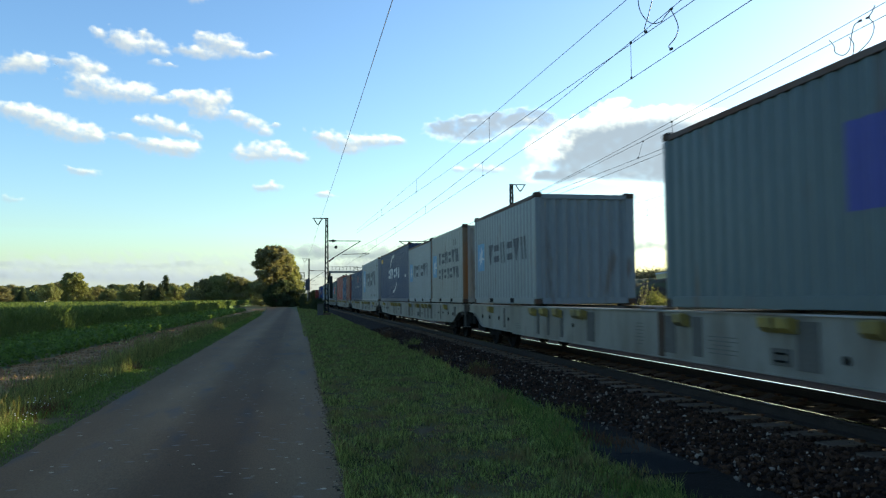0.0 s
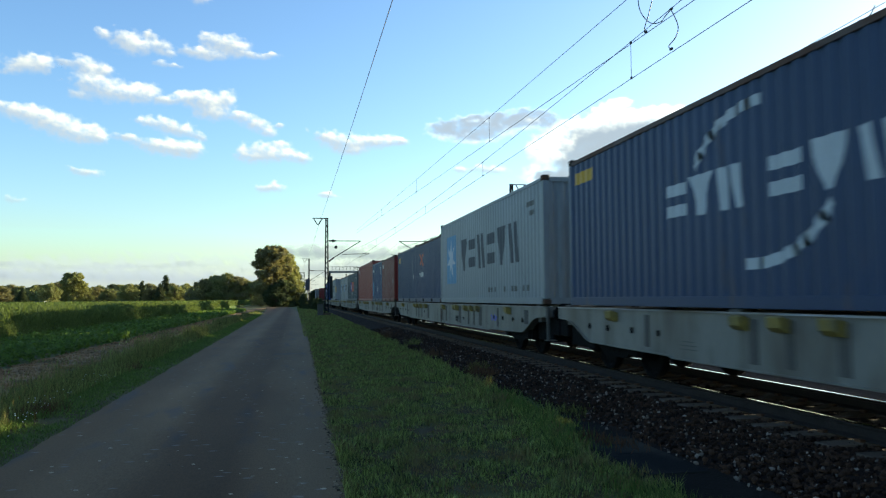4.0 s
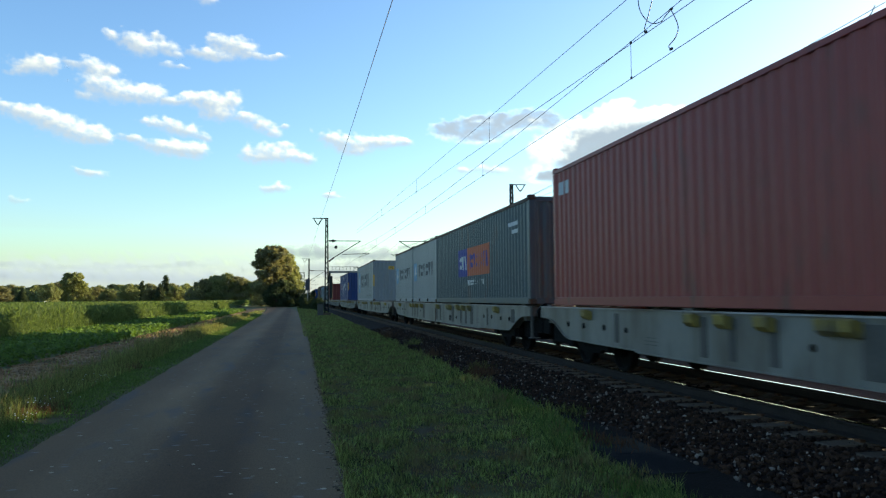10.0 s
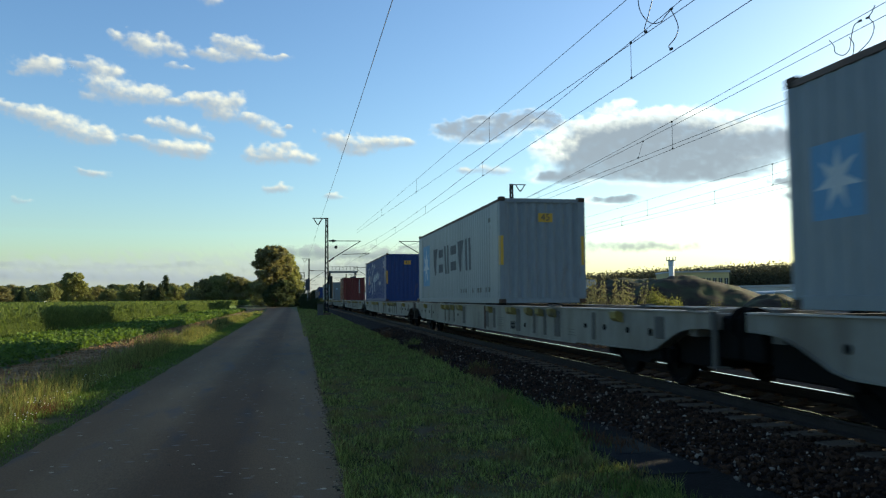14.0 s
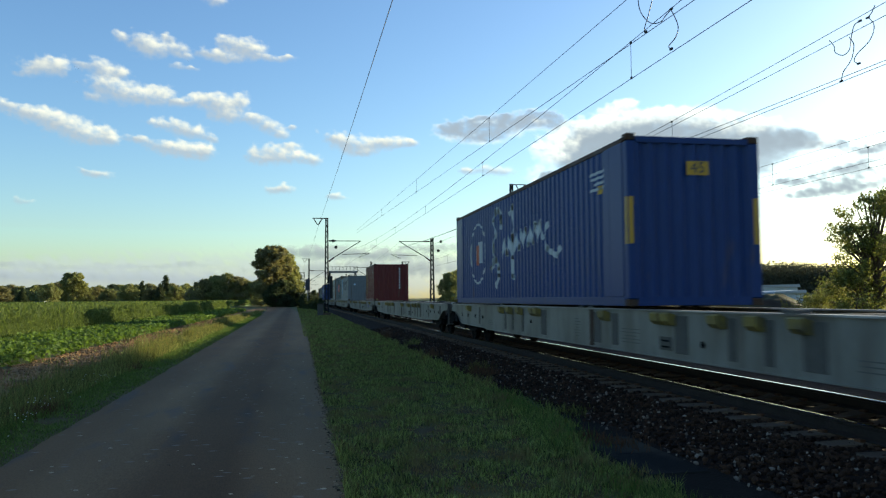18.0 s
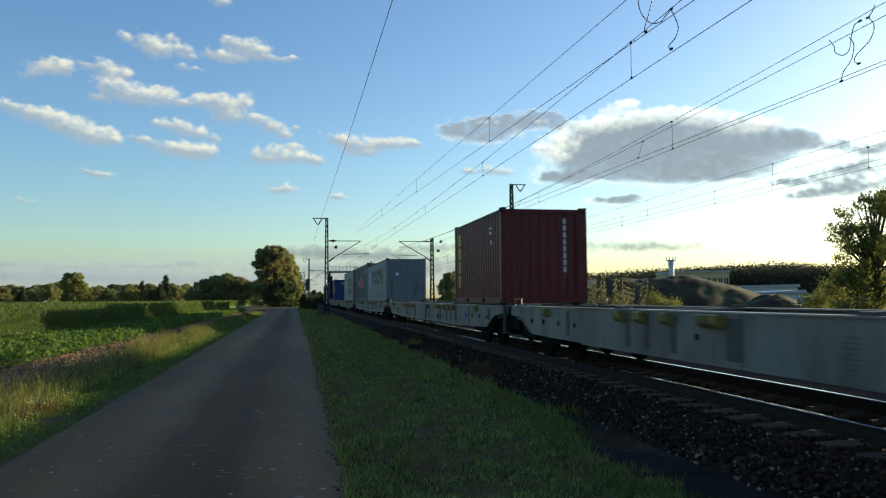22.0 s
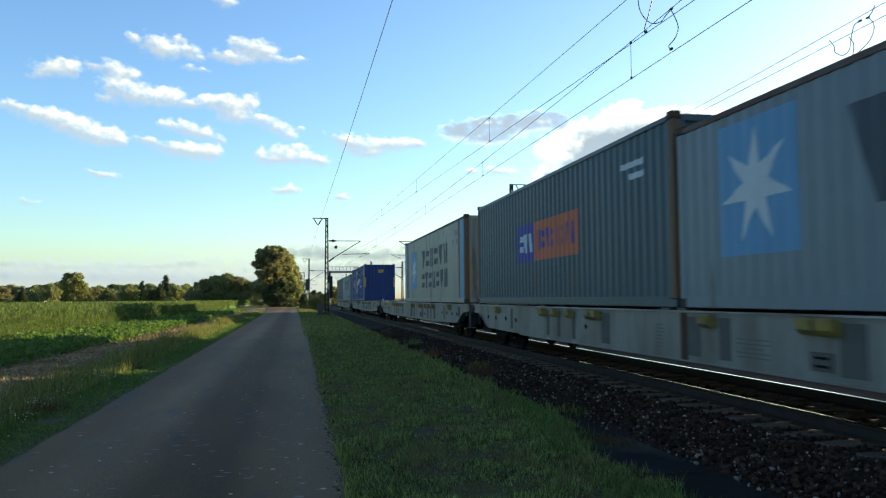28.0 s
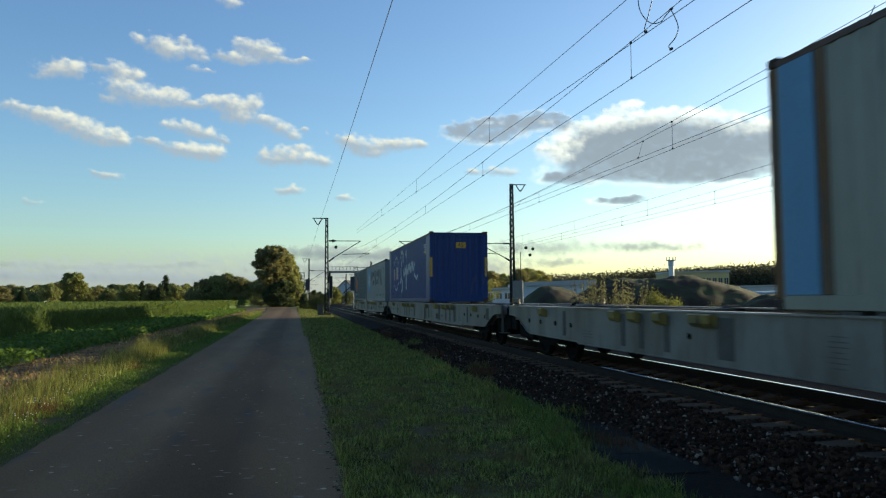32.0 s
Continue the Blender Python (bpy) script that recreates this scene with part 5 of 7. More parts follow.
def tree_meshes(key, height, spread, leaves, leaf, form, material, bark, seed):
    """One kind of tree: tapered trunk, limbs and a crown of small leaves."""
    r = random.Random(seed)
    trunk = Shape()
    lean = [(0.15 * r.uniform(-1, 1) * k, 0.15 * r.uniform(-1, 1) * k, height * 0.8 * k / 5) for k in range(6)]
    trunk.tube(lean, height * 0.024, 8, height * 0.006)
    blobs = []
    if form == "spire":
        for k in range(26):
            a, rr, top = r.uniform(0, 6.28), spread * r.random() ** 0.6, height * r.uniform(0.45, 1.0)
            for j in range(9):
                t = 0.25 + 0.75 * j / 8
                blobs.append((rr * math.cos(a) * (0.6 + 0.4 * t), rr * math.sin(a) * (0.6 + 0.4 * t), top * t, 0.055 * height * (1.25 - t)))
            trunk.tube([(0.3 * rr * math.cos(a), 0.3 * rr * math.sin(a), 0), (rr * math.cos(a), rr * math.sin(a), top)], height * 0.006, 4, height * 0.002)
    elif form == "cone":
        for k in range(14):
            t = k / 13
            z = height * (0.1 + 0.88 * t)
            for j in range(4):
                a = r.uniform(0, 6.28)
                rr = spread * (1 - t) * 0.55
                blobs.append((rr * math.cos(a), rr * math.sin(a), z, 0.35 * spread * (1 - t) + 0.12 * spread))
    else:
        low = {"bush": 0.12, "round": 0.06, "tall": 0.2}.get(form, 0.12)
        for k in range({"bush": 60, "tall": 260, "open": 80}.get(form, 150)):
            t = r.random()
            z = height * (low + (0.94 - low) * t ** 0.85)
            prof = math.sin(math.pi * min(1, (0.24 + 0.76 * t))) ** 0.55 if form not in ("tall", "open") else math.sin(math.pi * (0.12 + 0.8 * t)) ** 0.5
            a, rr = r.uniform(0, 6.28), spread * prof * (0.95 * r.random() ** 0.6 if form in ("tall", "open") else 1.05 * r.random() ** 0.6)
            b = (rr * math.cos(a), rr * math.sin(a), z, spread * r.choice({"tall": (0.07, 0.1, 0.13, 0.17), "open": (0.1, 0.13, 0.17), "bush": (0.1, 0.14, 0.2, 0.28)}.get(form, (0.08, 0.11, 0.15, 0.2))))
            blobs.append(b)
            if (k % 4 == 0 and form != "tall") or form == "open":
                trunk.tube([(0, 0, z * 0.55), (b[0] * 0.5, b[1] * 0.5, z * 0.8), b[:3]], height * 0.010, 5, height * 0.003)
    p, nn = crown_points(blobs, leaves)
    VARIANTS[key] = (mesh_of("trunk", trunk, bark), mesh_of("crown", tuple(q.tolist() for q in quads(p, nn, leaf * rng.uniform(0.6, 1.3, leaves))), material))


def tree(key, x, y, scale, label, turn=0.0, z=None, category="tree", wide=1.0):
    t = thing("shrub" if category == "shrub" else "tree", label, category, pose(x, y, land_height(x, y) - 0.05 if z is None else z, 0, 0, turn))
    t.scale = (scale * wide, scale * wide, scale)
    part("trunk", VARIANTS[key][0], None, t)
    part("crown", VARIANTS[key][1], None, t)
    return t


tree_meshes("round_a", 10, 4.2, 22000, 0.19, "round", LEAF_A, BARK, 1)
tree_meshes("round_b", 10, 4.8, 22000, 0.19, "round", LEAF_B, BARK, 2)
tree_meshes("round_c", 10, 3.6, 22000, 0.19, "round", LEAF_A, BARK, 3)
tree_meshes("tall", 10, 3.0, 34000, 0.17, "tall", LEAF_B, BIRCH, 4)
tree_meshes("tall_b", 10, 3.4, 26000, 0.19, "tall", LEAF_A, BARK, 8)
tree_meshes("cone", 10, 3.4, 7500, 0.28, "cone", LEAF_C, BARK, 5)
tree_meshes("bush", 3, 1.7, 4600, 0.075, "bush", LEAF_D, BARK, 6)
tree_meshes("bush_b", 3, 1.8, 4600, 0.085, "bush", LEAF_B, BARK, 7)
tree_meshes("sparse", 10, 3.6, 11500, 0.125, "open", LEAF_D, BARK, 12)
tree_meshes("willowy", 3, 1.3, 5200, 0.06, "spire", LEAF_W, BARK, 15)
tree_meshes("willowy_b", 3, 1.6, 5200, 0.065, "spire", LEAF_D, BARK, 16)
tree_meshes("dark", 10, 4.4, 15000, 0.25, "round", LEAF_C, BARK, 9)


def far_dir(px, dist):
    """The place at a distance along the ground towards a sighting (tangent across, from the view's axis)."""
    a = YAW + math.atan(px)
    return dist * math.sin(a) / math.cos(math.atan(px)), dist * math.cos(a) / math.cos(math.atan(px))


def side(x):
    return (x - 784) / 1359.0


# tall trees where the road ends
tree("tall", *far_dir(side(481), 172), 1.42, "tall leafy birch with pale trunk at the road's end", 20, wide=1.1)
tree("tall_b", *far_dir(side(497), 180), 1.30, "tall leafy tree at the end of the road", 100)
tree("round_a", *far_dir(side(508), 176), 0.86, "leafy tree beside the end of the road", 200)
tree("dark", *far_dir(side(515), 186), 0.88, "dark shaded tree over the end of the road", 60)
tree("round_b", *far_dir(side(474), 190), 0.8, "leafy tree beside the field", 10)
tree("dark", *far_dir(side(498), 170), 0.62, "dark undergrowth at the end of the road", 10, wide=1.2)
tree("dark", *far_dir(side(522), 178), 0.60, "dark undergrowth at the end of the road", 70, wide=1.1)
tree("dark", *far_dir(side(488), 168), 0.5, "dark undergrowth at the end of the road", 140, wide=1.3)
tree("round_b", *far_dir(side(488), 176), 0.7, "dense leafy shrub at the end of the road", 220, wide=1.2)
# the wood's edge behind the field
row = [(2, 505, "round_b"), (24, 510, "round_a"), (40, 508, "cone"), (62, 503, "round_c"), (88, 500, "round_a"), (104, 498, "round_b"), (130, 481, "tall_b"), (150, 504, "round_c"),
       (172, 508, "round_b"), (190, 512, "round_a"), (214, 503, "round_c"), (228, 502, "round_a"), (252, 498, "cone"), (268, 508, "round_b"), (283, 503, "cone"), (293, 489, "cone"),
       (310, 506, "round_a"), (326, 506, "round_c"), (345, 508, "round_b"), (364, 495, "round_b"), (382, 488, "round_c"), (401, 485, "round_a"), (420, 491, "round_b"), (436, 497, "round_a"), (450, 500, "round_c")]
for k, (px, top, key) in enumerate(row):
    d = 255 + 18 * math.sin(k * 2.7) if px < 355 else 215
    d -= 12 if key == "cone" else 0
    x, y = far_dir(side(px), d)
    h = (530 - top) * d / 1359 + 1.75
    tree(key, x, y, h / 9.6, {"cone": "dark green conifer behind the field", "tall_b": "tall leafy tree above the wood's edge"}.get(key, "leafy green tree at the wood's edge behind the field"), k * 47, wide=1.12 if key != "cone" else 1.3)
for k in range(30):
    px = -12 + 16 * k + 5 * math.sin(k * 3.1)
    d = 285 if px < 355 else 240
    top = (508 if px < 355 else 501) - 6 * abs(math.sin(k * 2.3))
    tree(("round_a", "round_c", "round_b")[k % 3], *far_dir(side(px), d), ((530 - top) * d / 1359 + 1.75) / 9.6, "leafy green tree at the wood's edge behind the field", k * 61, wide=1.15)
# low hedge that closes the gaps between them
p, nn = [], []
for k in range(120):
    px = -30 + 500 * k / 120
    d = 268 if px < 355 else 226
    x, y = far_dir(side(px), d)
    blobs = [(x, y, 1.8 + 0.9 * math.sin(k * 1.7), 2.8), (x, y + 1, 1.0, 2.2)]
    a, b = crown_points(blobs, 260)
    p.append(a), nn.append(b)
tagged(part("hedge", tuple(q.tolist() for q in quads(np.concatenate(p), np.concatenate(nn), 0.6)), LEAF_A), "long dark green hedge behind the field", "hedge", kind="stuff")

# right of the tracks
tree("sparse", 31.4, 37.0, 0.79, "leafy tree beyond the tracks against the bright sky", 30, wide=0.95)
tree("bush", 30.5, 37.0, 1.15, "sunlit shrub beyond the tracks", 0, category="shrub")
for x, px, s, key in ((48, 1470, 0.85, "bush_b"), (46, 1425, 0.7, "willowy_b"), (50, 1500, 1.0, "bush_b"), (44, 1450, 0.7, "bush"), (52, 1540, 1.1, "bush"), (48, 1400, 0.6, "willowy_b"),
                      (40, 1065, 1.05, "willowy"), (42, 1045, 0.98, "willowy"), (38, 1090, 0.9, "willowy"), (40, 1135, 0.86, "willowy_b"), (40, 1162, 0.66, "bush"), (43, 1185, 0.66, "willowy_b"), (46, 1265, 0.55, "willowy_b"), (41, 1112, 0.92, "willowy"), (47, 1250, 0.38, "bush")):
    tree(key, *far_dir(side(px), x), s, {"bush": "sunlit green shrub on waste ground", "willowy": "pale upright willow shrub on waste ground", "willowy_b": "slender upright green shrub on waste ground"}.get(key, "olive-green shrub on waste ground"), px * 7, category="shrub")
for px, d, top, key in ((795, 150, 487, "round_c"), (808, 152, 484, "round_a"), (835, 190, 487, "round_a"), (850, 195, 488, "round_b"), (868, 190, 486, "round_b"), (890, 200, 490, "round_c"),
                        (918, 175, 483, "round_b"), (935, 178, 481, "round_a"), (952, 180, 486, "round_b"), (830, 120, 500, "bush"), (858, 120, 502, "bush")):
    h = (531 - top) * d / 1359 + 1.75
    x, y = far_dir(side(px), d)
    tree(key, x, y, h / (9.6 if key[:2] != "bu" else 2.9), "leafy tree behind the railway" if key[:2] != "bu" else "pale willow shrub behind the railway", px * 3, category="tree" if key[:2] != "bu" else "shrub")


def far_woods():
    p, nn = [], []
    for k in range(260):
        px = 900 + 760 * (k + 0.5 * math.sin(k * 9.1)) / 260
        for d in (360, 400):
            x, y = far_dir(side(px), d + 12 * math.sin(k * 5.3))
            top = np.interp(px, [900, 960, 1060, 1130, 1190, 1300, 1400, 1470, 1660], [487, 485, 482, 477, 474, 469, 466, 470, 473]) + 3 * math.sin(k * 1.9) + (4 if d == 360 else 0)
            zt = (529 - top) * d / 1359 + 1.4
            for q in range(5):
                a, b = crown_points([(x + 3 * math.sin(q * 4 + k), y, zt - 4.6 - q * 3.0, 3.2)], 75)
                p.append(a), nn.append(b)
    tagged(part("far_woods", tuple(q.tolist() for q in quads(np.concatenate(p), np.concatenate(nn), 0.62)), LEAF_FAR), "distant wooded ridge along the horizon", "woods", kind="stuff")


far_woods()
SOIL = mat("dark_heaped_soil", (0.03, 0.021, 0.015), 0.95, 0.0, 0.5, 0.9, 7, 1.0, (0.045, 0.055, 0.022), 0.55, dirt_scale=0.35)


def mound(px0, px1, top, d, label, peak=0.5, depth=26):
    """A heap of excavated soil."""
    s, rows = Shape(), []
    n, m = 90, 22
    for i in range(n + 1):
        t = i / n
        px = px0 + (px1 - px0) * t
        prof = min(1, t / peak) if t < peak else min(1, (1 - t) / (1 - peak))
        h = max(0.0, math.sin(prof * math.pi / 2) ** 0.8)
        ztop = ((529 - top) * d / 1359 + 1.75) * h
        row = []
        for j in range(m + 1):
            u = j / m
            x, y = far_dir(side(px), d + (u - 0.3) * depth)
            z = LAND_Z - 0.2 + ztop * math.sin(min(1.0, u / 0.45) * math.pi / 2) * (1 if u < 0.6 else 1 - (u - 0.6) / 0.4) + (0.5 * noise.noise((x * 0.3, y * 0.3, 3)) + 0.25 * noise.noise((x * 0.9, y * 0.9, 5))) * h
            row.append((x, y, z))
        rows.append(row)
    s.loft(rows, closed=False)
    tagged(part("soil_heap", s, SOIL, smooth=True), label, "soil heap")


mound(1080, 1400, 491, 92, "long heap of dark excavated soil", 0.33)
mound(975, 1270, 493, 100, "heap of dark excavated soil", 0.5)
mound(905, 1060, 506, 88, "low heap of grey-brown soil", 0.45)
mound(1300, 1440, 522, 70, "low heap of brown rubble", 0.4, 14)
PALE = mat("pale_metal_cladding", (0.42, 0.47, 0.52), 0.5, 0.1, 0.12, 0.3, 6, 0.05)
ROOF = mat("grey_sheet_roof", (0.30, 0.32, 0.34), 0.5, 0.1, 0.15, 0.3, 6, 0.05)
CREAM = mat("cream_render", (0.45, 0.38, 0.20), 0.8, 0.0, 0.12, 0.2, 5, 0.1)
WALL_WHITE = mat("white_shed_boards", (0.6, 0.6, 0.58), 0.6, 0.0, 0.12, 0.5, 8, 0.1)
DARKWIN = mat("dark_window_glass", (0.03, 0.035, 0.04), 0.15, 0.0, 0.1, 1, 5, 0)


def shed(px0, px1, top, d, label, deep=14, roof=0.8, windows=0, wall=None, name="warehouse"):
    a, b = Vector((*far_dir(side(px0), d), 0)), Vector((*far_dir(side(px1), d), 0))
    w, ang = (b - a).length, math.degrees(math.atan2((b - a).y, (b - a).x))
    h = (529 - top) * d / 1359 + 1.75 - roof
    g = thing(name, label, "building", pose(a.x, a.y, LAND_Z - 0.1, 0, 0, ang))
    part("wall", Shape().box(0, 0, 0, w, deep, h), wall or PALE, g)
    part("roof", Shape().prism([(-0.4, h + 0.003), (w + 0.4, h + 0.003), (w + 0.2, h + roof), (-0.2, h + roof * 0.6)], "y", -0.5, deep + 0.5), ROOF, g)
    for k in range(windows):
        x = w * (k + 0.5) / windows
        win = part("window", Shape().box(x - w / windows * 0.32, -0.08, h * 0.45, x + w / windows * 0.32, 0.03, h * 0.8), DARKWIN, g)
        part("window_frame", Shape().box(x - 0.06, -0.1, h * 0.45, x + 0.06, -0.07, h * 0.8), PALE, win)


shed(1186, 1290, 483, 300, "long cream factory building with a row of windows", 20, 0.8, 10, CREAM, "factory")
shed(1300, 1410, 508, 150, "low pale metal warehouse with a grey roof", 20, 0.6)
shed(920, 1050, 497, 130, "pale metal warehouse with a shallow grey roof", 20, 1.0)
shed(815, 905, 510, 170, "long low pale blue warehouse beside the railway", 12, 0.6, 6)
for a, b, top in ((54, 70, 529.5), (86, 98, 531), (126, 170, 531.5)):
    shed(a, b, top, 225, "low white allotment shed behind the field", 4, 0.5, 2, WALL_WHITE, "garden_shed")
shed(1370, 1420, 518, 120, "low grey metal shed on waste ground", 10, 0.5)


def tower():
    x, y = far_dir(side(1188), 290)
    t = thing("silo_tower", "slim pale tower with a platform on top of the factory", "tower", pose(x, y, LAND_Z))
    part("shaft", Shape().turned([(0, 1.0), (13.2, 1.0), (13.4, 1.2), (15.2, 1.2)], pose(0, 0, 0, 0, -90, 0), 16), PALE, t)
    part("platform", Shape().turned([(15.2, 1.8), (15.5, 1.8)], pose(0, 0, 0, 0, -90, 0), 16), GALV, t)
    for k in range(8):
        a = k * math.tau / 8
        part("rail_post", Shape().tube([(1.7 * math.cos(a), 1.7 * math.sin(a), 15.5), (1.7 * math.cos(a), 1.7 * math.sin(a), 16.7)], 0.1, 5), GALV, t)


tower()


def house(px, d, w, h, label):
    x, y = far_dir(side(px), d)
    g = thing("house", label, "building", pose(x, y, LAND_Z - 0.05, 0, 0, -20))
    part("wall", Shape().prism([(-w / 2, 0), (w / 2, 0), (w / 2, h), (0, h + w * 0.42), (-w / 2, h)], "y", 0, 9), WALLW, g)
    for s in (-1, 1):
        part("roof", Shape().prism([(s * (w / 2 + 0.4), h - 0.3), (s * (w / 2 + 0.4), h - 0.05), (0, h + w * 0.42 + 0.3), (0, h + w * 0.42 + 0.05)], "y", -0.4, 9.4), SLATE_ROOF, g)
    for k in (-1, 1):
        win = part("window", Shape().box(k * w * 0.22 - 0.5, -0.06, h * 0.5, k * w * 0.22 + 0.5, 0.05, h * 0.5 + 1.3), DARKWIN, g)
        part("window_frame", Shape().box(k * w * 0.22 - 0.04, -0.09, h * 0.5, k * w * 0.22 + 0.04, -0.05, h * 0.5 + 1.3), PALE, win)


WALLW = mat("pale_house_render", (0.5, 0.5, 0.52), 0.8, 0.0, 0.1, 0.4, 8, 0.1)
SLATE_ROOF = mat("dark_roof_tiles", (0.06, 0.06, 0.065), 0.8, 0.0, 0.2, 1, 12, 0.3)
for px, d, sc in ((541, 128, 0.15), (549, 132, 0.17), (556, 126, 0.19), (562, 120, 0.2), (568, 112, 0.19), (537, 140, 0.26)):
    tree("dark", *far_dir(side(px), d), sc, "dark overgrown shrub beside the line", px, category="shrub", wide=0.8)
house(611, 260, 8, 4.5, "pale gabled house with a dark roof far along the line")
house(628, 250, 7, 3.8, "small pale gabled house far along the line")
for px, d, s, key in ((590, 230, 0.55, "round_a"), (598, 235, 0.45, "dark"), (618, 225, 0.4, "round_a"), (545, 210, 0.35, "dark"), (556, 215, 0.42, "dark"), (566, 220, 0.38, "dark"), (572, 190, 0.3, "dark")):
    tree(key, *far_dir(side(px), d), s, "low leafy tree far along the line", px)


# ---- grass and crops ----
GRASS = mat("green_grass_blades", (0.158, 0.182, 0.052), 0.75, 0.0, 0.5, 2.4, 9, 0, (0.17, 0.125, 0.058), 0.36, dirt_scale=1.8, per_island=1.5, translucent=0.12)
LUSH = mat("lush_green_grass_blades", (0.098, 0.145, 0.032), 0.75, 0.0, 0.35, 0.9, 6, 0, per_island=0.9, translucent=0.12)
STRAW = mat("withered_straw_blades", (0.16, 0.11, 0.05), 0.8, 0.0, 0.4, 1.5, 8, 0, per_island=1.0, translucent=0.1)
SEED = mat("golden_seed_heads", (0.15, 0.125, 0.052), 0.8, 0.0, 0.3, 2, 10, 0, per_island=1.0, translucent=0.3)
DRY = mat("dry_tall_grass", (0.11, 0.118, 0.04), 0.8, 0.0, 0.45, 0.8, 6, 0, per_island=1.2, translucent=0.3)
CROP = mat("feathery_green_crop", (0.066, 0.092, 0.03), 0.7, 0.0, 0.25, 0.2, 3, 0, per_island=1.0, translucent=0.4)
BEET = mat("broad_crop_leaves", (0.068, 0.112, 0.024), 0.66, 0.0, 0.25, 0.6, 6, 0, per_island=1.2, translucent=0.35)
PETAL = mat("white_petals", (0.75, 0.75, 0.7), 0.7, 0.0, 0.1, 3, 20, 0)


def blades(name, x, y, z, height, width, material, label, category, lean=0.35):
    """Grass blades, two pieces each, bent over at the tip."""
    n = len(x)
    a, b = rng.uniform(0, 6.28, n), rng.uniform(0, 6.28, n)
    w = np.stack([np.cos(a), np.sin(a), np.zeros(n)], 1) * (width / 2)[:, None]
    l = np.stack([np.cos(b), np.sin(b), np.zeros(n)], 1) * (height * lean * rng.random(n))[:, None]
    up = np.array([0, 0, 1.0])
    base = np.stack([x, y, z], 1)
    mid = base + l * 0.35 + up * (height * 0.55)[:, None]
    tip = base + l + up * height[:, None]
    v = np.stack([base - w, base + w, mid + w * 0.8, mid - w * 0.8, tip], 1).reshape(-1, 3)
    k = np.arange(n)[:, None] * 5
    f = [tuple(q) for q in (k + np.array([0, 1, 2, 3])).tolist()] + [tuple(q) for q in (k + np.array([3, 2, 4])).tolist()]
    return tagged(part(name, (v.tolist(), f), material), label, category, kind="stuff")


def patchy(x, y, s, lo=-0.1):
    return np.array([noise.noise((a * s, b * s, 9)) > lo + 0.0 for a, b in zip(x.tolist(), y.tolist())])


def field(x, y, s, z):
    """Slow noise at each place, about -1 to 1."""
    return np.array([noise.noise((a * s, b * s, z)) for a, b in zip(x.tolist(), y.tolist())])


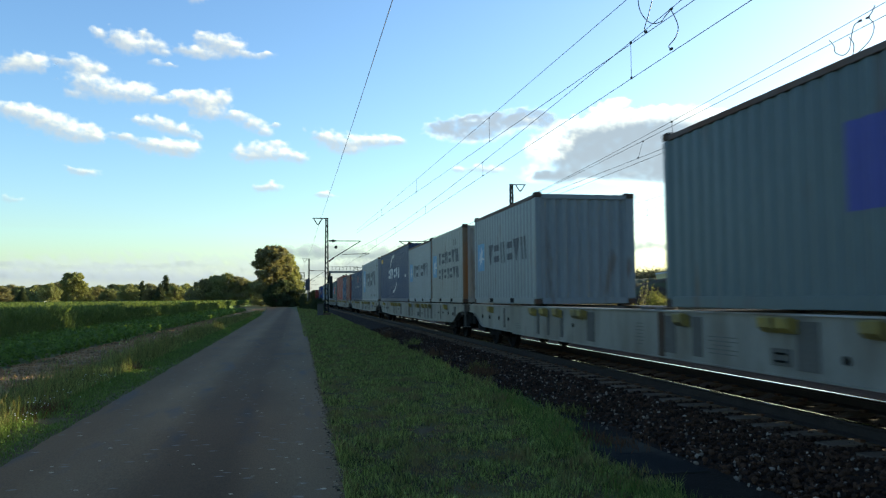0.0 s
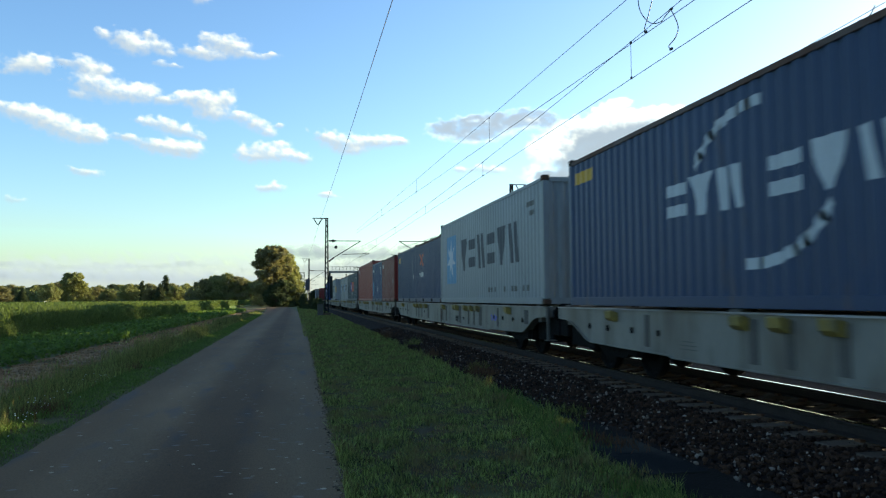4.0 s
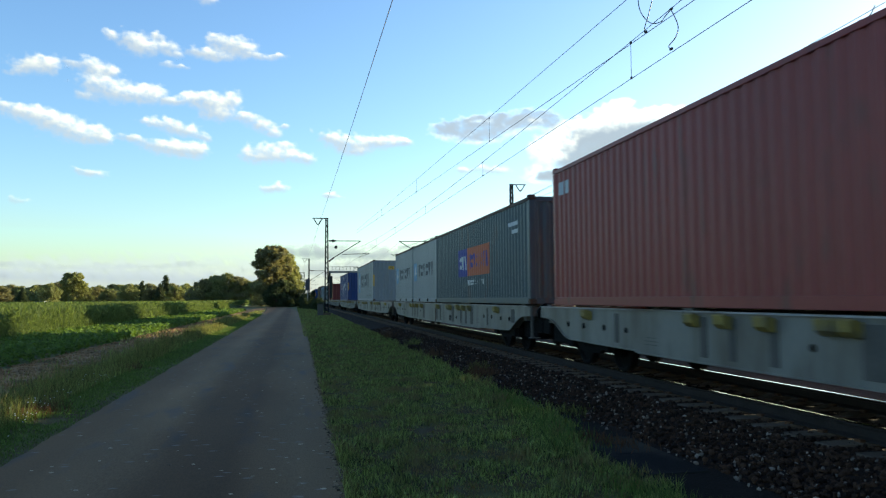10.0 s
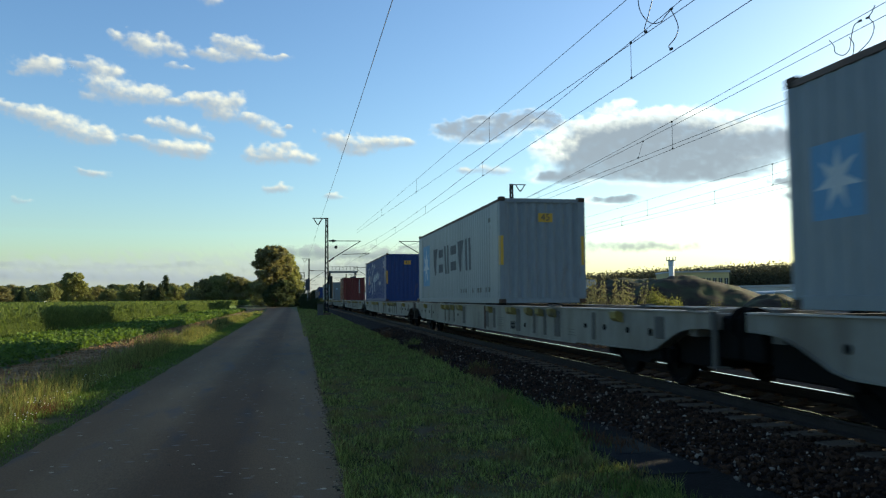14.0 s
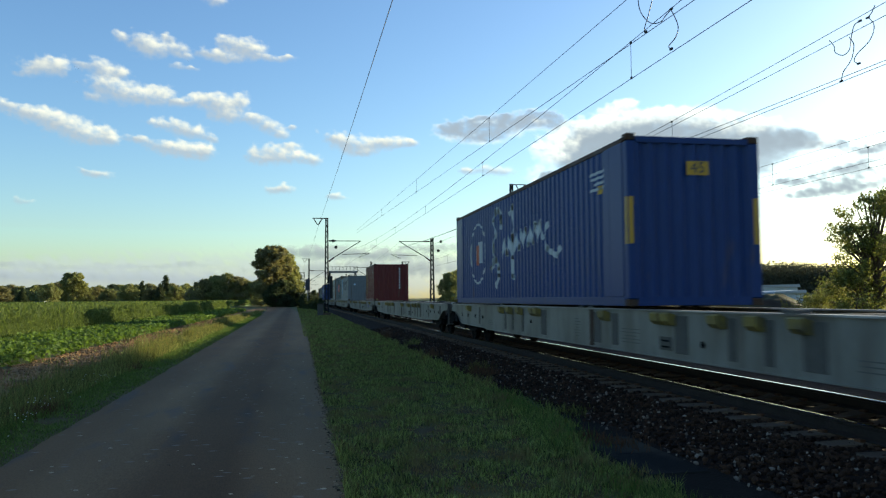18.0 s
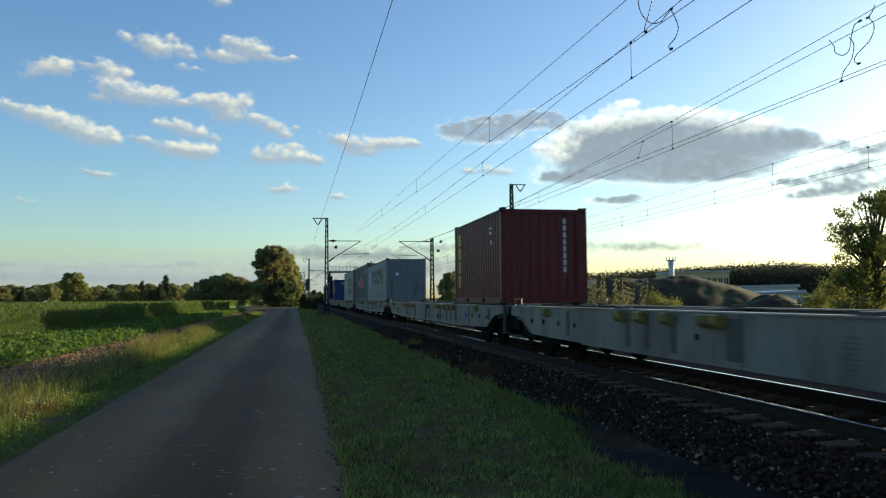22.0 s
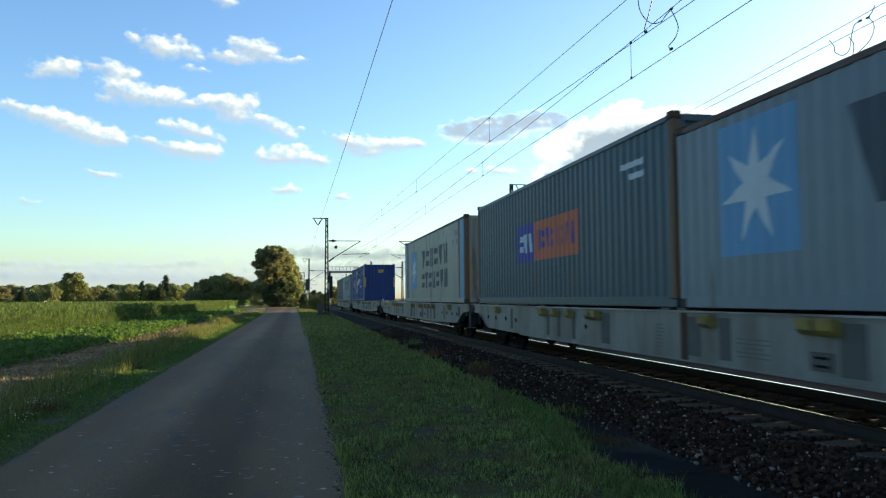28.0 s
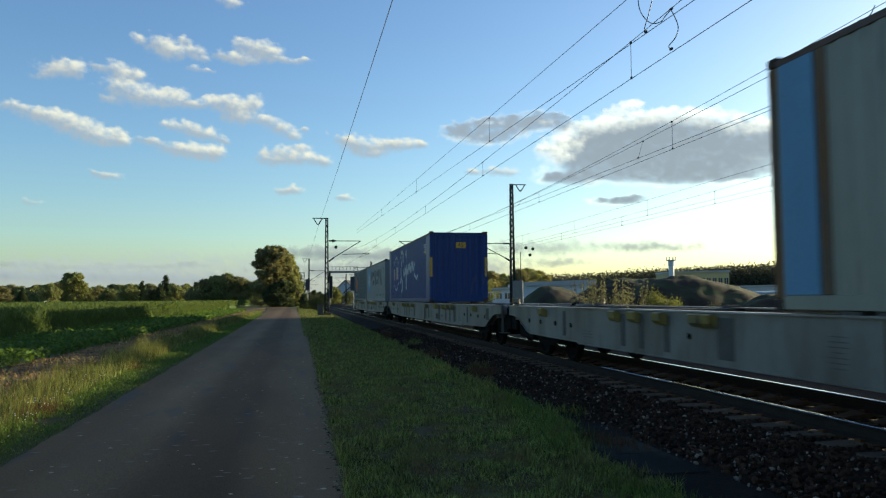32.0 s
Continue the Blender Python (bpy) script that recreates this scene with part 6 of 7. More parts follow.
def verge_grass():
    # mown turf between road and ballast: fine blades, with tufts, thin brown patches and longer grass along the bare soil
    n = 230000
    y = 4.0 + 62 * rng.random(n) ** 2.1
    x = rng.uniform(ROAD_R + 0.02, 3.75, n) + 0.0058 * np.minimum(y, 80)
    x = np.where(x > 3.75, 3.75 - rng.random(n), x)
    bare = field(x, y, 1.5, 9) + 0.4 * field(x, y, 4.5, 2)
    keep = (bare > -0.62) & ((x < 3.3 + 0.15 * np.sin(y * 3)) | (y > 9.6))
    x, y, bare = x[keep], y[keep], bare[keep]
    n = len(x)
    tuft = 0.45 + 1.5 * np.abs(field(x, y, 3.4, 4)) + 0.6 * np.clip(field(x, y, 0.9, 5), 0, 1)
    edge = np.clip((x - 2.7) / 0.8, 0, 1) + 0.6 * np.clip((0.62 - x + 0.0058 * y) / 0.2, 0, 1)
    high = rng.uniform(0.025, 0.085, n) * np.clip(1.0 + 1.2 * bare, 0.45, 1.3) * tuft * (1 + 1.0 * edge)
    wide = rng.uniform(0.0035, 0.0075, n) * (1 + y / 9)
    dry = rng.random(n) < np.clip(0.1 - 1.0 * bare - 0.25 * (y > 11), 0.04, 0.8)
    for sel, m, tag in ((~dry, GRASS, "short rough green turf with thin brown patches"), (dry, STRAW, "withered straw-coloured blades in the turf")):
        blades("grass", x[sel], y[sel], np.full(sel.sum(), -0.383), high[sel], wide[sel], m, tag, "grass", 0.9)
    n = 42000
    y = 36 + 130 * rng.random(n) ** 1.4
    x = rng.uniform(ROAD_R + 0.05, 3.75, n) + 0.0058 * np.minimum(y, 80) * (rng.random(n) < 0.5)
    blades("grass", x, y, np.full(n, -0.383), rng.uniform(0.04, 0.12, n), rng.uniform(0.02, 0.05, n) * (1 + y / 60), GRASS, "green turf running off beside the tracks", "grass", 0.9)
    # taller tufts where the turf meets the bare soil
    for cx, cy, h in ((3.25, 9.3, 0.22), (3.1, 8.6, 0.18), (3.35, 10.2, 0.2), (2.95, 6.4, 0.17), (3.05, 5.6, 0.2), (2.7, 5.2, 0.16), (3.45, 11.4, 0.2), (3.6, 13.2, 0.2), (3.5, 12.3, 0.17)):
        n = 420
        blades("grass_tuft", cx + 0.17 * rng.normal(size=n), cy + 0.3 * rng.normal(size=n), np.full(n, -0.385), rng.uniform(0.4, 1.0, n) * h, rng.uniform(0.004, 0.008, n), LUSH, "longer tuft of green grass beside bare soil", "grass", 0.7)
    # low green margin of the field side, shaded, close to the road
    n = 70000
    y = 5.0 + 90 * rng.random(n) ** 1.9
    x = ROAD_L - 0.0065 * np.minimum(y, 80) + 0.06 - 1.15 * rng.random(n) ** 0.8
    keep = field(x, y, 1.6, 3) > -0.45
    x, y = x[keep], y[keep]
    n = len(x)
    off = (ROAD_L - 0.0065 * np.minimum(y, 80)) - x
    blades("grass", x, y, np.full(n, -0.385), rng.uniform(0.03, 0.10, n) * np.clip(0.45 + off * 0.9, 0.4, 1.4) * (0.7 + 0.7 * np.abs(field(x, y, 1.4, 6))), rng.uniform(0.004, 0.008, n) * (1 + y / 14), LUSH, "low lush grass along the road's edge", "grass", 0.8)
    n = 36000
    y = 5.0 + 110 * rng.random(n) ** 1.7
    x = rng.uniform(-5.0, -3.8, n) - 0.0065 * np.minimum(y, 80)
    blades("grass", x, y, np.full(n, -0.385), rng.uniform(0.06, 0.2, n), rng.uniform(0.004, 0.008, n) * (1 + y / 14), GRASS, "green grass and weeds on the field verge", "grass", 0.7)
    # tall golden grass in clumps, with seed heads
    n = 26000
    y = 7.5 + 75 * rng.random(n) ** 1.5
    x = -4.33 - 0.0065 * np.minimum(y, 80) + 0.33 * rng.normal(size=n) + 0.12 * np.sin(y * 0.6)
    keep = (x < -3.72 - 0.0065 * np.minimum(y, 80)) & (x > -5.3)
    x, y = x[keep], y[keep]
    clump = field(x, y, 0.75, 7) + 0.35 * field(x, y, 2.2, 8)
    keep = clump > -0.06
    x, y, clump = x[keep], y[keep], clump[keep]
    n = len(x)
    high = (0.2 + 0.5 * rng.random(n)) * (0.55 + 1.0 * np.clip(clump, 0, 0.7))
    blades("tall_grass", x, y, np.full(n, -0.385), high, rng.uniform(0.003, 0.0055, n) * (1 + y / 16), DRY, "tall golden grass in clumps along the field verge", "grass", 0.45)
    sel = rng.random(n) < 0.2
    x, y, high = x[sel], y[sel], high[sel] * rng.uniform(0.85, 1.15, sel.sum())
    n = len(x)
    a = rng.uniform(0, 6.28, n)
    bend = 0.16 * high
    hx, hy = x + bend * np.cos(a), y + bend * np.sin(a)
    blades("seed_heads", hx, hy, -0.385 + high * 0.92, rng.uniform(0.04, 0.09, n), rng.uniform(0.005, 0.009, n) * (1 + y / 26), SEED, "ripe seed heads on the tall grass", "grass", 0.5)
    # a withered brown clump at the foot of the tall grass
    for cx, cy in ((-3.95, 12.6), (-3.85, 13.1), (-4.0, 20.5)):
        n = 260
        blades("weed_clump", cx + 0.16 * rng.normal(size=n), cy + 0.35 * rng.normal(size=n), np.full(n, -0.385), rng.uniform(0.08, 0.24, n), np.full(n, 0.007), RUSTY, "withered brown weeds at the foot of tall grass", "weeds", 0.8)
    n = 2600
    y = 9 + 60 * rng.random(n) ** 1.6
    x = rng.uniform(-7.3, -5.4, n)
    keep = patchy(x, y, 0.8, 0.12)
    x, y = x[keep], y[keep]
    n = len(x)
    blades("weeds", x, y, np.full(n, -0.37), rng.uniform(0.04, 0.2, n), rng.uniform(0.008, 0.016, n) * (1 + y / 18), GRASS, "scattered weeds on the bare field edge", "weeds", 0.8)
    # broad-leaved weeds low in the turf on both sides of the road
    for n, y0, y1, x0, x1, big, top, tag in ((3600, 5.5, 40, -4.4, -3.1, 0.03, 0.09, "broad-leaved green weeds beside the road"), (3000, 4.3, 26, 0.5, 3.3, 0.02, 0.035, "small broad-leaved weeds in the mown turf")):
        y = y0 + (y1 - y0) * rng.random(n) ** 1.8
        x = rng.uniform(x0, x1, n)
        keep = patchy(x, y, 1.9, -0.05)
        x, y = x[keep], y[keep]
        n = len(x)
        nn = rng.normal(size=(n, 3)) * 0.6 + np.array([0, 0, 1.0])
        nn /= np.linalg.norm(nn, axis=1, keepdims=True)
        v, f = quads(np.stack([x, y, -0.375 + top * rng.random(n) ** 1.5], 1), nn, rng.uniform(0.4, 1.0, n) * big * (1 + y / 40), 1.6)
        tagged(part("weeds", (v.tolist(), f.tolist()), LUSH), tag, "weeds", kind="stuff")
    # weeds on the ballast edge and dry clumps
    for cx, cy, h, m in ((4.25, 16.6, 0.3, RUSTY), (4.1, 17.2, 0.34, RUSTY), (4.3, 17.9, 0.3, DRY), (4.05, 11.0, 0.2, DRY), (4.05, 22.5, 0.36, RUSTY), (4.3, 28, 0.4, DRY), (4.0, 34, 0.45, RUSTY), (3.5, 8.9, 0.16, RUSTY), (3.75, 8.5, 0.15, RUSTY)):
        n = 160
        blades("weed_clump", cx + 0.16 * rng.normal(size=n), cy + 0.2 * rng.normal(size=n), np.full(n, -0.39), rng.uniform(0.4, 1.0, n) * h, np.full(n, 0.012), m, "clump of dry weeds on the ballast edge", "weeds", 0.7)
    # white flowers by the road
    n = 110
    y = 8.8 + 9 * rng.random(n) ** 1.6
    x = -3.75 - 0.03 * (y - 8.8) + 0.2 * rng.normal(size=n)
    p = np.stack([x, y, rng.uniform(-0.3, -0.1, n)], 1)
    v, f = quads(p, np.tile([0.2, -0.6, 0.8], (n, 1)), 0.017, 1.0)
    tagged(part("flowers", (v.tolist(), f.tolist()), PETAL), "small white flowers among the grass", "flowers", kind="stuff")


RUSTY = mat("withered_brown_weeds", (0.085, 0.045, 0.026), 0.8, 0.0, 0.3, 3, 20, 0, translucent=0.2)
verge_grass()


def broad_leaves():
    n = 80000
    y = 10 + 110 * rng.random(n) ** 1.5
    x = rng.uniform(-11.9, -7.3, n)
    rowed = 0.5 + 0.5 * np.cos((x + 7.4) * 2 * np.pi / 0.75)
    keep = rng.random(n) < 0.25 + 0.75 * rowed
    x, y = x[keep], y[keep]
    n = len(x)
    z = -0.36 + rng.random(n) ** 0.7 * np.array([0.28 + 0.25 * abs(noise.noise((a * 0.8, b * 0.8, 2))) for a, b in zip(x.tolist(), y.tolist())])
    nn = rng.normal(size=(n, 3)) * 0.7 + np.array([0.2, -0.2, 1.0])
    nn /= np.linalg.norm(nn, axis=1, keepdims=True)
    v, f = quads(np.stack([x, y, z], 1), nn, rng.uniform(0.045, 0.10, n) * (1 + y / 70), 1.5)
    tagged(part("low_crop", (v.tolist(), f.tolist()), BEET), "rows of low broad-leaved green crop", "crop", kind="stuff")


def feather_crop():
    n = 210000
    d = 10 + 200 * rng.random(n) ** 1.9
    x = -11.6 - 75 * rng.random(n) ** 1.6
    y = d
    keep = (x > -0.45 * y - 16)
    x, y = x[keep], y[keep]
    n = len(x)
    hh = np.array([1.5 + 0.16 * noise.noise((a * 0.35, b * 0.35, 7)) for a, b in zip(x.tolist(), y.tolist())])
    z = LAND_Z + hh * (0.25 + 0.75 * rng.random(n) ** 0.45)
    tip = 1 + y / 40
    blades("feathery_crop", x, y, z - 0.1, rng.uniform(0.10, 0.28, n), rng.uniform(0.010, 0.022, n) * tip * 1.4, CROP, "tall dense feathery green crop covering the field", "crop", 1.2)
    n = 70000
    y = 11 + 130 * rng.random(n) ** 1.7
    u = rng.random(n)
    x = -11.55 - 1.6 * u ** 1.6 + 0.35 * rng.normal(size=n) * (0.3 + u)
    blades("feathery_crop", x, y, LAND_Z + 1.25 * u ** 0.8 + 0.1, rng.uniform(0.12, 0.34, n), rng.uniform(0.006, 0.014, n) * (1 + y / 40), CROP, "soft feathery edge of the tall green crop", "crop", 1.4)
    s, ys = Shape(), np.arange(4, 260, 2.0)
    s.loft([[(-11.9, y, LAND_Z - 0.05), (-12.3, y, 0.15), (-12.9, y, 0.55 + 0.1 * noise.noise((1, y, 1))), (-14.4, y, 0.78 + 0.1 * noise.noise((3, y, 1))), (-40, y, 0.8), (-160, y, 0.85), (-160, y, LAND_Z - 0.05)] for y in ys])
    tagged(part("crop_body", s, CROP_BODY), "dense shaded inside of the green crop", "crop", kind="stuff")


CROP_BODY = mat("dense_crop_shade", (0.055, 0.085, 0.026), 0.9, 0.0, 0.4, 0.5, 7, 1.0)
broad_leaves()
feather_crop()


# ---- clouds: drifting puffs far off ----
# glowing cloud colour: lit and grey tones are painted, no lamp lights them
def cloud_mat(name, lit, grey, strength=1.0, cover=0.93, mottle=0.3, ragged=0.9):
    m = bpy.data.materials.new(name)
    m.use_nodes = True
    n, l = m.node_tree.nodes, m.node_tree.links
    n.remove(n["Principled BSDF"])
    den, shade = n.new("ShaderNodeAttribute"), n.new("ShaderNodeAttribute")
    den.attribute_name, shade.attribute_name = "puff", "lit_tone"
    co = n.new("ShaderNodeTexCoord")
    wisp = n.new("ShaderNodeTexNoise")
    wisp.inputs["Scale"].default_value, wisp.inputs["Detail"].default_value, wisp.inputs["Roughness"].default_value = 0.022, 7, 0.6
    l.new(co.outputs["Object"], wisp.inputs["Vector"])
    add = n.new("ShaderNodeMath")
    add.operation = "MULTIPLY_ADD"
    add.inputs[1].default_value = ragged
    l.new(wisp.outputs["Fac"], add.inputs[0])
    l.new(den.outputs["Fac"], add.inputs[2])
    alpha = n.new("ShaderNodeMapRange")
    alpha.interpolation_type = "SMOOTHSTEP"
    alpha.inputs[1].default_value, alpha.inputs[2].default_value, alpha.inputs[4].default_value = 0.3 - 0.5 * (0.9 - ragged), 1.42 - 0.7 * (0.9 - ragged), cover
    l.new(add.outputs[0], alpha.inputs[0])
    tone = n.new("ShaderNodeMath")
    tone.operation = "MULTIPLY_ADD"
    tone.inputs[1].default_value = mottle
    l.new(wisp.outputs["Fac"], tone.inputs[0])
    l.new(shade.outputs["Fac"], tone.inputs[2])
    mr = n.new("ShaderNodeMapRange")
    mr.interpolation_type = "SMOOTHSTEP"
    mr.inputs[1].default_value, mr.inputs[2].default_value = 0.25, 1.05
    l.new(tone.outputs[0], mr.inputs[0])
    mix = n.new("ShaderNodeMix")
    mix.data_type = "RGBA"
    mix.inputs[6].default_value, mix.inputs[7].default_value = (*grey, 1), (*lit, 1)
    l.new(mr.outputs[0], mix.inputs[0])
    em, tr, ms = n.new("ShaderNodeEmission"), n.new("ShaderNodeBsdfTransparent"), n.new("ShaderNodeMixShader")
    em.inputs[1].default_value = strength
    l.new(mix.outputs[2], em.inputs[0])
    l.new(alpha.outputs[0], ms.inputs[0])
    l.new(tr.outputs[0], ms.inputs[1])
    l.new(em.outputs[0], ms.inputs[2])
    l.new(ms.outputs[0], n["Material Output"].inputs[0])
    return m


CLOUDS = []
CLOUD_FAR = 3200.0


def sky_point(px, py, d):
    """A point d metres out along the sighting with those coordinates."""
    m = VIEW.to_3x3()
    return EYE + (m @ Vector(((px - 784) / 1359, (441 - py) / 1359, -1))) * d


def cloud(material, label, drift, lobes, body=1.0, backlit=False, cell=3.0):
    """A bank of vapour with soft lobes (across, down, half width, half height in sighting units), thin ragged edges;
    light from above and the sun's side is painted as tone.
    """
    seed = len(CLOUDS) + 1
    d = CLOUD_FAR + 22 * (seed % 17)
    k = d / 1359
    x0, x1 = min(a - 1.9 * r for a, b, r, h in lobes), max(a + 1.9 * r for a, b, r, h in lobes)
    y0, y1 = min(b - 2.0 * h for a, b, r, h in lobes), max(b + 2.0 * h for a, b, r, h in lobes)
    cx, cy = (x0 + x1) / 2, (y0 + y1) / 2
    nx, nz = max(8, int((x1 - x0) / cell)), max(6, int((y1 - y0) / cell * 1.2))
    verts, den, hi = [], [], []
    for j in range(nz + 1):
        for i in range(nx + 1):
            u, v = x0 + (x1 - x0) * i / nx, y0 + (y1 - y0) * j / nz
            big, mid = noise.noise((u / 30, v / 20, seed * 1.7)), noise.noise((u / 13, v / 9, seed * 2.3))
            fine = noise.noise((u / 6, v / 4.5, seed * 1.3))
            sway = 2.0 if backlit and cell > 4 else 1.0
            uu, vv = u + 7 * sway * big + 3.5 * mid, v + 4 * sway * big + 3 * mid
            field_sum = up = 0.0
            for a, b, r, h in lobes:
                g = math.exp(-((uu - a) / r / 1.05) ** 2 - ((vv - b) / h / 1.15) ** 2)
                field_sum += g
                up += g * (0.75 * (b - vv) / h + 0.35 * (uu - a) / r)
            rough = 0.45 if backlit and cell > 4 else 1.0
            q = 1.3 * (1 - math.exp(-1.6 * field_sum)) + rough * (0.3 * mid + 0.2 * fine) + 0.12 * big - 0.42
            q = min(q, 1.0) * body
            if backlit:
                tone = 0.86 - 1.1 * min(1.0, max(0.0, q)) + 0.12 * mid + 0.06 * fine + 0.42 * noise.noise((u / 48, v / 14, seed * 4.1))
            else:
                tone = 0.36 + 0.75 * up / (field_sum + 0.12) + 0.16 * mid + 0.1 * fine
            verts.append(((u - cx) * k, -14 * max(0, q), (cy - v) * k))
            den.append(q)
            hi.append(tone)
    faces = []
    for j in range(nz):
        for i in range(nx):
            a = j * (nx + 1) + i
            ids = (a, a + 1, a + nx + 2, a + nx + 1)
            if max(den[t] for t in ids) > -0.42:
                faces.append(ids)
    used = sorted({t for f in faces for t in f})
    back = {t: n for n, t in enumerate(used)}
    me = bpy.data.meshes.new("cloud")
    me.from_pydata([verts[t] for t in used], [], [tuple(back[t] for t in f) for f in faces])
    for key, vals in (("puff", den), ("lit_tone", hi)):
        at = me.attributes.new(key, "FLOAT", "POINT")
        at.data.foreach_set("value", [vals[t] for t in used])
    me.materials.append(material)
    ob = tagged(new("cloud", me), label, "cloud", "clouds")
    CLOUDS.append((ob, cx - 22 * drift, cy - 3.3 * drift, d, drift))


WHITE_CLOUD = cloud_mat("bright_cumulus", (1.0, 0.95, 0.83), (0.43, 0.48, 0.57), 0.54, 0.92)
GREY_CLOUD = cloud_mat("backlit_grey_cloud", (1.35, 1.32, 1.22), (0.29, 0.335, 0.41), 0.62, 0.96, 0.1, 0.4)
BRIGHT_CLOUD = cloud_mat("sunlit_cloud_edge", (1.3, 1.26, 1.12), (0.85, 0.88, 0.88), 0.62, 0.8)
SHADED_CLOUD = cloud_mat("shaded_cloud", (1.05, 1.02, 0.92), (0.32, 0.37, 0.46), 0.6, 0.94)
VEIL = cloud_mat("thin_evening_veil", (0.5, 0.54, 0.6), (0.3, 0.34, 0.42), 0.44, 0.8)
# glowing sheet, added to turn the low sky from yellow-green to pale blue
SKY_TINT = cloud_mat("pale_blue_sky_tint", (0.56, 0.63, 0.72), (0.5, 0.57, 0.68), 0.5, 0.62, 0.1, 0.25)
SMALL = "small white fair-weather cloud in the blue evening sky"
cloud(WHITE_CLOUD, SMALL, 2.1, ((95, 110, 24, 12), (72, 124, 28, 10), (112, 118, 11, 13), (50, 133, 15, 5)))
cloud(WHITE_CLOUD, SMALL, 2.2, ((225, 73, 11, 7), (262, 78, 20, 16), (285, 88, 26, 13), (303, 66, 9, 6), (322, 82, 17, 9), (335, 96, 13, 6)))
cloud(WHITE_CLOUD, SMALL, 2.1, ((425, 84, 28, 14), (455, 88, 22, 14), (385, 102, 22, 8), (410, 107, 28, 7), (490, 102, 28, 5), (515, 97, 13, 4)))
cloud(WHITE_CLOUD, "wisp of white cloud", 2.1, ((320, 118, 12, 5), (345, 122, 14, 3)), 0.8)
cloud(WHITE_CLOUD, SMALL, 2.1, ((157, 120, 12, 7), (185, 118, 17, 9), (200, 132, 27, 11), (217, 124, 14, 9)), 0.92)
cloud(WHITE_CLOUD, "thin white cloud with soft edges", 1.9, ((205, 158, 34, 16), (245, 171, 42, 14), (290, 160, 19, 10), (275, 170, 24, 11), (175, 178, 14, 6)), 0.85)
cloud(WHITE_CLOUD, "long white cloud with a grey base", 1.5, ((20, 193, 26, 7), (60, 203, 34, 10), (95, 212, 34, 13), (130, 225, 34, 15), (165, 239, 32, 13), (185, 226, 13, 8), (195, 240, 11, 8)))
cloud(WHITE_CLOUD, SMALL, 1.75, ((325, 186, 14, 9), (355, 182, 20, 9), (385, 180, 25, 12), (410, 186, 28, 17), (430, 175, 13, 10), (400, 205, 26, 10)))
cloud(WHITE_CLOUD, SMALL, 1.6, ((455, 212, 20, 8), (480, 225, 21, 9), (500, 238, 15, 8), (522, 225, 9, 4)))
cloud(WHITE_CLOUD, SMALL, 1.5, ((285, 222, 14, 5), (320, 226, 28, 10), (350, 236, 22, 9), (378, 243, 9, 6)))
cloud(WHITE_CLOUD, "white cloud with a grey base", 1.45, ((250, 249, 22, 6), (290, 258, 28, 9), (320, 264, 34, 12), (350, 268, 24, 11), (367, 262, 13, 11)))
cloud(WHITE_CLOUD, SMALL, 1.35, ((465, 282, 22, 9), (500, 278, 34, 12), (515, 258, 18, 7), (540, 278, 20, 8), (560, 284, 13, 7), (490, 268, 24, 7)))
cloud(WHITE_CLOUD, "white cloud with a grey base", 1.25, ((595, 245, 17, 8), (620, 255, 28, 11), (655, 258, 32, 12), (690, 254, 24, 8), (720, 252, 20, 7), (735, 254, 9, 6), (640, 272, 24, 5)))
cloud(WHITE_CLOUD, "wisp of white cloud", 1.3, ((178, 311, 22, 5), (160, 305, 10, 4)), 0.85)
cloud(WHITE_CLOUD, "wisp of white cloud", 1.2, ((488, 338, 14, 6), (510, 335, 15, 7)), 0.85)
cloud(WHITE_CLOUD, "wisp of white cloud", 1.1, ((590, 348, 10, 4), (603, 350, 13, 5)), 0.85)
cloud(WHITE_CLOUD, "faint wisp of cloud", 1.1, ((45, 356, 14, 5),), 0.75)
cloud(WHITE_CLOUD, "wisp of white cloud", 2.0, ((388, 3, 19, 8),), 0.9)
cloud(BRIGHT_CLOUD, "bright ragged rim of the cloud bank", 0.6, ((995, 240, 32, 18), (1060, 213, 44, 13), (1120, 206, 44, 11), (1185, 203, 44, 11), (1250, 213, 50, 12), (985, 268, 22, 12), (1320, 232, 50, 12), (960, 255, 18, 9)), 1.0, False, 4.0)
cloud(BRIGHT_CLOUD, "small bright cloud lit by the low sun", 0.75, ((1098, 190, 24, 10), (1115, 186, 13, 6), (1078, 198, 13, 5)))
cloud(SHADED_CLOUD, "grey cloud with bright edges", 0.9, ((800, 232, 22, 9), (840, 222, 38, 13), (880, 226, 42, 15), (920, 216, 34, 12), (960, 211, 28, 11), (985, 222, 20, 12), (850, 244, 44, 9)), 1.0, True)
cloud(WHITE_CLOUD, "shreds of white cloud", 0.8, ((860, 300, 22, 6), (890, 305, 22, 7), (830, 304, 12, 4)), 0.85)
cloud(GREY_CLOUD, "large grey backlit cloud bank", 0.6, ((1000, 252, 40, 16), (1045, 236, 50, 20), (1080, 226, 54, 20), (1130, 228, 64, 23), (1200, 237, 74, 26), (1280, 247, 74, 25), (1350, 259, 62, 19), (1400, 263, 36, 11), (1100, 262, 80, 22), (1200, 280, 100, 23), (1290, 290, 84, 20), (975, 303, 34, 9), (1020, 307, 50, 9), (1040, 285, 60, 16), (1150, 305, 84, 14), (1250, 315, 84, 12)), 1.0, True, 4.5)
cloud(GREY_CLOUD, "thin grey streak of cloud", 0.5, ((1080, 356, 36, 6), (1112, 352, 22, 6)), 0.95, True)
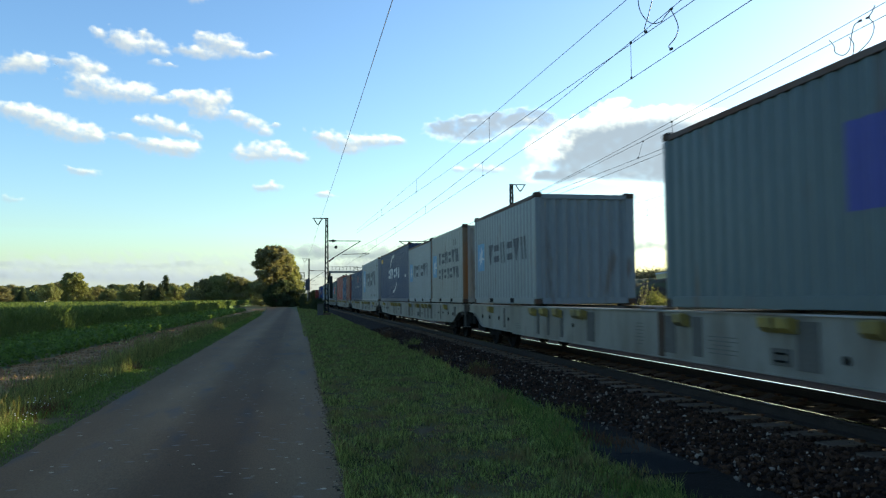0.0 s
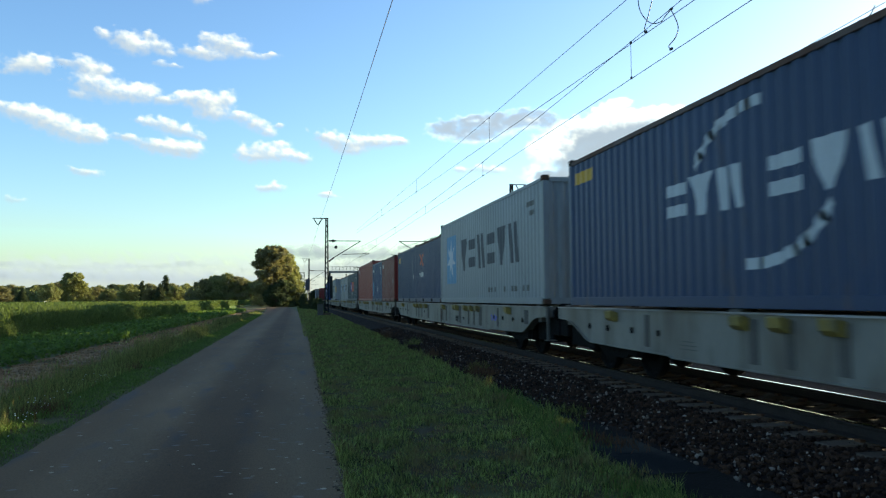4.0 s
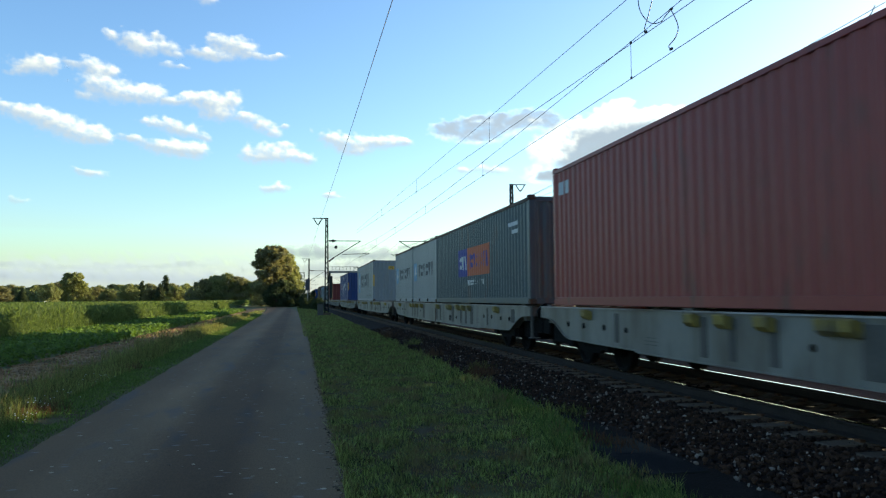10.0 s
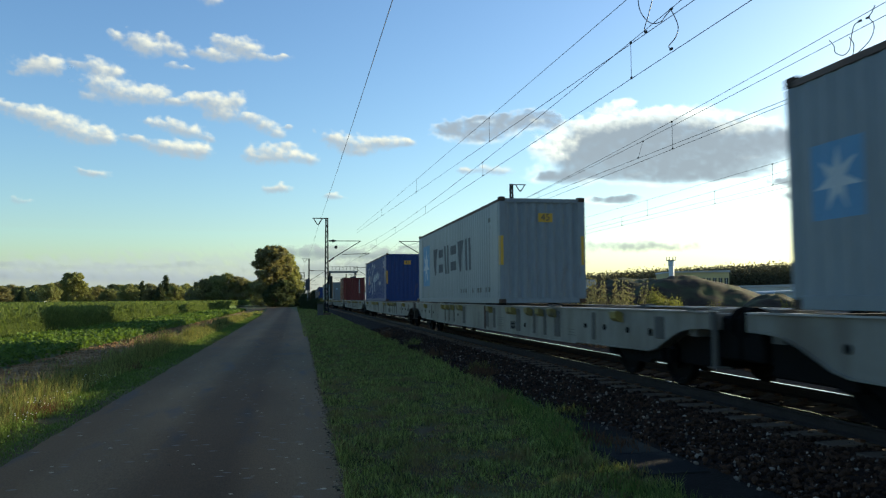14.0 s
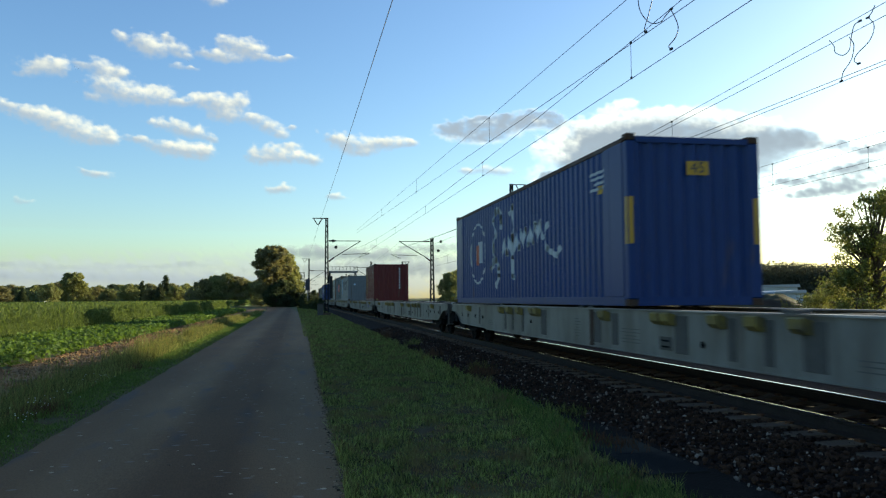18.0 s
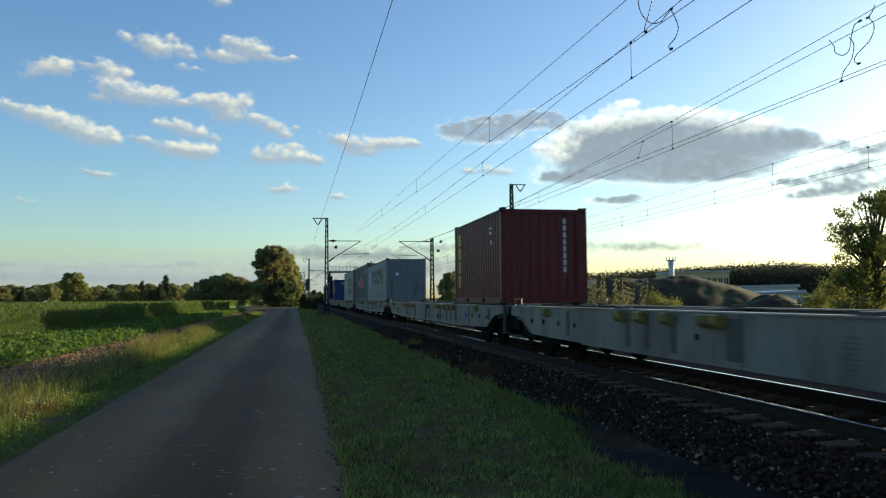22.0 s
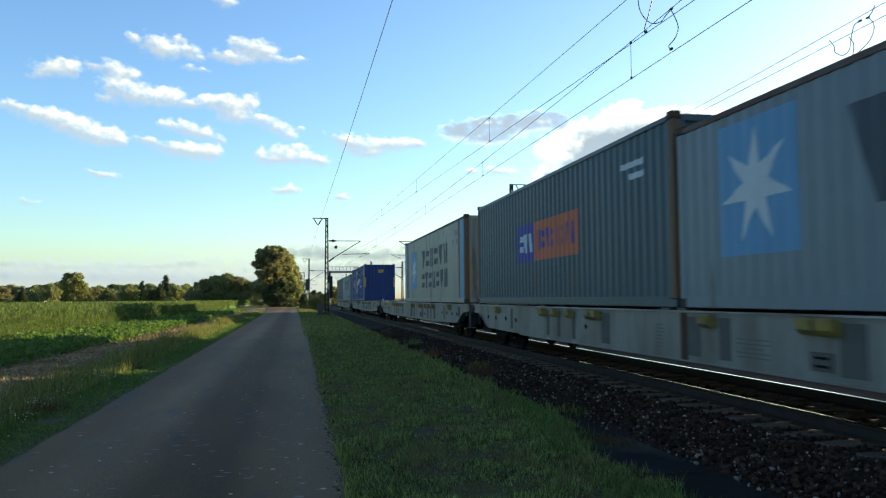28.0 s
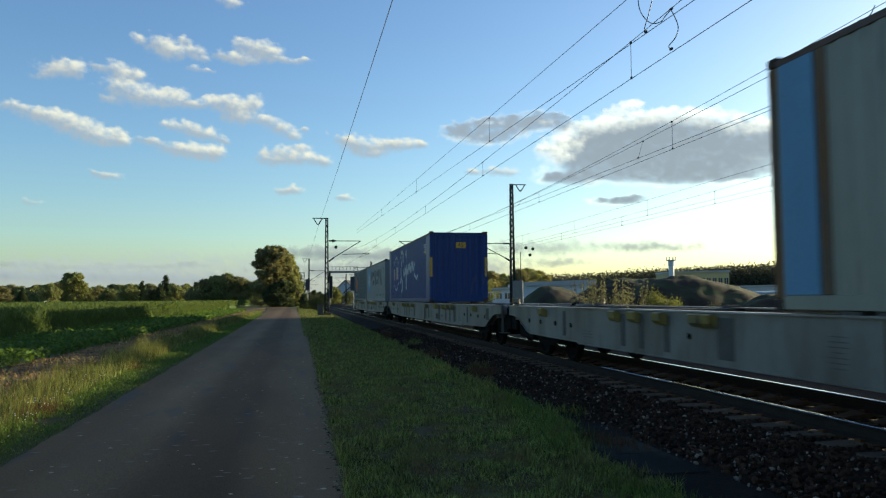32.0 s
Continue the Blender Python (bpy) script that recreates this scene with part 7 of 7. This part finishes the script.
cloud(GREY_CLOUD, "thin streaky cloud near the sun", 0.5, ((1470, 257, 46, 8), (1500, 302, 70, 14), (1440, 342, 64, 9), (1540, 272, 46, 9), (1520, 332, 60, 12), (1410, 318, 40, 8)), 1.0, True, 4.0)
cloud(VEIL, "thin sheet of grey cloud low in the sky", 0.3, ((1120, 437, 56, 8), (1190, 440, 40, 6), (985, 463, 50, 6)), 0.9)
cloud(VEIL, "long low band of violet-grey cloud", 0.2, ((540, 446, 50, 9), (610, 448, 66, 10), (690, 452, 56, 8), (770, 440, 50, 6)), 1.0, False, 4.0)
cloud(VEIL, "long low band of violet-grey cloud", 0.2, ((40, 488, 90, 9), (170, 490, 100, 10), (300, 492, 90, 9), (420, 494, 60, 8)), 1.0, False, 5.0)
cloud(VEIL, "faint low band of evening cloud", 0.2, ((20, 468, 60, 5), (130, 474, 80, 5), (250, 470, 70, 4), (330, 466, 40, 4)), 0.8, False, 5.0)
cloud(SKY_TINT, "added glowing sheet that tints the low sky pale blue", 0.1, ((60, 500, 200, 34), (260, 498, 200, 34), (460, 495, 180, 34), (640, 490, 160, 32), (800, 482, 140, 26)), 1.0, False, 9.0)
cloud(VEIL, "broad pale veil of evening cloud above the horizon", 0.2, ((620, 478, 140, 12), (800, 470, 130, 12), (960, 440, 110, 10)), 0.8, False, 6.0)


# ---- everything that moves ----
def motions():
    for ob, u, z in MOVERS:
        walk(ob, [(t, pose(TRACK, u - s, z)) for t, s in GONE])
    ts = [k / 15 for k in range(481)]
    way = np.interp(ts, [t for t, s in GONE], [s for t, s in GONE])
    turns = [(t, math.degrees(s / 0.46)) for t, s in zip(ts, way.tolist())]
    for ob in WHEELS:
        p = ob.matrix_basis.translation.copy()
        walk(ob, [(t, pose(p.x, p.y, p.z, a, 0, 0)) for t, a in turns])
    for ob, px, py, d, drift in CLOUDS:
        face = Matrix.Rotation(-YAW - math.atan((px - 784) / 1359), 4, "Z")
        rows = []
        for t in (0.0, 10.7, 21.3, 32.0):
            rows.append((t, Matrix.Translation(sky_point(px + drift * t, py + 0.15 * drift * t, d)) @ face))
        walk(ob, rows)


motions()
